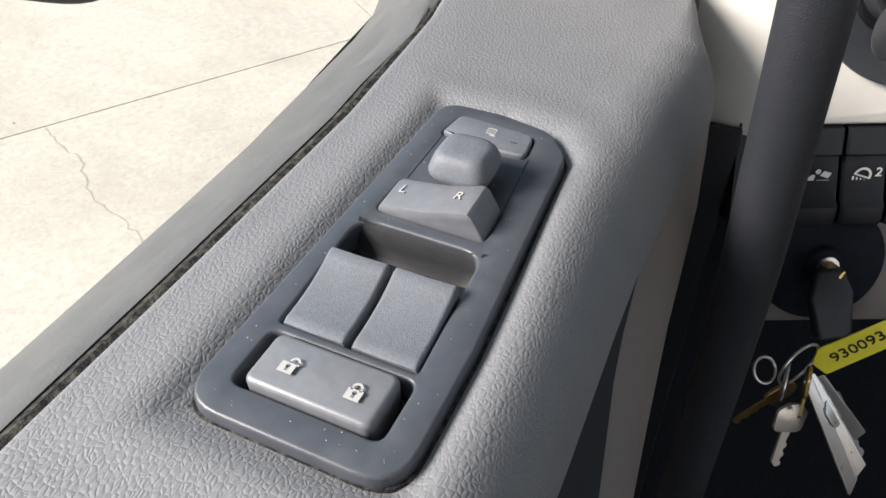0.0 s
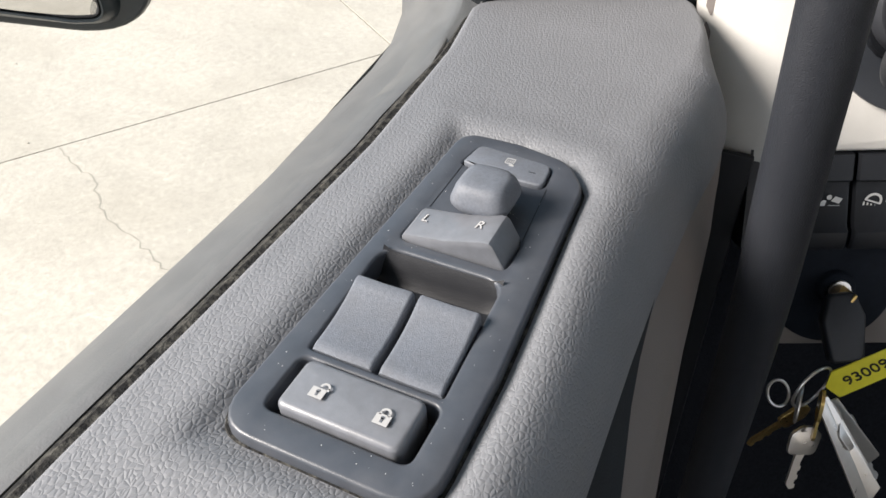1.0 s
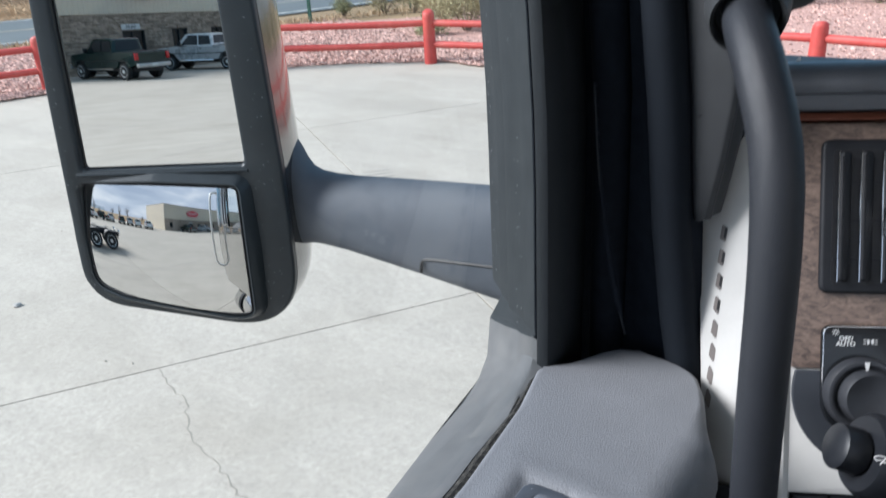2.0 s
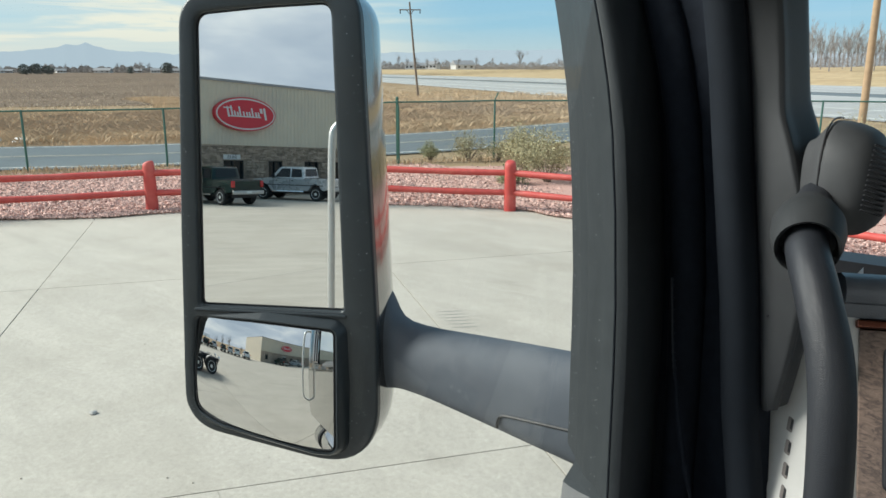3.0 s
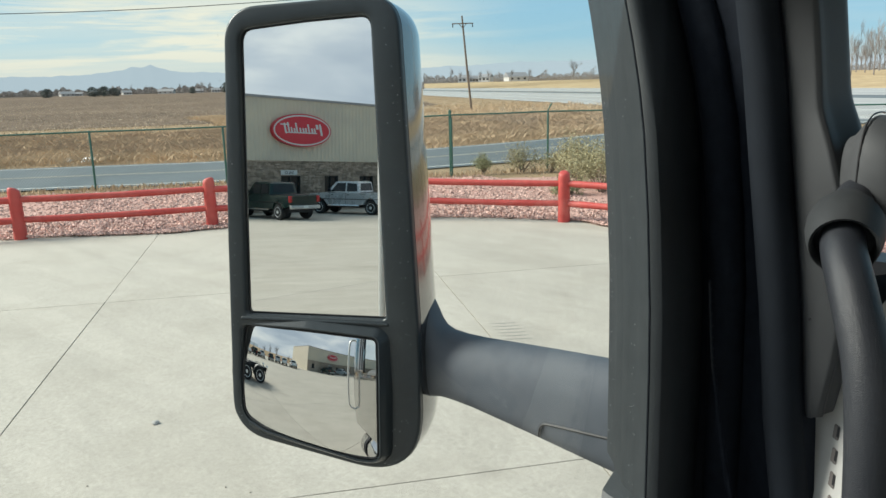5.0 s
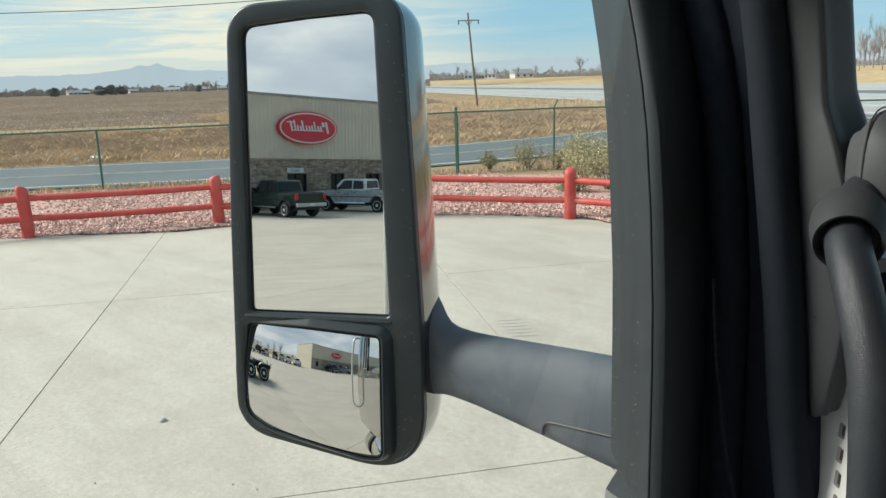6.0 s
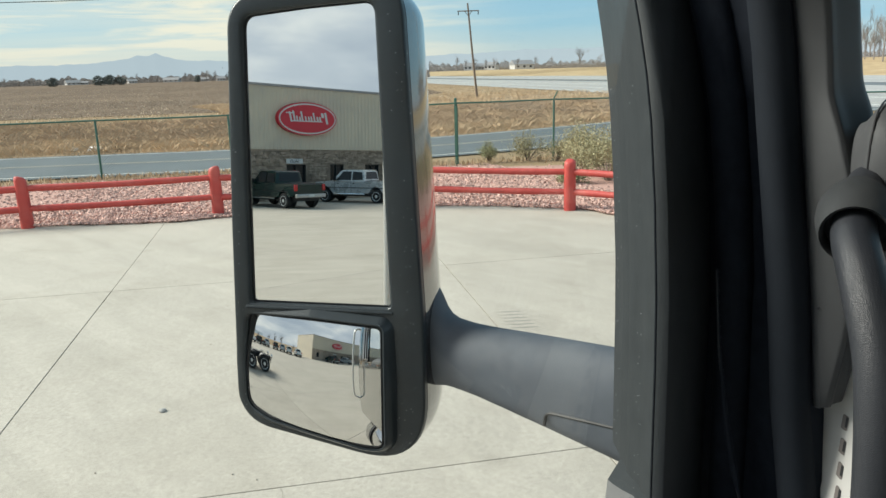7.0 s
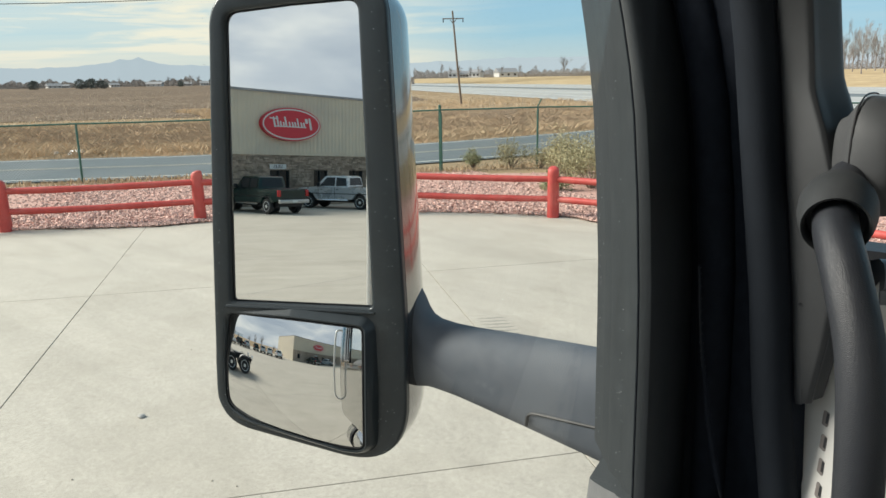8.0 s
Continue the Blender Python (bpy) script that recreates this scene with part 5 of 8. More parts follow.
def build_shell():
    """The rest of the cab: floor, roof, back wall and far side, closed round the camera."""
    floor = part("floor", box((-0.05, -1.30, 1.42), (2.15, 1.05, 1.47)), M_FLOORMAT)
    tagged(floor, "worn grey rubber cab floor", "floor", kind="structure")
    roof = part("ceiling", box((-0.06, -1.30, 3.14), (2.15, 0.75, 3.20)), M_LINING)
    tagged(roof, "grey cab roof lining", "ceiling", kind="structure")
    # unseen rear opening, added to light the padding and dash from behind
    rear = bmesh.new()
    for lo, hi in (((-0.06, -1.36, 1.42), (2.15, -1.30, 2.12)), ((-0.06, -1.36, 2.12), (0.06, -1.30, 3.20)), ((2.06, -1.36, 2.12), (2.15, -1.30, 3.20)), ((0.06, -1.36, 3.10), (2.06, -1.30, 3.20))):
        box(lo, hi, bm=rear)
    back = part("wall_rear", rear, M_LINING)
    tagged(back, "grey cab rear wall with an opening added for light", "wall", kind="structure")
    rw = part("added_rear_window", box((0.06, -1.335, 2.12), (2.06, -1.330, 3.10)), M_PANE, smooth=0)
    rw.visible_shadow = False
    tagged(rw, "unseen rear window added to let light into the cab", "window", kind="structure")
    far = bmesh.new()
    for lo, hi in (((2.10, -1.30, 1.42), (2.16, 1.05, 2.08)), ((2.10, -1.30, 2.08), (2.16, -1.15, 3.14)), ((2.10, 0.62, 2.30), (2.16, 0.75, 3.14))):
        box(lo, hi, bm=far)
    tagged(part("wall_far_side", far, M_LINING), "grey far door and pillar with window opening", "wall", kind="structure")
    near = bmesh.new()
    for lo, hi in (((-0.060, -1.30, 1.42), (-0.025, 0.62, 2.20)), ((-0.058, -1.30, 2.20), (-0.04, -1.02, 3.14))):
        box(lo, hi, bm=near)
    # same near-black, for the dark beside the footwell
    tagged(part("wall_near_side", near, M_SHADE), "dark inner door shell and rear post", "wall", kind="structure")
    fire = part("wall_front", box((-0.05, 1.02, 1.42), (2.15, 1.08, 2.50)), M_BLACK)
    tagged(fire, "dark bulkhead under the windscreen", "wall", kind="structure")
    shield = bmesh.new()
    vs = [shield.verts.new(p) for p in ((0.02, 1.06, 2.50), (2.1, 1.06, 2.50), (2.1, 0.76, 3.16), (0.0, 0.76, 3.16))]
    shield.faces.new(vs)
    bmesh.ops.solidify(shield, geom=list(shield.faces), thickness=0.006)
    ws = part("window_windscreen", shield, M_PANE, smooth=0)
    ws.visible_shadow = False
    tagged(ws, "clear raked windscreen glass", "window", kind="structure")
    hood = part("bonnet", grid(12, 12, lambda u, v: (0.35 + 1.5 * u, 1.08 + 1.6 * v, 2.10 - 0.10 * v - 0.25 * (2 * u - 1) ** 2)), M_PAINT)
    tagged(hood, "painted sloping truck bonnet", "bonnet", kind="structure")
    # out of view; added to keep sky light off the upper trim
    header = bmesh.new()
    for lo, hi in (((-0.05, 0.72, 2.89), (2.10, 0.92, 3.14)), ((-0.058, -1.02, 2.84), (-0.035, 0.70, 3.14))):
        box(lo, hi, bm=header)
    tagged(part("header_light_baffle", header, M_FRAME, smooth=0), "unseen dark header added to shade the upper trim", "wall", kind="structure")
    # exterior grab bar behind the door
    bar = thing("entry_handle", (-0.215, -1.34, 1.6), "polished vertical entry handle behind the door", "grab handle")
    path = smooth_path([(-0.07, -1.34, 2.745), (-0.14, -1.34, 2.765), (-0.195, -1.34, 2.745), (-0.215, -1.34, 2.66), (-0.215, -1.34, 2.3), (-0.215, -1.34, 1.9), (-0.205, -1.34, 1.72), (-0.14, -1.34, 1.66), (-0.07, -1.34, 1.66)], 7)
    part("bar", tube(path, 0.016, 16), M_ALU, bar)
    cover = bmesh.new()
    for lo, hi in (((-0.078, -1.33, 2.262), (-0.062, -1.00, 3.16)), ((-0.075, -1.33, 3.10), (-0.062, 0.30, 3.18))):
        box(lo, hi, bm=cover)
    tagged(part("cab_side_cover", cover, M_PAINT, smooth=0), "polished panel round the door opening", "panel", kind="structure")
    trim = bmesh.new()
    for y in (-1.16, -1.06):
        box((-0.086, y, 2.30), (-0.077, y + 0.022, 3.08), bm=trim)
    tagged(part("cab_side_strips", trim, M_BLACK, smooth=0), "black strips beside the rear window post", "trim", kind="structure")
    tank = thing("fuel_tank", (0.22, -0.75, 0.5), "polished cylindrical fuel tank under the door", "fuel tank")
    part("tank", lathe([(0.05, -0.62), (0.30, -0.62), (0.33, -0.59), (0.33, 0.59), (0.30, 0.62), (0.05, 0.62)], 32, pose(0.22, -0.75, 0.92, 90, 0, 0)), M_CHROME, tank, smooth=50)
    for y in (-1.15, -0.35):
        part("strap", lathe([(0.331, -0.03), (0.338, -0.03), (0.338, 0.03), (0.331, 0.03)], 32, pose(0.22, y, 0.92, 90, 0, 0)), M_BLACK, tank)
    steps = thing("cab_steps", (0.05, 0.28, 0.4), "black ribbed entry steps under the door", "steps")
    for z in (0.42, 0.78, 1.14):
        part("tread", box((-0.10, -0.02, z), (0.22, 0.58, z + 0.04), 0.008), M_BLACK, steps)
    for y in (-0.04, 0.58):
        part("side_plate", box((-0.08, y, 0.36), (0.30, y + 0.03, 1.42), 0.008), M_BLACK, steps)
    edge = part("rear_corner_post", tube([(-0.085, -1.345, 1.45), (-0.085, -1.345, 2.3), (-0.085, -1.345, 3.18)], 0.03, 14), M_CHROME)
    tagged(edge, "polished corner post at the rear of the cab", "post", kind="structure")


M_ALU = material("brushed_aluminium", (0.72, 0.71, 0.68), rough=0.42, metal=0.6, vary=0.05, scale=40)
build_pillar()
build_pod()
build_handle()
build_end_panel()
build_dash()
build_ignition()
build_shell()


# ---- the outside mirror ----
MU, MV, MN, MO = Vector((0.8716, 0.4902, 0)), Vector((-0.0291, 0.0517, 0.9982)), Vector((0.4893, -0.8701, 0.0593)), Vector((-0.8364, 0.6149, 2.3709))
MIR = Matrix(((MU.x, MV.x, MN.x, MO.x), (MU.y, MV.y, MN.y, MO.y), (MU.z, MV.z, MN.z, MO.z), (0, 0, 0, 1)))   # glass: across, up, towards the cab


def build_mirror():
    mir = thing("side_mirror", (-0.45, 0.78, 2.24), "large black truck side mirror with flat and convex glass", "side mirror")
    front = rounded([(-0.0345, -0.206), (0.2975, -0.268), (0.2955, 0.0), (0.2710, 0.4985), (-0.0112, 0.4885), (-0.026, 0.12)], [0.075, 0.10, 0.3, 0.055, 0.06, 0.3], 12)
    flat_o = rounded([(0.0005, 0.0005), (0.2425, 0.0020), (0.2285, 0.4705), (0.12, 0.4655), (0.0115, 0.4565)], [0.008, 0.008, 0.020, 0.25, 0.024], 6)
    cvx_o = rounded([(-0.0150, -0.1760), (0.030, -0.1930), (0.200, -0.2225), (0.2335, -0.2245), (0.2355, -0.115), (0.2325, -0.0250), (0.115, -0.0175), (-0.0095, -0.0195), (-0.0150, -0.1)], [0.03, 0.1, 0.1, 0.020, 0.2, 0.012, 0.2, 0.013, 0.2], 6)
    frame_bm = holed(front, [flat_o, cvx_o], 0.012, (0.022, 0.056), rim=0.005, skirt=0.012)
    part("front_frame", frame_bm, M_HOUSING, mir, "dusty black plastic mirror frame", smooth=55, m=MIR)
    # shell behind the frame, deeper at the inboard side
    rings = []
    for k in range(12):
        t = k / 11
        depth = -0.002 - 0.124 * t
        shrink = 0.0 + 0.030 * t ** 3 + 0.05 * max(0, t - 0.75) ** 1.2
        shift = 0.010 * math.sin(t * math.pi * 0.6)
        rings.append([(x + shift * (x > 0.13) * step(0.13, 0.29, x), y - 0.01 * t ** 2 * (y > 0.4), depth - 0.03 * t * step(0, 0.29, x)) for x, y in inset(front, shrink)])
    part("shell", loft(rings, caps="end"), M_HOUSINGGLOSS, mir, "gloss black mirror shell", smooth=60, m=MIR)
    part("divider_lip", prism(rounded([(-0.010, -0.0085), (0.222, -0.0090), (0.247, -0.0080), (0.247, -0.0030), (-0.006, -0.0025)], 0.002), -0.01, 0.0145, 0.002, m=MIR), M_HOUSING, mir)
    part("flat_glass", prism(inset(flat_o, 0.0022), -0.004, 0.0, 0.0, m=MIR), M_MIRROR, mir, "flat mirror glass", smooth=0)
    part("glass_rim", tube([MIR @ Vector((x, y, 0.0005)) for x, y in [*inset(flat_o, 0.0016), inset(flat_o, 0.0016)[0]]], 0.0011, 6), M_INK, mir)
    # convex glass: part of a sphere
    R = 0.54
    cx, cy = CVX_APEX
    loop = inset(cvx_o, 0.003)
    bm = bmesh.new()
    mid = (sum(p[0] for p in loop) / len(loop), sum(p[1] for p in loop) / len(loop))

    def bulge(x, y):
        return math.sqrt(max(0.0, R * R - (x - cx) ** 2 - (y - cy) ** 2)) - R + CVX_OFF
    rows = [[bm.verts.new((mid[0] + (x - mid[0]) * f, mid[1] + (y - mid[1]) * f, bulge(mid[0] + (x - mid[0]) * f, mid[1] + (y - mid[1]) * f))) for x, y in loop] for f in (1.0, 0.85, 0.7, 0.55, 0.4, 0.25, 0.1)]
    n = len(loop)
    for a, b in zip(rows, rows[1:]):
        for i in range(n):
            bm.faces.new((a[i], a[(i + 1) % n], b[(i + 1) % n], b[i]))
    bm.faces.new(rows[-1])
    bmesh.ops.subdivide_edges(bm, edges=bm.edges, cuts=2, use_grid_fill=True)
    for v in bm.verts:
        v.co.z = bulge(v.co.x, v.co.y)
    bmesh.ops.recalc_face_normals(bm, faces=bm.faces)
    c = part("convex_glass", bm, M_MIRROR2, mir, "bulging wide-angle mirror glass", smooth=80, m=MIR)
    me = c.data
    centre = MIR @ Vector((cx, cy, CVX_OFF - R))
    me.normals_split_custom_set_from_vertices([(v.co - centre).normalized() for v in me.vertices])
    part("convex_rim", tube([MIR @ Vector((x, y, bulge(x, y) + 0.0005)) for x, y in [*inset(cvx_o, 0.0022), inset(cvx_o, 0.0022)[0]]], 0.0014, 6), M_INK, mir)
    def lip(x, y):
        return max(0.0115, bulge(x, y) + 0.005)
    hollow = [[(x, y, 0.0105) for x, y in inset(cvx_o, -0.016)], [(x, y, lip(x, y) - 0.003) for x, y in inset(cvx_o, -0.006)], [(x, y, lip(x, y)) for x, y in inset(cvx_o, -0.0035)],
              [(x, y, lip(x, y) - 0.0008) for x, y in inset(cvx_o, -0.0012)], [(x, y, bulge(x, y) - 0.003) for x, y in cvx_o]]
    part("convex_bezel", loft(hollow, caps=False), M_HOUSING, mir, "black surround of the convex glass", smooth=50, m=MIR)
    # dust on the frame and the shell's edge
    rnd = random.Random(23)
    dust = bmesh.new()
    for _ in range(110):
        y = rnd.uniform(-0.22, 0.46)
        x = rnd.uniform(0.249, 0.283) if rnd.random() < 0.7 else rnd.uniform(-0.024, -0.006)
        if y > 0.40 and x > 0.26:
            continue
        bmesh.ops.create_icosphere(dust, subdivisions=1, radius=rnd.uniform(0.0003, 0.0009), matrix=Matrix.Translation((x, y, 0.0122)))
    part("dust_specks", dust, M_DUST, mir, "pale dust specks", smooth=0, m=MIR)["kind"] = "stuff"
    # arm from the shell to the door
    sections = [(-0.612, 2.4084, 2.2190, 0.036), (-0.592, 2.3929, 2.2240, 0.035), (-0.577, 2.3727, 2.2280, 0.034), (-0.567, 2.3564, 2.2315, 0.033), (-0.558, 2.3460, 2.2340, 0.032), (-0.546, 2.3410, 2.2352, 0.031), (-0.526, 2.3403, 2.2355, 0.030), (-0.5, 2.3420, 2.2348, 0.030), (-0.444, 2.3472, 2.2300, 0.030), (-0.361, 2.3542, 2.2225, 0.030), (-0.25, 2.3628, 2.2114, 0.030), (-0.16, 2.3690, 2.2020, 0.032), (-0.09, 2.3740, 2.1950, 0.032)]
    rings = []
    for x, top, low, thick in sections:
        hgt, zc = (top - low) / 2, (top + low) / 2
        y = 0.775 + thick
        skew = 0.55 * (1 - step(-0.57, -0.49, x))
        ring = []
        for k in range(28):
            a = 2 * math.pi * k / 28
            cc, ss = math.cos(a), math.sin(a)
            e = 3.0
            r = 1 / (abs(cc) ** e + abs(ss) ** e) ** (1 / e)
            back = thick * r * cc + 0.016 * max(0.0, ss * r) ** 2
            ring.append((x - skew * (back + thick), y + back, zc + hgt * r * ss))
        rings.append(ring)
    part("arm", loft(rings), M_ARM, mir, "blue-grey moulded mirror arm", smooth=50)
    # flush hatch on the arm's underside corner
    loop = [(x, 0.7757, z) for x, z in [(-0.3608, 2.2370), (-0.3604, 2.2430), (-0.3592, 2.2505), (-0.3560, 2.2560), (-0.3500, 2.2592), (-0.337, 2.2612), (-0.2514, 2.2694), (-0.12, 2.282)]]
    part("hatch_joint", tube(loop, 0.0024, 6), M_INK, mir, "dark joint of a flush cover")
    part("seam", tube([MIR @ Vector((x, y, -0.001)) for x, y in [*front, front[0]]], 0.0012, 6), M_INK, mir)


CVX_APEX, CVX_OFF = (0.173, -0.147), 0.0415
build_mirror()


# ---- outdoors: ground, roads, fences ----
ROAD = [(-118, -95), (-78, -45), (-52, -13), (-33.6, 10.6), (-28.4, 17.2), (-24.4, 25.4), (-22.0, 34), (-20.3, 44), (-17.5, 62), (-11, 95), (2, 150), (25, 240)]
EDGE = [(-25, -18), (-20.5, -6.5), (-18.0, 0.5), (-15.35, 4.9), (-14.45, 5.9), (-13.5, 6.9), (-12.95, 7.95), (-10.6, 11.0), (-8.0, 12.4), (-6.9, 12.3), (-4.5, 12.55), (-1.2, 12.2), (2.4, 11.2), (7, 9), (14, 5)]
CLINK = [(-30.2, -4.5), (-28.1, -1.2), (-26.0, 2.1), (-23.9, 5.5), (-21.8, 9.05), (-19.72, 12.05), (-17.5, 14.6), (-15.2, 17.0), (-13.6, 19.8), (-10.8, 22.4), (-8.2, 24.5), (-5.5, 26.0), (-2.6, 27.6), (0.4, 29.0), (3.5, 30.3)]


def near_line(line, x, y):
    """Distance from a polyline, and on which side (positive: to its right)."""
    best, side = 1e9, 1
    for (ax, ay), (bx, by) in zip(line, line[1:]):
        dx, dy = bx - ax, by - ay
        t = max(0, min(1, ((x - ax) * dx + (y - ay) * dy) / (dx * dx + dy * dy)))
        qx, qy = ax + t * dx - x, ay + t * dy - y
        d = math.hypot(qx, qy)
        if d < best:
            best, side = d, (1 if dx * (y - ay) - dy * (x - ax) < 0 else -1)
    return best, side


def ground_height(x, y):
    d, side = near_line(CLINK, x, y)
    d *= -side                      # positive beyond the wire fence
    h = -0.72 * step(-1.0, 5.5, d)
    return h


def build_ground():
    """One sheet from under the truck to the horizon."""
    radii = [0, 6, 10, 13, 15, 17, 19, 21, 23, 25, 27, 29, 31, 33, 35, 37, 39, 42, 45, 49, 54, 60, 70, 85, 110, 150, 220, 330, 520, 900, 1600, 3000, 4600]
    n = 132
    bm = bmesh.new()
    mid = bm.verts.new((0, 0, -0.05))
    rings = []
    for r in radii[1:]:
        ring = []
        for k in range(n):
            a = 2 * math.pi * k / n
            x, y = r * math.cos(a), r * math.sin(a)
            ring.append(bm.verts.new((x, y, -0.03 + (ground_height(x, y) if y > -30 else 0.0))))
        rings.append(ring)
    for k in range(n):
        bm.faces.new((mid, rings[0][k], rings[0][(k + 1) % n]))
    for a, b in zip(rings, rings[1:]):
        for k in range(n):
            bm.faces.new((a[k], b[k], b[(k + 1) % n], a[(k + 1) % n]))
    g = part("ground", bm, M_GROUND)
    tagged(g, "dry straw-coloured ground reaching the horizon", "ground", kind="structure")


def ribbon(line, offset, width, lift, steps=10):
    """A strip along a line on the ground."""
    pts = smooth_path([(x, y, 0) for x, y in line], steps)
    bm = bmesh.new()
    rows = []
    for i, p in enumerate(pts):
        d = (pts[min(i + 1, len(pts) - 1)] - pts[max(i - 1, 0)]).normalized()
        nrm = Vector((-d.y, d.x, 0))
        row = []
        for w in (offset - width / 2, offset + width / 2):
            q = p + nrm * w
            row.append(bm.verts.new((q.x, q.y, lift)))
        rows.append(row)
    for a, b in zip(rows, rows[1:]):
        bm.faces.new((a[0], a[1], b[1], b[0]))
    bmesh.ops.recalc_face_normals(bm, faces=bm.faces)
    for f in bm.faces:
        if f.normal.z < 0:
            f.normal_flip()
    return bm


M_DRYBANK = material("golden_bank_grass", (0.42, 0.32, 0.19), rough=0.95, spec=0.05, vary=0.25, scale=0.25, stain=(0.34, 0.24, 0.13), stain_scale=0.04, stain_amount=0.7)


def build_roads():
    r = thing("road", (-28, 17, -0.72), "grey two-lane asphalt road behind the wire fence", "road", kind="structure")
    part("carriageway", ribbon(ROAD, 0, 8.6, -0.695), M_ASPHALT, r)
    part("edge_line", ribbon(ROAD, -3.75, 0.14, -0.687), M_LINEW, r, "white edge line")
    part("edge_line", ribbon(ROAD, 3.75, 0.14, -0.687), M_LINEW, r, "white edge line")
    part("centre_line", ribbon(ROAD, 0.12, 0.11, -0.687), M_LINEY, r, "yellow centre line")
    part("centre_line", ribbon(ROAD, -0.12, 0.11, -0.687), M_LINEY, r, "yellow centre line")
    # the highway: a broad worn band with slip roads
    near_edge = [(-420, 330), (-148, 152), (-52, 87), (60, 12)]
    far_edge = [(-620, 500), (-330, 338), (-143, 236), (60, 126)]
    h = thing("highway", (-148, 180, -0.7), "pale wide highway in the distance", "road", kind="structure")

    def strip(f0, f1, lift):
        bm = bmesh.new()
        rows = [[bm.verts.new((ax + (bx - ax) * f, ay + (by - ay) * f, lift)) for f in (f0, f1)] for (ax, ay), (bx, by) in zip(near_edge, far_edge)]
        for p, q in zip(rows, rows[1:]):
            bm.faces.new((p[0], q[0], q[1], p[1]))
        return bm
    part("carriageway", strip(0.0, 0.42, -0.69), M_HIGHWAY, h, smooth=0)
    part("carriageway", strip(0.55, 1.0, -0.69), M_HIGHWAY, h, smooth=0)
    part("median", strip(0.42, 0.55, -0.71), M_ASPHALT, h, "darker paved median", smooth=0)
    for k in (0.02, 0.13, 0.27, 0.405, 0.57, 0.72, 0.86, 0.98):
        part("lane_line", strip(k, k + 0.006, -0.68), M_LINEW, h, smooth=0)
    bank = bmesh.new()
    rows = []
    for k in range(40):
        t = k / 39
        x, y = -520 + 700 * t, 470 - 395 * t
        d = Vector((0.49, 0.87, 0))
        top = 3.3 + 0.5 * math.sin(k * 1.7) * math.sin(k * 0.6)
        rows.append([bank.verts.new((x + d.x * w, y + d.y * w, z)) for w, z in ((-20, -0.72), (30, 0.6), (110, top), (140, top - 0.6))])
    for p, q in zip(rows, rows[1:]):
        for i in range(3):
            bank.faces.new((p[i], q[i], q[i + 1], p[i + 1]))
    tagged(part("grass_bank", bank, M_DRYBANK, smooth=60), "golden dry grass bank beyond the highway", "ground", kind="structure")
    f = bmesh.new()
    vs = [f.verts.new((x, y, -0.715)) for x, y in ((-75, 28), (-62, 48), (-82, 88), (-230, 215), (-900, 640), (-1500, 700), (-1500, -25), (-110, -25))]
    f.faces.new(vs)
    bmesh.ops.triangulate(f, faces=f.faces)
    fl = part("field", f, M_FIELD)
    tagged(fl, "wide brown ploughed field", "field", kind="structure")


U, V = Vector((-0.8175, 0.5760, 0)), Vector((0.5760, 0.8175, 0))   # directions of the slab joints


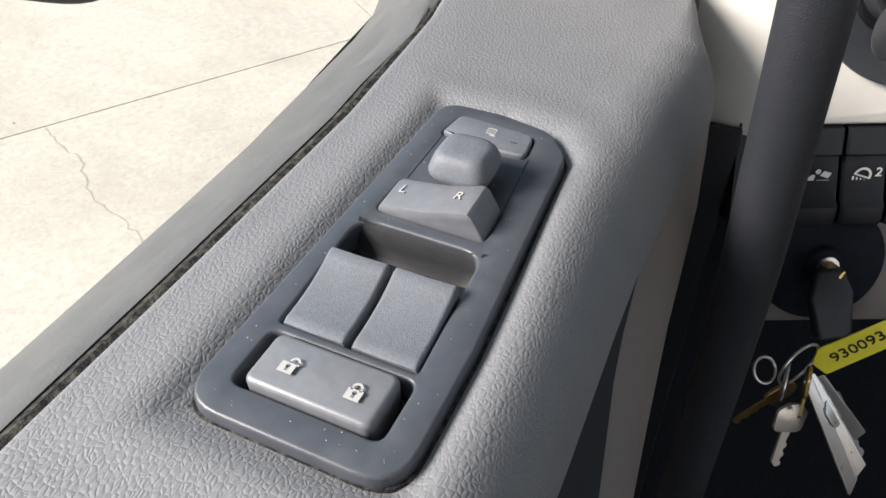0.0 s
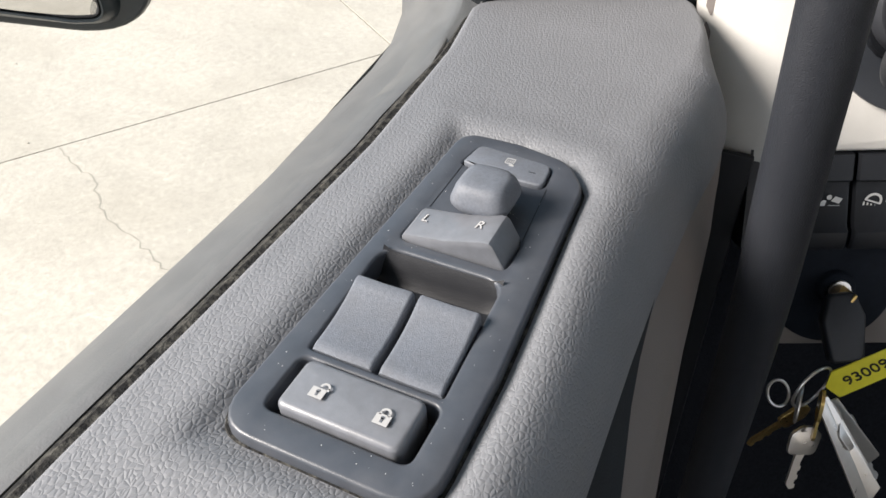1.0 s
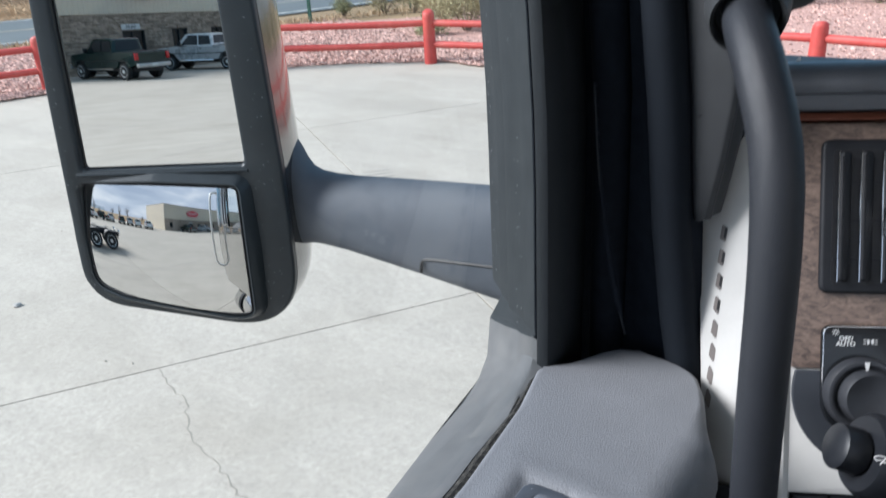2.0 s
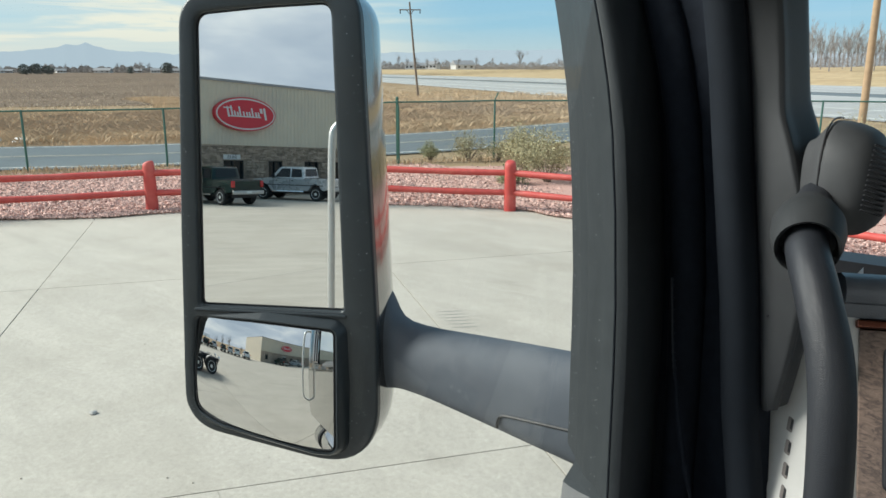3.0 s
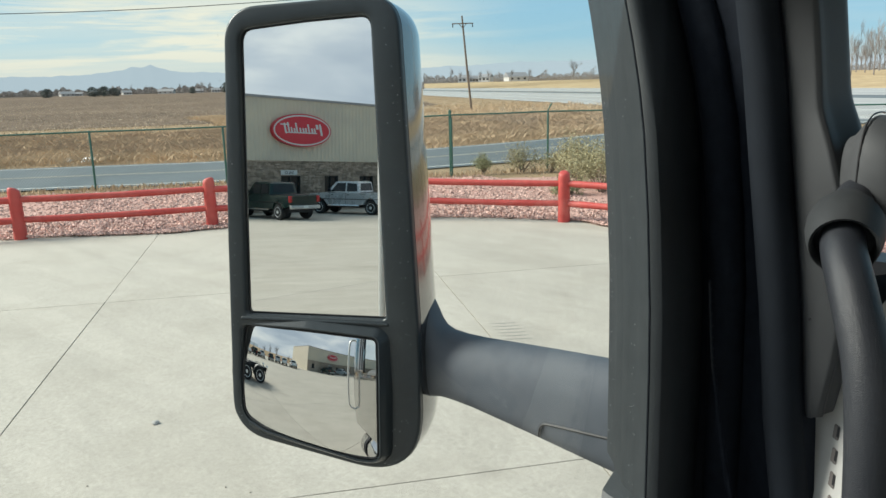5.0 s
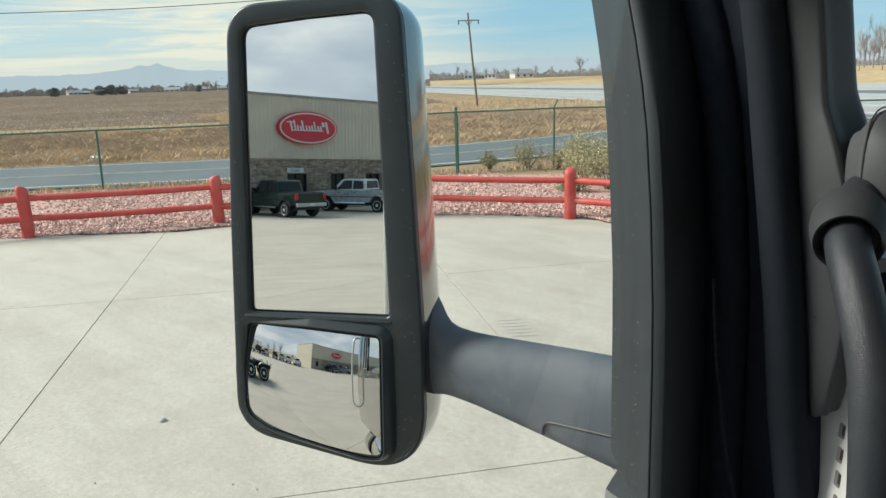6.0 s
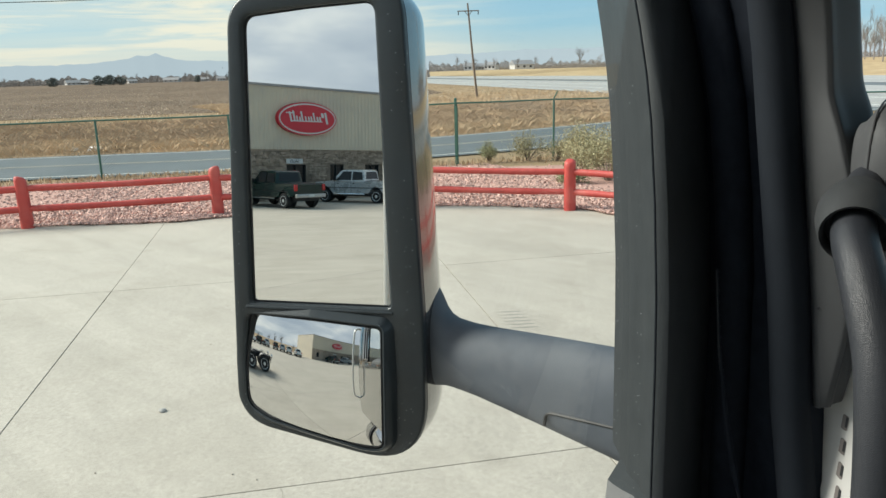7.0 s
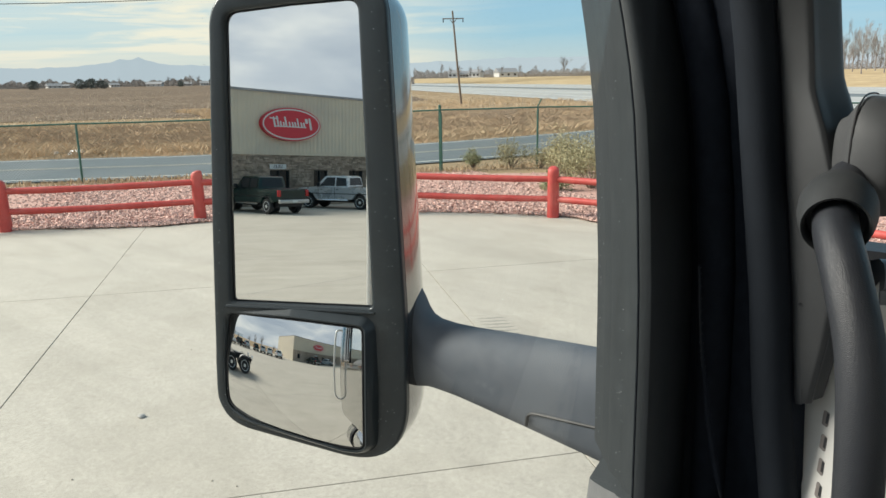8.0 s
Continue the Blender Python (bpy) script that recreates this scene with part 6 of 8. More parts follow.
def build_paving():
    lot = thing("pavement", (-6, 2, -0.02), "pale stained concrete lot with sawn joints", "pavement", kind="structure")
    bed = bmesh.new()
    bed.faces.new([bed.verts.new((x, y, -0.022)) for x, y in [*EDGE, (31, -10), (31, -66), (-54, -66), (-54, -30)]])
    bmesh.ops.triangulate(bed, faces=bed.faces)
    for f in bed.faces:
        f.normal_update()
        if f.normal.z < 0:
            f.normal_flip()
    part("joint_bed", bed, M_JOINT, lot)
    su, sv, gap = 5.55, 4.52, 0.008
    u0, v0 = 4.57, -2.31
    mesh = None
    turn = math.atan2(U.y, U.x)
    full = rect(-su / 2 + gap / 2, -sv / 2 + gap / 2, su / 2 - gap / 2, sv / 2 - gap / 2)
    for i in range(-12, 4):
        for j in range(-16, 4):
            c = U * (u0 + su * (i + 0.5)) + V * (v0 + sv * (j + 0.5))
            d, side = near_line(EDGE, c.x, c.y)
            if (side < 0 and d > 4.3) or c.y < -62 or abs(c.x) > 52 or c.x > 30:
                continue
            place = Matrix.Translation((c.x, c.y, 0)) @ Matrix.Rotation(turn, 4, "Z")
            loop = full
            if d < 4.4:
                # cut along the nearest stretch of the edge
                def gone(p):
                    q = place @ Vector((p[0], p[1], 0))
                    dd, ss = near_line(EDGE, q.x, q.y)
                    return -dd * ss
                loop = []
                for (ax, ay), (bx, by) in zip(full, full[1:] + full[:1]):
                    for k in range(8):
                        p0 = (ax + (bx - ax) * k / 8, ay + (by - ay) * k / 8)
                        p1 = (ax + (bx - ax) * (k + 1) / 8, ay + (by - ay) * (k + 1) / 8)
                        g0, g1 = gone(p0), gone(p1)
                        if g0 <= 0.8:
                            loop.append(p0)
                        if (g0 <= 0.8) != (g1 <= 0.8):
                            f = (0.8 - g0) / (g1 - g0)
                            loop.append((p0[0] + (p1[0] - p0[0]) * f, p0[1] + (p1[1] - p0[1]) * f))
                if len(loop) < 3:
                    continue
            if loop is full and mesh is not None:
                ob = new("slab", mesh)
            else:
                bm = prism(loop, -0.02, 0.0, 0.004 if loop is full else 0.0, 1)
                ob = part("slab", bm, M_CONCRETE, smooth=0)
                if loop is full:
                    mesh = ob.data
            ob.parent = lot
            ob.matrix_parent_inverse = lot.matrix_basis.inverted()
            ob.matrix_basis = place

    def crack(points, wide, seed):
        rnd = random.Random(seed)
        line = []
        for (ax, ay), (bx, by) in zip(points, points[1:]):
            n = max(3, int(math.hypot(bx - ax, by - ay) / 0.045))
            for k in range(n):
                t = k / n
                line.append((ax + (bx - ax) * t + rnd.uniform(-0.016, 0.016), ay + (by - ay) * t + rnd.uniform(-0.016, 0.016)))
        line.append(points[-1])
        bm = bmesh.new()
        rows = []
        for k, (x, y) in enumerate(line):
            w = wide * rnd.uniform(0.4, 1.3) * (1 if k < len(line) * 0.8 else 0.5)
            rows.append((bm.verts.new((x - w * 0.5, y - w * 0.7, 0.0012)), bm.verts.new((x + w * 0.5, y + w * 0.7, 0.0012))))
        for a, b in zip(rows, rows[1:]):
            bm.faces.new((a[0], a[1], b[1], b[0]))
        for f in bm.faces:
            f.normal_update()
            if f.normal.z < 0:
                f.normal_flip()
        return bm
    part("crack", crack([(-3.78, 2.53), (-3.50, 2.41), (-3.32, 2.37), (-3.10, 2.17), (-2.83, 2.08), (-2.74, 2.05), (-2.30, 1.90), (-1.9, 1.62)], 0.0055, 3), M_CRACK, lot, "wandering hairline crack", smooth=0)
    part("crack", crack([(-3.10, 2.17), (-3.32, 1.92), (-3.58, 1.62), (-3.9, 1.2)], 0.003, 4), M_CRACK, lot, "hairline crack", smooth=0)
    # faint tyre scuffs beside the joint
    for k in range(6):
        c = Vector((-4.96 + 0.095 * k, 6.50 - 0.062 * k, 0.0016))
        d = Vector((0.10, 0.115, 0))
        w = Vector((0.016, -0.012, 0))
        scuff = bmesh.new()
        scuff.faces.new([scuff.verts.new(p) for p in (c - d - w * 0.4, c - w * 0.2 + w, c + d + w * 0.5, c + d - w * 0.4, c - w * 0.8, c - d - w)])
        scuff.faces.ensure_lookup_table()
        scuff.normal_update()
        if scuff.faces[0].normal.z < 0:
            scuff.faces[0].normal_flip()
        part("tyre_scuff", scuff, M_SCUFF, lot, "faint grey tyre scuff", smooth=0)
    stone = bmesh.new()
    bmesh.ops.create_icosphere(stone, subdivisions=2, radius=0.030)
    for v in stone.verts:
        v.co *= 1 + 0.35 * noise.noise(v.co * 40)
        v.co.z *= 0.5
    ob = part("stone", stone, M_STONE, m=Matrix.Translation((-5.567, 2.593, 0.012)))
    tagged(ob, "small dark stone on the concrete", "stone")
    rnd = random.Random(8)
    bits = bmesh.new()
    for _ in range(26):
        x, y = rnd.uniform(-12, -4), rnd.uniform(0.5, 10)
        r = rnd.uniform(0.003, 0.008)
        bmesh.ops.create_icosphere(bits, subdivisions=1, radius=r, matrix=Matrix.Translation((x, y, r * 0.4)))
    ob = part("grit", bits, M_CRACK, smooth=0)
    tagged(ob, "scattered dark grit on the concrete", "grit", kind="stuff")


def build_gravel():
    inner = smooth_path([(x, y, 0) for x, y in EDGE], 8)
    outer = smooth_path([(x, y, 0) for x, y in CLINK], 8)
    bm = bmesh.new()
    n = 160
    rows = []
    for k in range(n + 1):
        a = inner[min(len(inner) - 1, round(k / n * (len(inner) - 1)))]
        # nearest place on the wire fence
        b = min(outer, key=lambda q: (q - a).length)
        row = []
        for t in (-0.0, 0.02, 0.3, 0.7, 0.85, 1.0):
            q = a.lerp(b, t)
            row.append(bm.verts.new((q.x, q.y, 0.004 + 0.028 * min(1, t * 3.3) - 0.12 * step(0.7, 1.0, t))))
        rows.append(row)
    for a, b in zip(rows, rows[1:]):
        for i in range(5):
            bm.faces.new((a[i], b[i], b[i + 1], a[i + 1]))
    for f in bm.faces:
        f.normal_update()
        if f.normal.z < 0:
            f.normal_flip()
    g = part("gravel_strip", bm, M_GRAVELBED)
    tagged(g, "bed of pinkish red gravel along the lot", "gravel", kind="structure")
    rng = np.random.default_rng(11)
    count = 42000
    k = rng.random(count) ** 1.0
    t = rng.random(count) ** 1.35 * 1.012 - 0.012
    src = np.array([(p.x, p.y) for p in inner])
    dst = np.array([tuple(min(outer, key=lambda q: (q - p).length))[:2] for p in inner])
    pos = 18 + k * (len(inner) - 19 - 10)
    i = np.clip(pos.astype(int), 0, len(inner) - 2)
    f = (pos - i)[:, None]
    a = src[i] * (1 - f) + src[i + 1] * f
    b = dst[i] * (1 - f) + dst[i + 1] * f
    q = a + (b - a) * t[:, None]
    tt = np.clip((t - 0.7) / 0.3, 0, 1)
    h = 0.03 - 0.12 * tt * tt * (3 - 2 * tt)
    base = np.array([(1, 0, 0), (-1, 0, 0), (0, 1, 0), (0, -1, 0), (0, 0, 1), (0, 0, -1)], float)
    size = rng.uniform(0.016, 0.044, count)
    verts = base[None] * size[:, None, None] * rng.uniform(0.55, 1.25, (count, 6, 3))
    verts += rng.normal(0, 0.25, (count, 6, 3)) * size[:, None, None]
    verts[:, :, 2] *= 0.7
    ang = rng.random(count) * 6.28
    c, s = np.cos(ang)[:, None], np.sin(ang)[:, None]
    x = verts[:, :, 0] * c - verts[:, :, 1] * s + q[:, None, 0]
    y = verts[:, :, 0] * s + verts[:, :, 1] * c + q[:, None, 1]
    z = verts[:, :, 2] + h[:, None] + size[:, None] * 0.3
    allv = np.stack([x, y, z], -1).reshape(-1, 3)
    tri = np.array([(0, 2, 4), (2, 1, 4), (1, 3, 4), (3, 0, 4), (2, 0, 5), (1, 2, 5), (3, 1, 5), (0, 3, 5)])
    faces = (tri[None] + 6 * np.arange(count)[:, None, None]).reshape(-1, 3)
    me = bpy.data.meshes.new("gravel")
    me.from_pydata(allv.tolist(), [], faces.tolist())
    me.materials.append(M_GRAVEL)
    ob = new("gravel", me)
    tagged(ob, "loose pink and white landscaping stones", "gravel", kind="stuff")


RED_POSTS = [(-22.2, -9.6), (-20.4, -6.0), (-18.7, -2.2), (-17.0, 1.6), (-15.33, 4.86), (-13.39, 7.80), (-10.75, 10.75), (-7.97, 12.28), (-4.60, 12.62), (-1.24, 12.20), (2.1, 11.3), (5.4, 10.0)]


def build_red_fence():
    fence = thing("rail_fence", (-8, 12.3, 0.0), "red-painted round post and two-rail fence", "fence")
    rnd = random.Random(21)
    for x, y in RED_POSTS:
        bm = bmesh.new()
        rings = []
        n = 18
        lean = (rnd.uniform(-0.02, 0.02), rnd.uniform(-0.02, 0.02))
        tilt = rnd.uniform(0, 6.28)
        for h, r in ((-0.1, 0.120), (0.2, 0.118), (0.6, 0.115), (0.88, 0.112), (0.945, 0.104), (0.975, 0.080), (0.985, 0.040)):
            rings.append([(x + lean[0] * h + r * math.cos(a) * (1 + 0.03 * math.sin(3 * a)), y + lean[1] * h + r * math.sin(a), h + (0.035 * math.cos(a - tilt) * (r / 0.1) if h > 0.8 else 0)) for a in (2 * math.pi * k / n for k in range(n))])
        loft(rings, bm=bm)
        part("post", bm, M_REDPAINT, fence, smooth=50)
    for (ax, ay), (bx, by) in zip(RED_POSTS, RED_POSTS[1:]):
        for h in (0.765, 0.375):
            path = []
            for k in range(9):
                t = k / 8
                path.append((ax + (bx - ax) * t, ay + (by - ay) * t, h + 0.012 * math.sin(t * 3.1 + ax) - 0.006 * math.sin(math.pi * t)))
            part("rail", tube(path, [0.062 * (1 + 0.07 * math.sin(k * 1.7 + ay)) for k in range(9)], 12), M_REDPAINT, fence, smooth=60)


def build_wire_fence():
    fence = thing("wire_fence", (-15.2, 17.0, -0.3), "green coated chain-link fence with steel posts", "fence")
    tall = [1.60, 1.60, 1.60, 1.60, 1.60, 1.61, 1.69] + [1.76] * 8
    for i, (x, y) in enumerate(CLINK):
        corner = i == 7
        g = ground_height(x, y)
        top = tall[i] + (0.16 if corner else 0.03)
        post = part("post", tube([(x, y, g - 0.1), (x, y, top - 0.03), (x, y, top)], [0.045 if corner else 0.031] * 2 + [0.02], 12), M_GREEN, fence)
        if corner:
            part("post", tube([(x + 0.13, y - 0.10, g - 0.1), (x + 0.13, y - 0.10, top - 0.25)], 0.036, 12), M_GREEN, fence)
            for k in range(4):
                part("clamp", tube([(x - 0.05, y + 0.03, 1.80 - 0.45 * k), (x + 0.15, y - 0.12, 1.80 - 0.45 * k)], 0.016, 8), M_GREEN, post)
        if i == 8:
            part("barb_arm", tube([(x, y, top), (x + 0.10, y + 0.05, top + 0.22)], 0.022, 8), M_GREEN, post)
    for (ax, ay), (bx, by), ha, hb in zip(CLINK, CLINK[1:], tall, tall[1:]):
        part("top_rail", tube([(ax, ay, ha), ((ax + bx) / 2, (ay + by) / 2, (ha + hb) / 2 - 0.008), (bx, by, hb)], 0.024, 8), M_GREEN, fence)
    # the woven wire, as thin bars both ways
    verts, faces = [], []
    for (ax, ay), (bx, by), ha, hb in zip(CLINK, CLINK[1:], tall, tall[1:]):
        length = math.hypot(bx - ax, by - ay)
        d = Vector((bx - ax, by - ay, 0)) / length
        nrm = Vector((-d.y, d.x, 0))
        low, top, w = min(ground_height(ax, ay), ground_height(bx, by)) + 0.03, (ha + hb) / 2, 0.003
        pitch = 0.085
        rise = top - low
        n = int(length / pitch)
        for sgn in (1, -1):
            for k in range(-int(rise / pitch) - 1, n + int(rise / pitch) + 2):
                s0, s1 = k * pitch, k * pitch + sgn * rise
                z0, z1 = low, top
                lo_s, hi_s = min(s0, s1), max(s0, s1)
                if hi_s <= 0 or lo_s >= length:
                    continue
                t0, t1 = 0.0, 1.0
                for bound in (0, length):
                    t = (bound - s0) / (s1 - s0)
                    if 0 < t < 1:
                        if bound == 0:
                            t0, t1 = (max(t0, t), t1) if s0 < 0 else (t0, min(t1, t))
                        else:
                            t0, t1 = (max(t0, t), t1) if s0 > length else (t0, min(t1, t))
                if t1 <= t0:
                    continue
                p = [Vector((ax, ay, 0)) + d * (s0 + (s1 - s0) * t) + Vector((0, 0, z0 + (z1 - z0) * t)) for t in (t0, t1)]
                b = len(verts)
                for q in p:
                    verts += [tuple(q + d * w), tuple(q - d * w), tuple(q + nrm * w * 1.5)]
                faces += [(b, b + 1, b + 4, b + 3), (b + 1, b + 2, b + 5, b + 4), (b + 2, b, b + 3, b + 5)]
    me = bpy.data.meshes.new("wire_mesh")
    me.from_pydata(verts, [], faces)
    me.materials.append(M_GREENWIRE)
    ob = new("wire_mesh", me)
    ob.parent = fence
    ob.matrix_parent_inverse = fence.matrix_basis.inverted()
    tagged(ob, "diamond-woven green wire", kind="stuff")


def blades(name, count, place, tall, wide, mat, label, seed, droop=0.35):
    """Many upright two-faced blades; place(rng, n) gives x, y and ground height."""
    rng = np.random.default_rng(seed)
    x, y, z = place(rng, count)
    h = tall * rng.uniform(0.35, 1.25, count)
    w = wide * rng.uniform(0.5, 1.4, count)
    a = rng.random(count) * 6.283
    lx, ly = np.cos(a) * w, np.sin(a) * w
    dx, dy = rng.normal(0, droop, count) * h, rng.normal(0, droop, count) * h
    v = np.empty((count, 4, 3))
    v[:, 0] = np.stack([x - lx, y - ly, z], -1)
    v[:, 1] = np.stack([x + lx, y + ly, z], -1)
    v[:, 2] = np.stack([x + dx * 0.4 + lx * 0.7, y + dy * 0.4 + ly * 0.7, z + h * 0.6], -1)
    v[:, 3] = np.stack([x + dx, y + dy, z + h], -1)
    b = 4 * np.arange(count)[:, None]
    faces = np.concatenate([b + np.array([[0, 1, 2]]), b + np.array([[0, 2, 3]])]).tolist()
    me = bpy.data.meshes.new(name)
    me.from_pydata(v.reshape(-1, 3).tolist(), [], faces)
    me.materials.append(mat)
    ob = new(name, me)
    tagged(ob, label, "grass", kind="stuff")


def verge(rng, n, lo, hi, s0, s1, clump=0.0):
    """Places beside the road, lo to hi metres beyond its middle."""
    pts = np.array([(p.x, p.y) for p in smooth_path([(x, y, 0) for x, y in ROAD], 12)])
    pos = (s0 + (s1 - s0) * rng.random(n)) * (len(pts) - 2)
    i = pos.astype(int)
    f = (pos - i)[:, None]
    p = pts[i] * (1 - f) + pts[i + 1] * f
    d = pts[i + 1] - pts[i]
    d /= np.linalg.norm(d, axis=1)[:, None]
    nrm = np.stack([-d[:, 1], d[:, 0]], -1)
    off = lo + (hi - lo) * rng.random(n) ** 1.2
    q = p + nrm * off[:, None]
    return q[:, 0], q[:, 1], np.array([ground_height(a, b) for a, b in q]) - 0.05


def build_grass():
    def tufts(lo, hi, s0, s1, per):
        def f(rng, n):
            m = n // per
            x, y, z = verge(rng, m, lo, hi, s0, s1)
            x, y, z = np.repeat(x, per), np.repeat(y, per), np.repeat(z, per)
            k = len(x)
            x = np.concatenate([x, x[:n - k]]) + rng.normal(0, 0.35, n)
            y = np.concatenate([y, y[:n - k]]) + rng.normal(0, 0.35, n)
            return x, y, np.concatenate([z, z[:n - k]])
        return f
    blades("tall_dry_grass", 210000, tufts(6.0, 30.0, 0.16, 0.72, 60), 0.42, 0.008, M_GRASS, "tall tangled tan roadside grass", 31, 0.75)
    blades("brown_weeds", 100000, tufts(8.0, 26.0, 0.16, 0.72, 220), 0.50, 0.008, M_BROWNWEED, "brown dead weeds in clumps on the verge", 36, 0.8)
    blades("roadside_grass", 20000, tufts(4.6, 7.0, 0.16, 0.72, 14), 0.18, 0.02, M_GRASS, "short straw-coloured verge grass", 32)
    blades("far_grass", 60000, tufts(17.0, 60.0, 0.30, 0.80, 24), 0.40, 0.018, M_GRASS, "dry grass stretching to the highway", 33)

    def stub(rng, n):
        r = 62 + 260 * rng.random(n) ** 1.5
        a = np.radians(118 + 52 * rng.random(n))
        x, y = r * np.cos(a), r * np.sin(a)
        return x, y, np.full(n, -0.73)
    blades("stubble", 44000, stub, 0.09, 0.06, M_STUBBLE, "pale crop stubble on the field", 34, 0.9)

    def near(rng, n):
        k = rng.random(n) * (len(CLINK) - 2)
        i = k.astype(int)
        f = (k - i)[:, None]
        c = np.array(CLINK)
        p = c[i] * (1 - f) + c[i + 1] * f
        p = p + rng.normal(0, 0.5, (n, 2))
        return p[:, 0], p[:, 1], np.array([ground_height(a, b) for a, b in p]) - 0.04
    blades("fence_weeds", 5000, near, 0.16, 0.02, M_GRASS, "dry weeds along the wire fence", 35)


def shrub(x, y, z, wide, tall, mat, seed, label, leaves=1500, leaf=0.026):
    leaves = int(leaves * 2.6)
    rnd = random.Random(seed)
    s = thing("shrub", (x, y, z), label, "shrub")
    twigs = bmesh.new()
    tips = []
    for k in range(20):
        a, lean = rnd.uniform(0, 6.28), rnd.uniform(0.1, 1.0)
        end = Vector((x + math.cos(a) * wide * 0.5 * lean, y + math.sin(a) * wide * 0.5 * lean, z + tall * rnd.uniform(0.5, 1.0) * (1.1 - 0.45 * lean)))
        mid = Vector((x, y, z)).lerp(end, 0.5) + Vector((rnd.uniform(-0.05, 0.05), rnd.uniform(-0.05, 0.05), 0.05))
        tube([(x + rnd.uniform(-0.05, 0.05), y + rnd.uniform(-0.05, 0.05), z), mid, end], [0.010, 0.007, 0.003], 5, bm=twigs)
        tips += [mid.lerp(end, t) for t in (0.2, 0.5, 0.8, 1.0)]
    part("twigs", twigs, M_TWIG, s)
    rng = np.random.default_rng(seed)
    t = np.array([tuple(p) for p in tips])
    c = t[rng.integers(0, len(t), leaves)] + rng.normal(0, 0.085 * wide, (leaves, 3))
    c[:, 2] = np.maximum(c[:, 2], z + 0.02)
    a = rng.normal(0, 1, (leaves, 3))
    b = rng.normal(0, 1, (leaves, 3))
    a /= np.linalg.norm(a, axis=1)[:, None]
    b -= (b * a).sum(1)[:, None] * a
    b /= np.linalg.norm(b, axis=1)[:, None]
    sz = leaf * rng.uniform(0.5, 1.4, leaves)[:, None]
    v = np.stack([c - a * sz, c + b * sz * 0.45, c + a * sz, c - b * sz * 0.45], 1).reshape(-1, 3)
    me = bpy.data.meshes.new("leaves")
    me.from_pydata(v.tolist(), [], (4 * np.arange(leaves)[:, None] + np.arange(4)).tolist())
    me.materials.append(mat)
    ob = new("leaves", me)
    ob.parent = s
    ob.matrix_parent_inverse = s.matrix_basis.inverted()


def build_shrubs():
    for i, (x, y, w, t, mat, n) in enumerate(((-10.4, 16.6, 1.9, 1.35, M_SAGE, 2600), (-9.3, 15.9, 1.5, 1.25, M_SAGE, 2200), (-11.6, 18.1, 1.2, 1.0, M_SAGE, 1200), (-9.75, 15.1, 0.8, 0.5, M_WEED, 900),
                                            (-14.65, 17.9, 0.7, 0.62, M_WEED, 800), (-13.7, 18.6, 1.3, 0.85, M_SAGE, 900), (-12.9, 19.0, 0.9, 0.7, M_SAGE, 700),
                                            (-3.9, 22.0, 2.4, 1.5, M_SAGE, 3000), (-1.2, 22.6, 2.2, 1.5, M_SAGE, 2600), (-6.3, 20.8, 1.8, 1.3, M_SAGE, 1800), (1.8, 22.5, 2.2, 1.4, M_SAGE, 2200))):
        shrub(x, y, ground_height(x, y) - 0.02, w, t, mat, 50 + i, "dry grey-green shrub beside the gravel" if mat is M_SAGE else "low green weed clump in the gravel", n)


TREE_KINDS = {}


def tree_meshes(kind):
    """Trunk and fine bare crown of a tree one unit tall; a few kinds, reused at other sizes and turns."""
    if kind in TREE_KINDS:
        return TREE_KINDS[kind]
    rnd = random.Random(kind)
    trunk = tube([(0, 0, -0.02), (0.01, 0, 0.18), (0.0, 0.01, 0.36)], [0.014, 0.011, 0.008], 6)
    verts, faces = [], []

    def twig(p, q, r):
        d = (q - p).normalized()
        a = d.orthogonal().normalized()
        b = d.cross(a)
        n = len(verts)
        for c, k in ((p, r), (q, r * 0.6)):
            verts.extend(tuple(c + (a * math.cos(w) + b * math.sin(w)) * k) for w in (0, 2.09, 4.19))
        faces.extend(((n, n + 1, n + 4, n + 3), (n + 1, n + 2, n + 5, n + 4), (n + 2, n, n + 3, n + 5)))

    def grow(p, d, length, r, level):
        q = p + d * length
        twig(p, q, r)
        if level >= 5:
            return
        for _ in range(3 if level else 8):
            nd = (d + Vector((rnd.uniform(-1, 1), rnd.uniform(-1, 1), rnd.uniform(0.1, 0.9))) * (0.50 + 0.05 * level)).normalized()
            grow(p.lerp(q, rnd.uniform(0.25, 1.0)), nd, length * rnd.uniform(0.5, 0.75), max(r * 0.55, 0.0009), level + 1)
    grow(Vector((0, 0, 0.03)), Vector((0, 0, 1)), 0.34, 0.008, 0)
    crown = bpy.data.meshes.new("crown")
    crown.from_pydata(verts, [], faces)
    crown.materials.append(M_FARTREE)
    stem = bpy.data.meshes.new("trunk")
    trunk.to_mesh(stem)
    trunk.free()
    stem.materials.append(M_FARTREE)
    TREE_KINDS[kind] = (stem, crown)
    return TREE_KINDS[kind]


def bare_tree(x, y, z, tall, seed, wide=1.0):
    s = thing("bare_tree", (x, y, z), "leafless grey tree far across the fields", "tree")
    turn = Matrix.Translation((x, y, z)) @ Matrix.Rotation(seed * 1.3, 4, "Z") @ Matrix.Diagonal((tall * wide, tall * wide, tall, 1))
    for name, me in zip(("trunk", "crown"), tree_meshes(seed % 6)):
        ob = new(name, me)
        ob.parent = s
        ob.matrix_parent_inverse = s.matrix_basis.inverted()
        ob.matrix_basis = turn


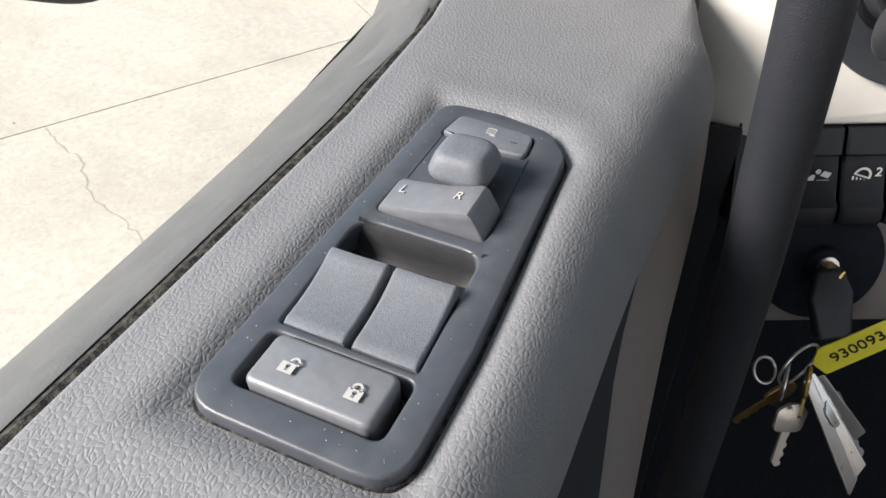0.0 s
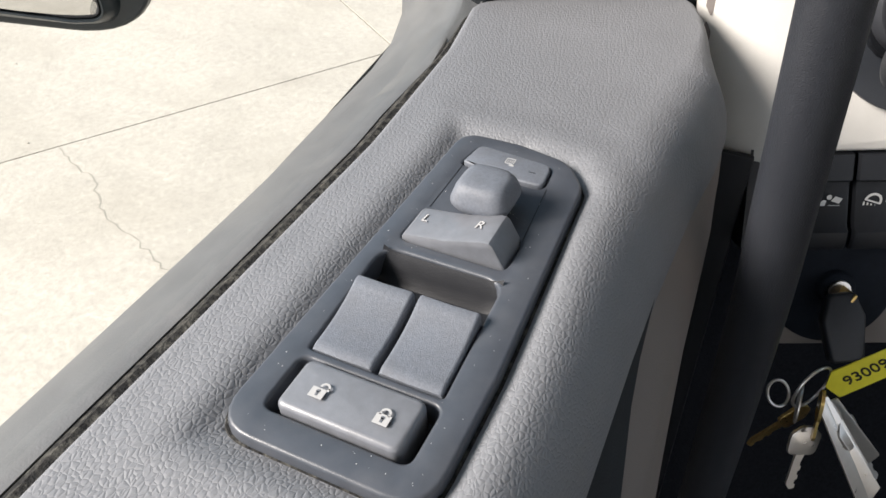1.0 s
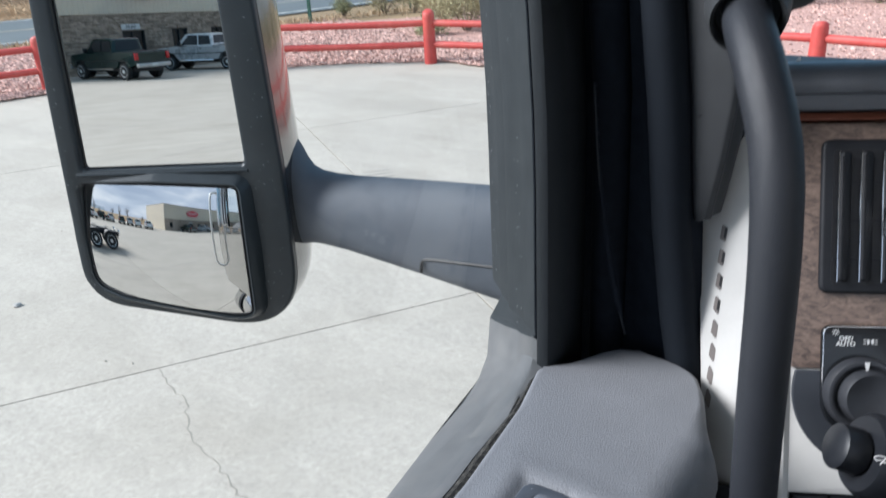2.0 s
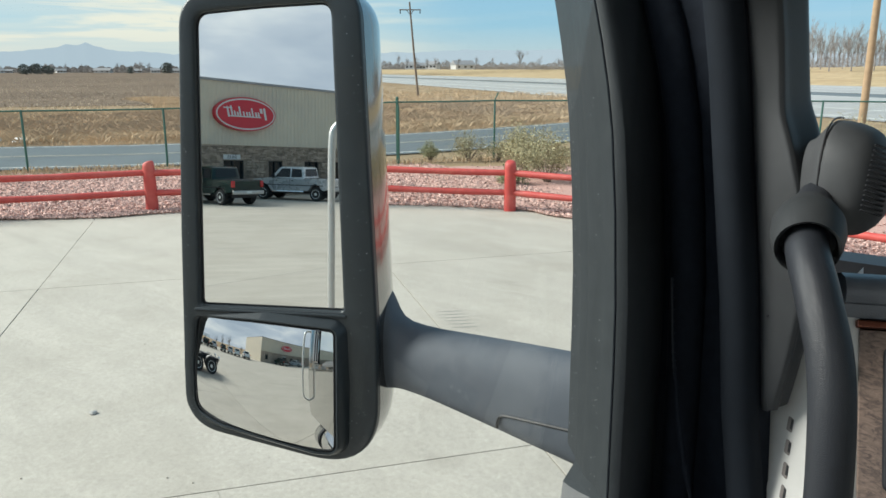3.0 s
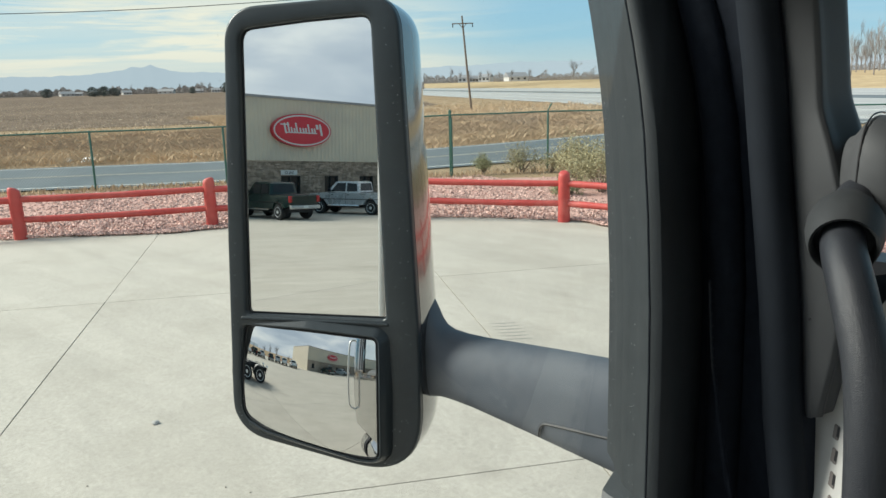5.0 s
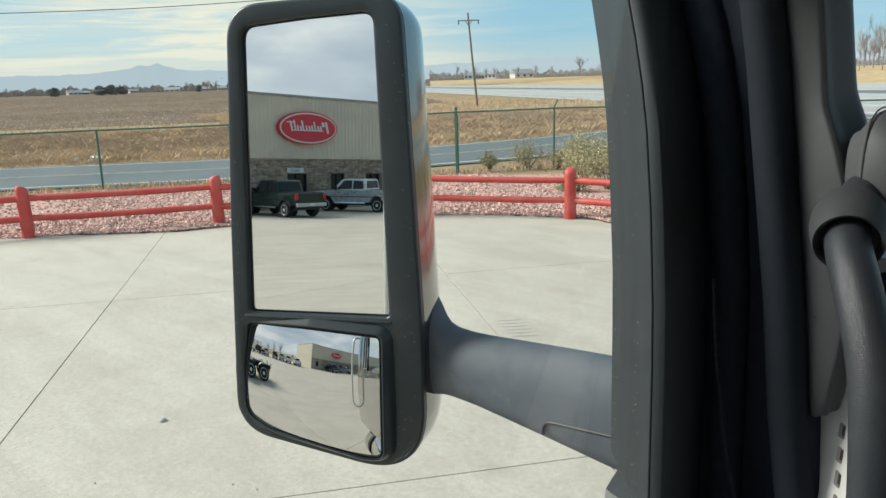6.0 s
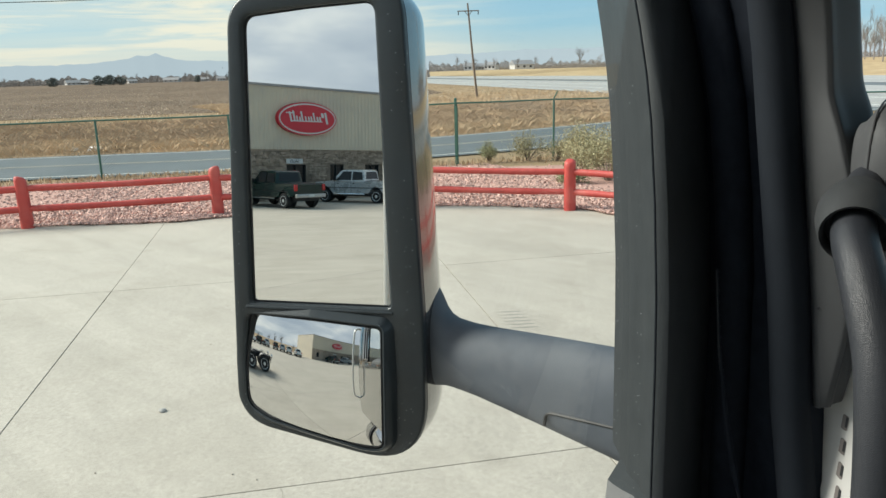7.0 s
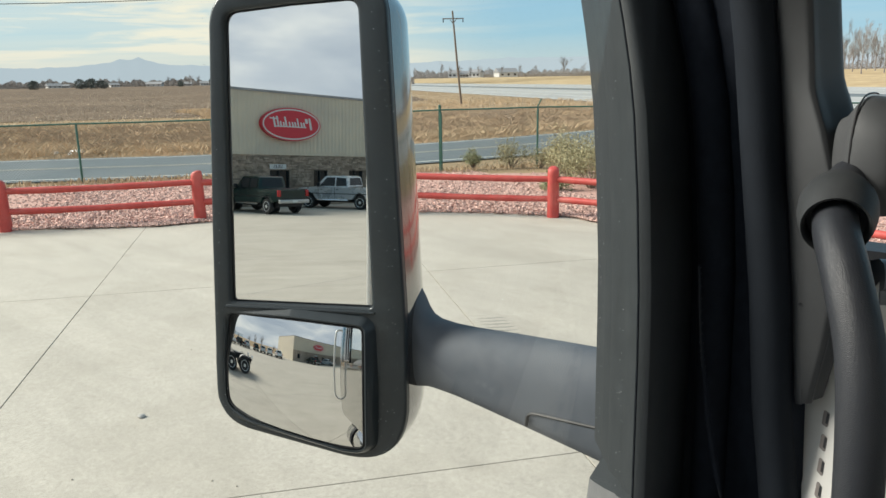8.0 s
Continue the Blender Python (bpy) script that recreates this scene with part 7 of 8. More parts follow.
def evergreen(x, y, z, tall, wide, seed):
    s = thing("evergreen_tree", (x, y, z), "dark evergreen tree on the horizon", "tree")
    part("trunk", tube([(x, y, z), (x, y, z + tall * 0.4)], tall * 0.03, 6), M_FARTREE, s)
    rng = np.random.default_rng(seed)
    n = 900
    h = rng.random(n)
    r = wide * 0.42 * np.sqrt(np.maximum(0.05, 1 - (1.9 * h - 0.8) ** 2 * 0.8)) * np.sqrt(rng.random(n)) * rng.uniform(0.8, 1.15, n)
    a = rng.random(n) * 6.283
    c = np.stack([x + r * np.cos(a), y + r * np.sin(a), z + tall * (0.06 + 0.94 * h)], -1)
    v = (c[:, None] + rng.normal(0, tall * 0.055, (n, 3, 3))).reshape(-1, 3)
    me = bpy.data.meshes.new("crown")
    me.from_pydata(v.tolist(), [], (3 * np.arange(n)[:, None] + np.arange(3)).tolist())
    me.materials.append(M_EVERGREEN)
    ob = new("crown", me)
    ob.parent = s
    ob.matrix_parent_inverse = s.matrix_basis.inverted()


def house(x, y, z, wide, deep, high, turn, label):
    h = thing("farmhouse", (x, y, z), label, "house")
    m = Matrix.Translation((x, y, z)) @ Matrix.Rotation(turn, 4, "Z")
    part("wall", box((-wide / 2, -deep / 2, 0), (wide / 2, deep / 2, high), m=m), M_HOUSE, h, smooth=0)
    roof = bmesh.new()
    a = [(-wide / 2 - 0.4, -deep / 2 - 0.4, high), (-wide / 2 - 0.4, deep / 2 + 0.4, high), (-wide / 2 - 0.4, 0, high + deep * 0.3)]
    b = [(-p[0], p[1], p[2]) for p in a]
    loft([a, b], bm=roof)
    part("roof", roof, M_FARROOF, h, smooth=0, m=m)
    for k in range(3):
        cx = -wide / 2 + wide * (k + 0.5) / 3
        part("window", box((cx - 0.6, -deep / 2 - 0.05, high * 0.35), (cx + 0.6, -deep / 2 + 0.02, high * 0.75), m=m), M_BLACK, h, smooth=0)


def at_angle(deg, dist):
    """A far place by its bearing to the left of straight ahead, from the cab."""
    a = radians(deg)
    return -math.sin(a) * dist, math.cos(a) * dist


def build_far():
    rnd = random.Random(77)
    for deg, dist, tall, wide in ((69.8, 480, 6.5, 8), (67.0, 470, 7, 9), (66.3, 470, 7.5, 10), (65.6, 470, 6, 8), (58.2, 520, 9, 10), (56.9, 520, 7, 9), (60.6, 520, 5, 6), (73.5, 470, 8, 8)):
        x, y = at_angle(deg, dist)
        evergreen(x, y, -0.7, tall * 0.72, wide * 0.9, int(deg * 10))
    for deg, dist, tall in ((74.2, 430, 10), (72.6, 450, 8), (69.0, 620, 8), (64.6, 660, 9), (63.7, 660, 8), (61.4, 620, 10), (60.0, 600, 12), (59.4, 620, 11), (55.6, 660, 9), (54.5, 660, 8), (49.5, 660, 9),
                           (41.9, 360, 9), (41.3, 360, 7), (40.6, 370, 8), (39.8, 360, 7), (39.2, 380, 8), (38.4, 370, 7), (37.5, 365, 7), (36.2, 380, 8), (35.0, 390, 8), (33.0, 330, 12), (31.6, 400, 8), (30.2, 400, 8), (29.0, 390, 9), (27.9, 380, 10), (27.0, 380, 11), (26.0, 360, 11), (24.8, 360, 12)):
        x, y = at_angle(deg, dist)
        bare_tree(x, y, 2.4 if deg < 43 else -0.7, tall, int(deg * 10), 1.5 if tall == 12 else 1.15)
    for k in range(38):
        deg = 14.8 - 0.26 * k
        x, y = at_angle(deg, 290 + 22 * (k * 7 % 5))
        bare_tree(x, y, 1.2, 17 + (k * 5 % 9), 100 + k, 0.75)
    for deg, dist, w, d, hgt in ((68.6, 600, 9, 6, 1.5), (67.9, 604, 5, 4, 1.3), (66.9, 600, 5, 5, 1.6), (64.9, 600, 6, 5, 1.5), (62.3, 600, 11, 6, 1.6), (60.1, 603, 5, 5, 1.4), (59.0, 600, 6, 5, 1.7), (57.7, 600, 6, 5, 1.5), (56.2, 602, 9, 5, 1.3), (54.4, 600, 8, 6, 1.7), (41.0, 388, 6, 5, 2.2), (40.4, 392, 5, 5, 1.8), (39.4, 388, 6, 5, 2.4), (37.2, 385, 10, 7, 2.2)):
        x, y = at_angle(deg, dist)
        house(x, y, 2.2 if deg < 43 else -0.7, w, d, hgt, radians(deg + rnd.uniform(-25, 25)), "pale low farm building on the horizon")
    # scrub that closes the foot of the horizon
    rng = np.random.default_rng(9)
    n = 380000
    deg = np.where(rng.random(n) < 0.45, rng.uniform(-8, 44, n), rng.uniform(44, 95, n))
    right = 1 / (1 + np.exp((deg - 44) / 1.0))
    dist = np.where(rng.random(n) < right, rng.uniform(395, 470, n), rng.uniform(610, 760, n))
    a = np.radians(deg)
    lumps = np.abs(np.sin(deg * 2.9) * np.cos(deg * 1.13 + 1)) * 0.6 + 0.5 * np.abs(np.sin(deg * 7.3 + 2) * np.sin(deg * 0.7))
    hgt = (2.2 + 4.3 * lumps) * (1 - right) + right * (1.5 + 2.8 * lumps + 1.5 * np.exp(-((deg - 27) / 5) ** 2) + 3.5 * np.exp(-((deg - 10) / 5) ** 2))
    base = np.where(right > 0.5, 2.3, -0.7)
    c = np.stack([-np.sin(a) * dist, np.cos(a) * dist, base + hgt * rng.random(n) ** 1.9], -1)
    v = (c[:, None] + rng.normal(0, 1.0, (n, 3, 3)) * np.array([0.18, 0.18, 0.15]) * (1 + 1.0 * (1 - right))[:, None, None]).reshape(-1, 3)
    me = bpy.data.meshes.new("far_scrub")
    me.from_pydata(v.tolist(), [], (3 * np.arange(n)[:, None] + np.arange(3)).tolist())
    me.materials.append(M_FARTREE)
    tagged(new("far_scrub", me), "grey-brown scrub and hedges along the horizon", "scrub", kind="stuff")
    # mountains; their haze is put in as a glow of the material
    bm = bmesh.new()
    rows = []
    for k in range(1051):
        deg = -60 + 210 * k / 1050
        x, y = at_angle(deg, 4200)
        e = 1.00 + 0.33 * math.exp(-((deg - 30) / 13) ** 2) + 0.16 * noise.fractal(Vector((deg * 0.12, 3.1, 0)), 1.0, 2.0, 5) + 0.08 * noise.noise(Vector((deg * 0.7, 0.5, 0)))
        e += 0.30 * math.exp(-((deg - 63.4) / 3.2) ** 2) + 0.36 * math.exp(-abs((deg - 63.2) / 0.50) ** 1.2) + 0.22 * math.exp(-abs((deg - 64.35) / 0.55) ** 1.2) + 0.06 * noise.noise(Vector((deg * 1.7, 2.5, 0))) + 0.03 * noise.noise(Vector((deg * 4.3, 7.5, 0)))
        rows.append((bm.verts.new((x, y, -20)), bm.verts.new((x * 1.02, y * 1.02, 3.0 + 4200 * math.tan(radians(max(0.1, e)))))))
    for a, b in zip(rows, rows[1:]):
        bm.faces.new((a[0], a[1], b[1], b[0]))
    m = part("backdrop", bm, M_HAZE_GLOW)
    tagged(m, "blue mountain range with a double peak, haze put in as glow", "mountains", kind="structure")
    # power line
    pole = thing("utility_pole", (-62.2, 72.4, -0.6), "weathered wooden power pole with a crossarm", "utility pole")
    part("pole", tube([(-61.9, 72.65, -0.75), (-62.25, 72.3, 4.5), (-62.6, 71.95, 10.5)], [0.15, 0.13, 0.10], 10), M_POLE, pole)
    d = Vector((0.76, 0.65, 0))
    c = Vector((-62.55, 72.0, 9.6))
    part("crossarm", tube([c - d * 1.3, c + d * 1.3], 0.07, 6), M_POLE, pole)
    for s in (-1.2, 1.2):
        part("insulator", tube([c + d * s, c + d * s + Vector((0, 0, -0.45))], 0.06, 6), M_FRAME, pole)
    for s in (-0.45, 0.45):
        part("brace", tube([c + d * s, c + Vector((0.02, 0, -0.6))], 0.04, 5), M_POLE, pole)
    wood_pole = thing("wooden_post", (-7.6, 44.5, -0.7), "tall tan wooden pole by the road", "utility pole")
    part("pole", tube([(-7.6, 44.5, -0.8), (-7.6, 44.5, 12)], [0.2, 0.15], 10), M_POLETAN, wood_pole)
    wire = thing("overhead_wire", (-40, 20, 9.0), "thin black overhead power line", "power line")
    part("wire", tube(smooth_path([(-85, -40, 9.5), (-62, -4, 7.2), (-48, 17, 7.15), (-38, 32, 8.1), (-28, 46, 9.6)], 8), 0.022, 6), M_BLACK, wire)
    post = thing("marker_post", (-45, 88, -0.5), "thin grey roadside marker post", "post")
    part("post", tube([(-45.0, 88.5, -0.6), (-44.9, 88.6, 2.2)], 0.07, 6), M_FRAME, post)


# emission paints the pale air before the range; nothing there shines
M_HAZE_GLOW = plain("mountain_haze_glow", (0.064, 0.073, 0.079), 1.0, glow=3.1)
M_POLETAN = material("tan_pole", (0.36, 0.25, 0.15), rough=0.9, vary=0.15, scale=3)
build_ground()
build_roads()
build_gravel()
build_red_fence()
build_wire_fence()
build_grass()
build_shrubs()
build_far()


# ---- behind the truck, seen in the mirrors: showroom, pickups, a parked tractor ----
WALL0, WALLD = Vector((0.2, -46.0, 0)), Vector((0.870, -0.494, 0)).normalized()
WALLN = Vector((0.494, 0.870, 0)).normalized()
BLD = Matrix(((WALLD.x, WALLN.x, 0, WALL0.x), (WALLD.y, WALLN.y, 0, WALL0.y), (0, 0, 1, 0), (0, 0, 0, 1)))   # along the front, out of it, up
M_STONEWALL = material("ledge_stone", (0.31, 0.245, 0.195), rough=0.9, vary=0.35, scale=3.5, stain=(0.34, 0.27, 0.205), stain_scale=1.9, stain_amount=0.7, islands=0.35, spec=0.1)
M_METALWALL = material("beige_ribbed_metal", (0.62, 0.535, 0.415), rough=0.55, vary=0.04, scale=0.7, stain=(0.44, 0.40, 0.35), stain_scale=0.4, stain_amount=0.5)
M_SIGNRED = material("sign_red", (0.56, 0.025, 0.045), rough=0.35, vary=0.04, scale=1)
M_DARKGLASS = material("dark_window", (0.02, 0.023, 0.026), rough=0.12, vary=0.2, scale=1, spec=0.28)
M_BUMPER = material("dull_bright_bumper", (0.42, 0.42, 0.41), rough=0.4, metal=0.6, vary=0.08, scale=4)
M_DARKPAINT = material("dark_green_paint", (0.008, 0.024, 0.022), rough=0.2, vary=0.08, scale=2, coat=0.2, spec=0.3)
M_SILVER = material("silver_paint", (0.50, 0.51, 0.52), rough=0.28, metal=0.35, vary=0.04, scale=2, coat=0.8)
M_WHITEPAINT = material("white_paint", (0.75, 0.75, 0.73), rough=0.3, vary=0.04, scale=2, coat=0.6)
M_TYRE = material("tyre_rubber", (0.018, 0.018, 0.019), rough=0.8, vary=0.2, scale=20)
M_TAIL = plain("tail_lamp_red", (0.40, 0.02, 0.02), 0.2)


def build_showroom():
    b = thing("showroom", tuple(BLD @ Vector((3, 0, 0))), "beige metal and stone dealership showroom with a red oval sign", "building")
    L0, L1, D = -5.9, 34.0, 18.0
    stone = bmesh.new()
    openings = [(-4.2, -3.2, 0.9, 2.3), (2.72, 4.22, 0.0, 2.30), (6.15, 7.30, 0.75, 2.30), (9.15, 10.4, 0.75, 2.28), (12.0, 13.2, 0.75, 2.28), (16.0, 17.4, 0.75, 2.28)]
    x = L0
    for a, c, lo, hi in openings:
        box((x, -0.35, 0), (a, 0, 3.28), bm=stone)
        if lo > 0:
            box((a, -0.35, 0), (c, 0, lo), bm=stone)
        box((a, -0.35, hi), (c, 0, 3.28), bm=stone)
        x = c
    box((x, -0.35, 0), (L1, 0, 3.28), bm=stone)
    part("stone_wall", stone, M_STONEWALL, b, "brown ledge stone facing", smooth=0, m=BLD)
    # courses of proud ledge stones
    rnd = random.Random(3)
    bm = bmesh.new()
    for row in range(37):
        z = 0.05 + 0.0865 * row
        x = -2.0 + rnd.random()
        while x < 13:
            w = rnd.uniform(0.2, 0.6)
            if rnd.random() < 0.92 and not any(a - 0.1 < x + w and x < c + 0.1 and lo - 0.2 < z < hi for a, c, lo, hi in openings):
                box((x, 0, z), (x + w * 0.95, rnd.uniform(0.02, 0.07), z + 0.079), bm=bm)
            x += w
    part("ledge_stones", bm, M_STONEWALL, b, smooth=0, m=BLD)["kind"] = "stuff"
    up = bmesh.new()
    n = int((L1 - L0) / 0.3)
    prof = []
    for k in range(n + 1):
        x = L0 + 0.3 * k
        prof += [(x, 0.09), (x + 0.05, 0.108), (x + 0.11, 0.108), (x + 0.16, 0.09)]
    rings = [[(x, y, z) for x, y in prof] for z in (3.25, 7.15)]
    loft(rings, closed=False, bm=up)
    part("metal_wall", up, M_METALWALL, b, "beige ribbed metal cladding", smooth=0, m=BLD)
    core = box((L0, -D, 3.25), (L1 + 0.2, 0.085, 7.14))
    part("core", core, M_METALWALL, b, smooth=0, m=BLD)
    part("end_wall", box((L0 - 0.05, -D, 0), (L0, 0.08, 7.14)), M_METALWALL, b, smooth=0, m=BLD)
    part("roof_edge", box((L0 - 0.1, -D, 7.12), (L1 + 0.3, 0.17, 7.27)), M_HOUSEROOF, b, "dark roof edge", smooth=0, m=BLD)
    for a, c, lo, hi in openings:
        w = part("window" if lo > 0 else "entrance", box((a + 0.03, -0.25, lo + 0.02), (c - 0.03, -0.19, hi - 0.02)), M_DARKGLASS, b, smooth=0, m=BLD)
        fr = bmesh.new()
        for s, e in (((a, -0.2, lo), (a + 0.06, -0.05, hi)), ((c - 0.06, -0.2, lo), (c, -0.05, hi)), ((a, -0.2, hi - 0.06), (c, -0.05, hi)), (((a + c) / 2 - 0.03, -0.2, lo), ((a + c) / 2 + 0.03, -0.08, hi))):
            box(s, e, bm=fr)
        part("frame", fr, M_FRAME, w, smooth=0, m=BLD)
    # red oval sign with white rim; the name stands as plain bars
    cx, cz, rx, rz = 4.15, 5.20, 2.26, 1.05

    def oval(k, y0, y1, mat, name, parent, label=""):
        loop = [(cx + rx * k * math.cos(a), cz + (rz - rx * (1 - k)) * math.sin(a)) for a in (2 * math.pi * i / 56 for i in range(56))]
        bm = loft([[(x, y0, z) for x, z in loop], [(x, y1, z) for x, z in loop]])
        return part(name, bm, mat, parent, label, smooth=40, m=BLD)
    sign = oval(1.0, 0.12, 0.42, M_SIGNRED, "oval_sign", b, "red oval sign with white rim")
    oval(0.965, 0.42, 0.435, M_WHITE, "white_rim", sign)
    oval(0.925, 0.43, 0.446, M_SIGNRED, "red_field", sign)
    bars = bmesh.new()
    strokes = ((-1.50, 0.16, -0.30, 0.44), (-1.26, 0.20, 0.10, 0.40), (-0.98, 0.12, -0.18, 0.16), (-0.78, 0.13, -0.18, 0.16), (-0.52, 0.11, -0.20, 0.40), (-0.30, 0.12, -0.18, 0.16), (-0.10, 0.12, -0.18, 0.15), (0.14, 0.11, -0.18, 0.16), (0.40, 0.12, -0.18, 0.46), (0.58, 0.12, -0.18, 0.12), (0.80, 0.11, -0.18, 0.18), (1.00, 0.12, -0.18, 0.48), (1.26, 0.13, -0.22, 0.42))
    for x, w, h0, h1 in strokes:
        loop = rounded([(cx - x - w - 0.22 * h0, cz + h0), (cx - x - 0.22 * h0, cz + h0), (cx - x - 0.22 * h1, cz + h1), (cx - x - w - 0.22 * h1, cz + h1)], 0.04, 3)
        loft([[(a, 0.446, b) for a, b in loop], [(a, 0.460, b) for a, b in loop]], bm=bars)
    for x0, x1, h in ((-1.05, 0.10, -0.19), (0.12, 1.30, -0.19), (0.98, 1.62, 0.30)):
        box((cx - x1 - 0.22 * h, 0.446, cz + h), (cx - x0 - 0.22 * h, 0.458, cz + h + 0.07), bm=bars)
    part("name_bars", bars, M_WHITE, sign, smooth=0, m=BLD)
    board = part("door_sign", box((2.68, 0.02, 2.36), (3.92, 0.07, 2.66)), M_WHITE, b, "white board over the entrance", smooth=0, m=BLD)
    face = BLD @ Matrix.Translation((3.30, 0.075, 2.505)) @ pose(0, 0, 0, 90, 0, 180)
    part("lettering", text_mesh("SALES", 0.27, face), M_FRAME, board, "grey lettering", smooth=0)


def wheel(parent, x, y, z, r, w, m, bolts=6):
    tilt = pose(0, 0, 0, 90, 0, 0)
    tyre = part("wheel", lathe([(r * 0.60, -w / 2), (r * 0.93, -w / 2), (r, -w * 0.32), (r, w * 0.32), (r * 0.93, w / 2), (r * 0.60, w / 2)], 28, m @ Matrix.Translation((x, y, z)) @ tilt), M_TYRE, parent, "black tyre")
    for sgn in (1, -1):
        part("rim", lathe([(r * 0.66, sgn * w * 0.49), (r * 0.64, sgn * w * 0.53), (r * 0.54, sgn * w * 0.46), (r * 0.24, sgn * w * 0.44), (r * 0.18, sgn * w * 0.56), (r * 0.02, sgn * w * 0.56)], 22, m @ Matrix.Translation((x, y, z)) @ tilt), M_WHEELRIM, tyre, "bright wheel rim")


def pickup(m, paint, label, crew=True):
    """A crew-cab pickup, nose along +x of its own frame."""
    p = thing("pickup_truck", tuple(m.translation), label, "pickup truck")
    half = 0.98
    floor_m = m
    m = m @ Matrix.Translation((0, 0, 0.10))      # body high over the wheels

    def hull(prof, w0, w1, bev=0.06):
        rings = []
        cx = sum(q[0] for q in prof) / len(prof)
        cz = sum(q[1] for q in prof) / len(prof)
        for y, k in ((-w0, 0.965), (-w0 + bev, 1.0), (w0 - bev, 1.0), (w0, 0.965)):
            rings.append([(cx + (x - cx) * k, y * (w1 if z > cz else 1.0), cz + (z - cz) * k) for x, z in prof])
        return loft(rings)
    low = [(-2.85, 0.62), (-2.85, 1.18), (-2.80, 1.24), (-0.95, 1.24), (-0.92, 1.20), (1.25, 1.20), (1.35, 1.24), (2.55, 1.14), (2.72, 1.02), (2.76, 0.60), (2.4, 0.48), (2.28, 0.62), (2.16, 0.80), (1.86, 0.92), (1.56, 0.80), (1.44, 0.62), (1.32, 0.48), (-1.28, 0.48), (-1.40, 0.62), (-1.52, 0.80), (-1.82, 0.92), (-2.12, 0.80), (-2.24, 0.62), (-2.36, 0.52)]
    part("body", hull(low, half, 1.0), paint, p, smooth=35, m=m)
    cab = [(-0.98, 1.18), (-0.90, 1.82), (-0.78, 1.90), (0.62, 1.90), (0.78, 1.84), (1.38, 1.22)]
    part("cab", hull(cab, 0.90, 0.86, 0.08), paint, p, smooth=35, m=m)
    part("bed_floor", box((-2.78, -0.86, 1.235), (-1.0, 0.86, 1.25)), M_BLACK, p, smooth=0, m=m)
    for sg in (1, -1):
        for prof in ([(-0.84, 1.30), (-0.76, 1.76), (-0.10, 1.80), (-0.10, 1.28)], [(0.0, 1.28), (0.0, 1.80), (0.58, 1.80), (1.05, 1.28)]):
            y0 = sg * 0.895
            rings = [[(x, y0 - sg * 0.11 * step(1.3, 1.9, z) - sg * 0.0, z) for x, z in prof], [(x, y0 + sg * 0.012 - sg * 0.11 * step(1.3, 1.9, z), z) for x, z in prof]]
            part("side_window", loft(rings), M_DARKGLASS, p, smooth=0, m=m)
        for dx in (-0.06, 1.12):
            part("door_joint", box((dx, sg * 0.972, 0.56), (dx + 0.018, sg * 0.984, 1.22), m=m), M_INK, p, smooth=0)
        for dx in (-0.20, 0.92):
            part("door_handle", box((dx - 0.10, sg * 0.975, 1.06), (dx + 0.04, sg * 1.0, 1.10), m=m), M_BLACK, p, smooth=0)
        part("side_moulding", box((-2.30, sg * 0.972, 0.80), (2.2, sg * 0.988, 0.84), m=m), M_BLACK, p, smooth=0)
        part("door_mirror", box((1.0, sg * 0.95, 1.25), (1.12, sg * 1.18, 1.48), 0.03, m=m), M_BLACK, p)
        part("tail_lamp", box((-2.90, sg * 0.80, 0.86), (-2.80, sg * 0.985, 1.20), 0.02, m=m), M_TAIL, p)
        part("step_bar", tube([m @ Vector((-1.0, sg * 0.98, 0.44)), m @ Vector((1.2, sg * 0.98, 0.44))], 0.05, 8), M_CHROME, p)
        for x in (-1.82, 1.86):
            wheel(p, x, sg * 0.86, 0.42, 0.42, 0.28, floor_m)
            part("arch", lathe([(0.46, -0.30), (0.47, 0.0), (0.46, 0.02)], 24, m @ Matrix.Translation((x, sg * 0.70, 0.42)) @ pose(0, 0, 0, 90, 0, 0)), M_INK, p)
    part("rear_window", loft([[(-0.985, -0.70, 1.34), (-0.985, 0.70, 1.34), (-0.915, 0.60, 1.78), (-0.915, -0.60, 1.78)], [(-0.96, -0.70, 1.34), (-0.96, 0.70, 1.34), (-0.89, 0.60, 1.78), (-0.89, -0.60, 1.78)]]), M_DARKGLASS, p, smooth=0, m=m)
    part("windscreen", loft([[(1.32, -0.74, 1.30), (1.32, 0.74, 1.30), (0.82, 0.64, 1.84), (0.82, -0.64, 1.84)], [(1.35, -0.74, 1.31), (1.35, 0.74, 1.31), (0.85, 0.64, 1.85), (0.85, -0.64, 1.85)]]), M_DARKGLASS, p, smooth=0, m=m)
    part("rear_bumper", box((-3.02, -0.94, 0.50), (-2.84, 0.94, 0.70), 0.03, m=m), M_BUMPER, p, "dull chrome step bumper")
    part("front_bumper", box((2.70, -0.94, 0.42), (2.88, 0.94, 0.68), 0.03, m=m), M_BUMPER, p, "dull chrome bumper")
    part("tailgate_joint", box((-2.862, -0.76, 0.74), (-2.85, 0.76, 0.76), m=m), M_INK, p, smooth=0)
    part("number_plate", box((-3.03, -0.16, 0.55), (-3.02, 0.16, 0.68), m=m), M_WHITE, p, smooth=0)
    part("underbody", box((-2.5, -0.70, 0.30), (2.4, 0.70, 0.60), m=m), M_INK, p, smooth=0)
    return p


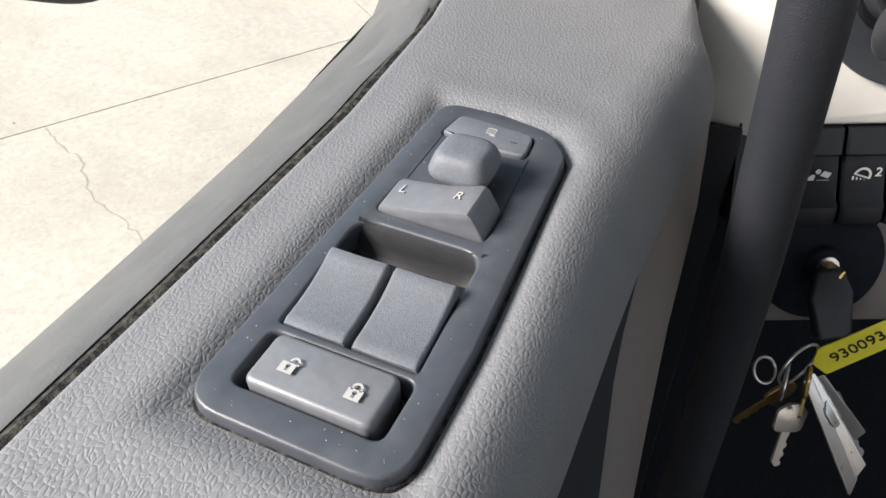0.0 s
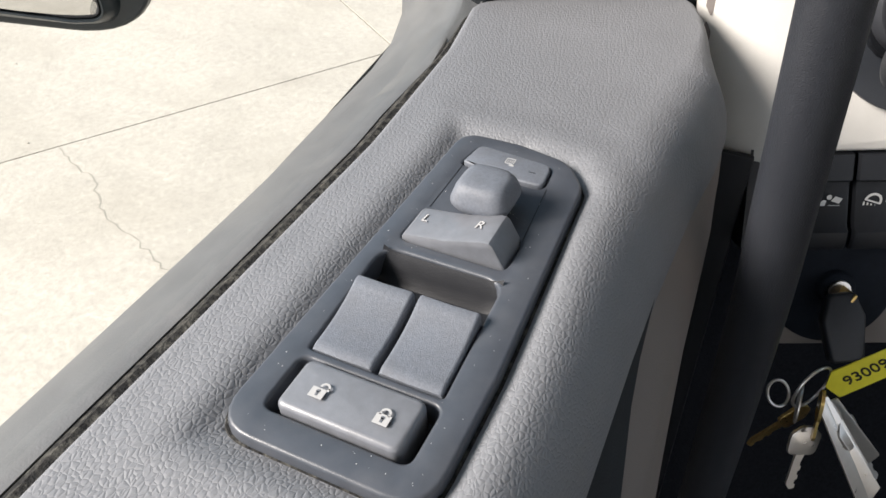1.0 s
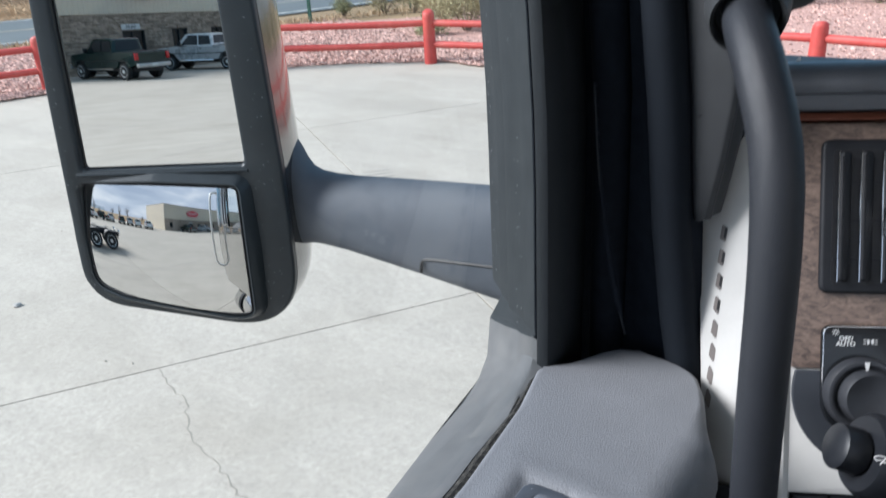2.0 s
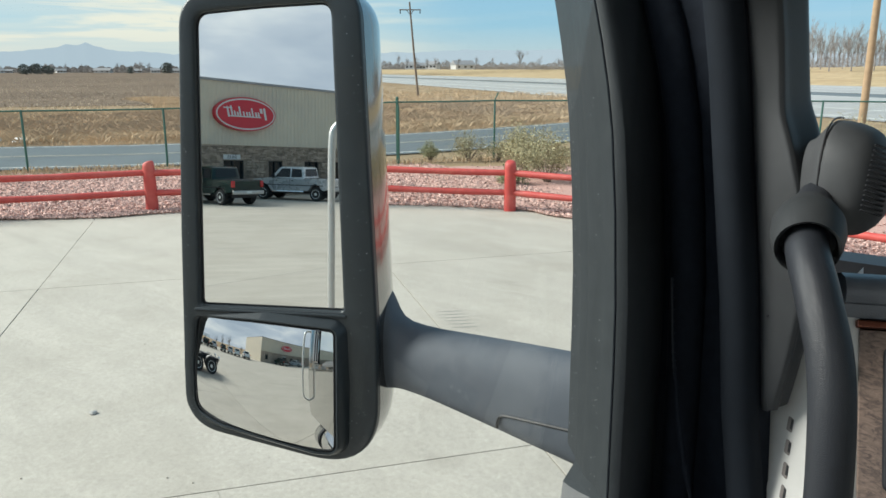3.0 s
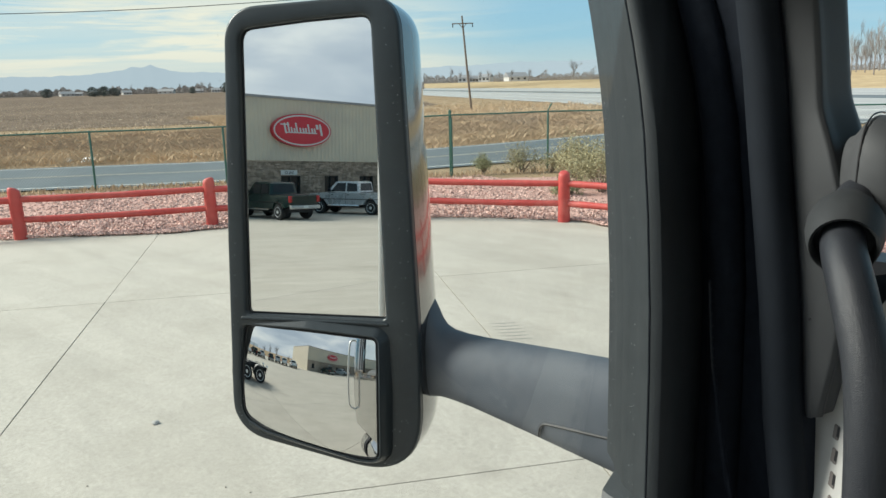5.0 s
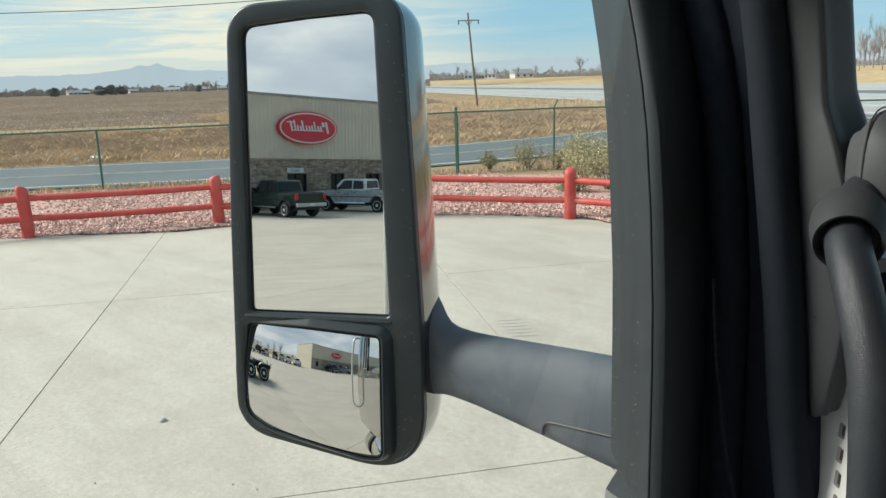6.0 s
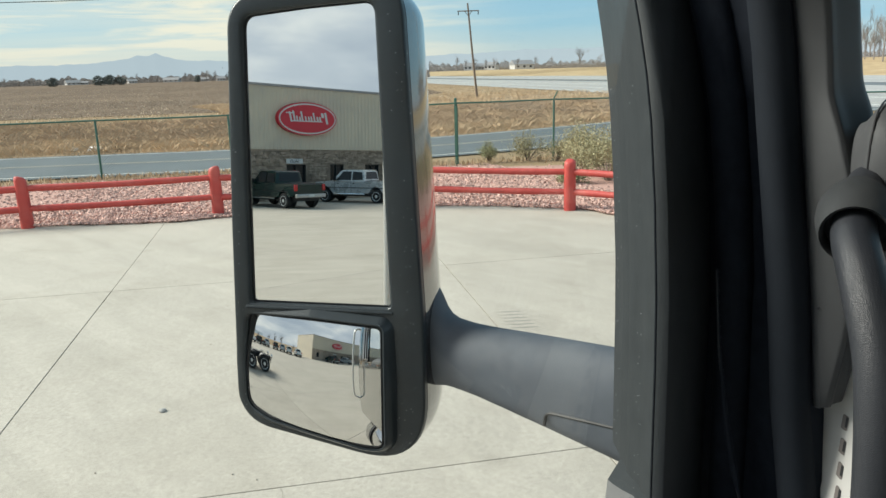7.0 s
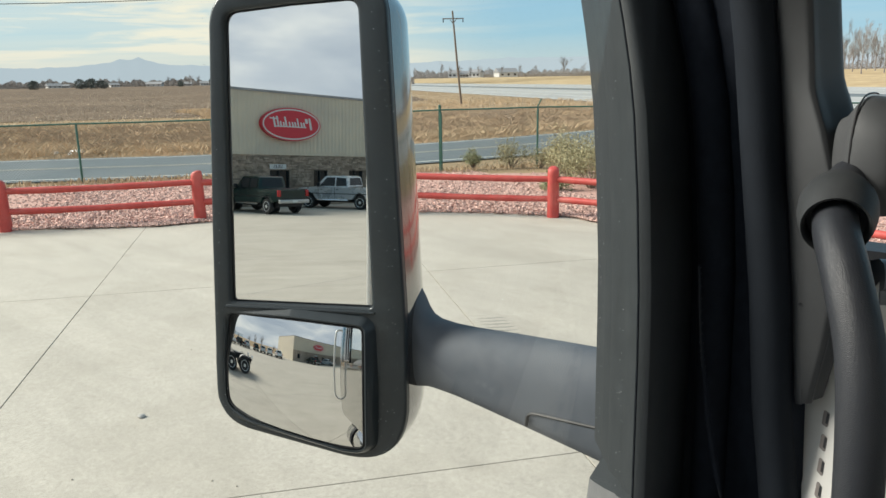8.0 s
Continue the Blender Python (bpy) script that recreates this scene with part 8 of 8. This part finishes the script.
def build_litter():
    for x, y, w in ((-38.17, 15.72, 0.42), (-37.46, 19.67, 0.24), (-39.4, 15.1, 0.22)):
        bm = bmesh.new()
        bmesh.ops.create_icosphere(bm, subdivisions=3, radius=w)
        for v in bm.verts:
            v.co *= 1 + 0.45 * noise.noise(v.co * 5 + Vector((x, y, 0)))
            v.co.z *= 0.45
        ob = part("litter", bm, M_WHITE, m=Matrix.Translation((x, y, -0.66)))
        tagged(ob, "crumpled white plastic litter in the roadside grass", "litter")


def build_parked():
    def stand(x, y, deg):
        return Matrix.Translation((x, y, 0)) @ Matrix.Rotation(radians(deg), 4, "Z")
    pickup(stand(1.75, -41.4, 240), M_DARKPAINT, "dark green pickup truck parked nose to the building")
    pickup(stand(6.75, -44.70, 221), M_SILVER, "silver crew-cab pickup truck parked nose to the building")
    pickup(stand(-9.5, -40.5, 250), M_WHITEPAINT, "white pickup truck parked by the building corner")
    pickup(stand(-13.0, -41.5, 252), M_WHITEPAINT, "white pickup truck parked by the building corner")
    for x, y, deg, paint, label in ((-25.5, -17.5, 192, M_DARKPAINT, "dark pickup truck parked along the edge of the lot"), (-27.0, -21.0, 188, M_SILVER, "silver pickup truck parked along the edge of the lot"), (-26.5, -34.5, 205, M_WHITEPAINT, "white pickup truck in the far row"),
                                    (-22.5, -41.0, 235, M_SILVER, "silver pickup truck in the far row"), (-19.0, -42.5, 242, M_DARKPAINT, "dark pickup truck in the far row"), (-16.2, -43.0, 248, M_SILVER, "silver pickup truck beside the white ones")):
        pickup(stand(x, y, deg), paint, label)
    pickup(stand(-24.5, -38.0, 200), M_DARKPAINT, "dark pickup truck parked at the back of the lot")
    pickup(stand(-27.5, -31.0, 196), M_SILVER, "silver pickup truck parked at the back of the lot")
    pickup(stand(-29.0, -24.5, 192), M_WHITEPAINT, "white pickup truck parked at the back of the lot")
    # rear of a parked tractor unit with bright wheels
    t = thing("semi_tractor", (-6.5, -6.5, 0), "black parked tractor unit with bright tandem wheels", "truck")
    m = stand(*TRACTOR)
    part("chassis", box((-3.4, -0.45, 0.78), (5.0, 0.45, 1.08), 0.03, m=m), M_BLACK, t)
    for x in (-2.55, -1.2, 4.2):
        for sg in (1, -1):
            wheel(t, x, sg * 0.92, 0.56, 0.56, 0.50 if x < 3 else 0.28, m)
            if x < 3:
                arc = [(0.66 * math.cos(radians(q)), 0.66 * math.sin(radians(q))) for q in range(12, 170, 12)]
                part("fender", loft([[(x + px, sg * yy, 0.56 + pz * k) for px, pz in arc] for yy, k in ((0.62, 1.0), (1.20, 1.0), (1.20, 0.97), (0.62, 0.97))], closed=False), M_BLACK, t, "black quarter fender", m=m)
    part("fifth_wheel", lathe([(0.48, 1.12), (0.46, 1.20), (0.1, 1.20)], 20, m @ Matrix.Translation((-1.9, 0, 0))), M_BLACK, t)
    for sg in (1, -1):
        part("mudguard", box((-3.35, sg * 0.62, 0.98), (-3.25, sg * 1.2, 1.30), 0.02, m=m), M_CHROME, t)
        part("fuel_tank", tube([m @ Vector((0.4, sg * 0.95, 0.72)), m @ Vector((2.6, sg * 0.95, 0.72))], 0.30, 18), M_CHROME, t, "polished fuel tank")
    part("cab", box((1.9, -1.05, 1.0), (4.2, 1.05, 3.0), 0.12, 3, m=m), M_DARKPAINT, t)
    part("bonnet", box((4.2, -0.75, 1.0), (5.8, 0.75, 2.0), 0.12, 3, m=m), M_DARKPAINT, t)


def build_chassis():
    """What the cab stands on: rails, front axle and wheels."""
    t = thing("chassis", (1.05, 0.0, 0), "black steel rails, axle and wheels under the cab", "chassis")
    for x in (0.62, 1.40):
        part("rail", box((x, -1.45, 0.72), (x + 0.08, 2.4, 1.02), 0.01), M_BLACK, t)
    part("axle", tube([(0.20, 1.75, 0.52), (1.90, 1.75, 0.52)], 0.07, 12), M_BLACK, t)
    turn = Matrix.Rotation(radians(90), 4, "Z")
    for sg in (1, -1):
        wheel(t, 1.75, sg * 0.95, 0.52, 0.52, 0.28, Matrix.Translation((1.05, 0, 0)) @ turn)
    for y in (-1.35, 0.85):
        part("cab_mount", box((0.55, y, 1.02), (1.55, y + 0.12, 1.42)), M_BLACK, t)
    part("cross_member", box((0.60, -1.45, 0.55), (1.50, -1.30, 0.72)), M_BLACK, t)
    part("stand_leg", box((0.95, -1.42, 0.0), (1.15, -1.32, 0.55)), M_BLACK, t)


TRACTOR = (-8.66, -8.24, 141.5)
build_showroom()
build_parked()
build_litter()
build_chassis()
for k in range(9):
    bare_tree(-62 + 5.5 * k, -64 + 3.0 * math.sin(k * 2.1), -0.05, 5 + k % 4, 40 + k, 1.2)
build_paving()
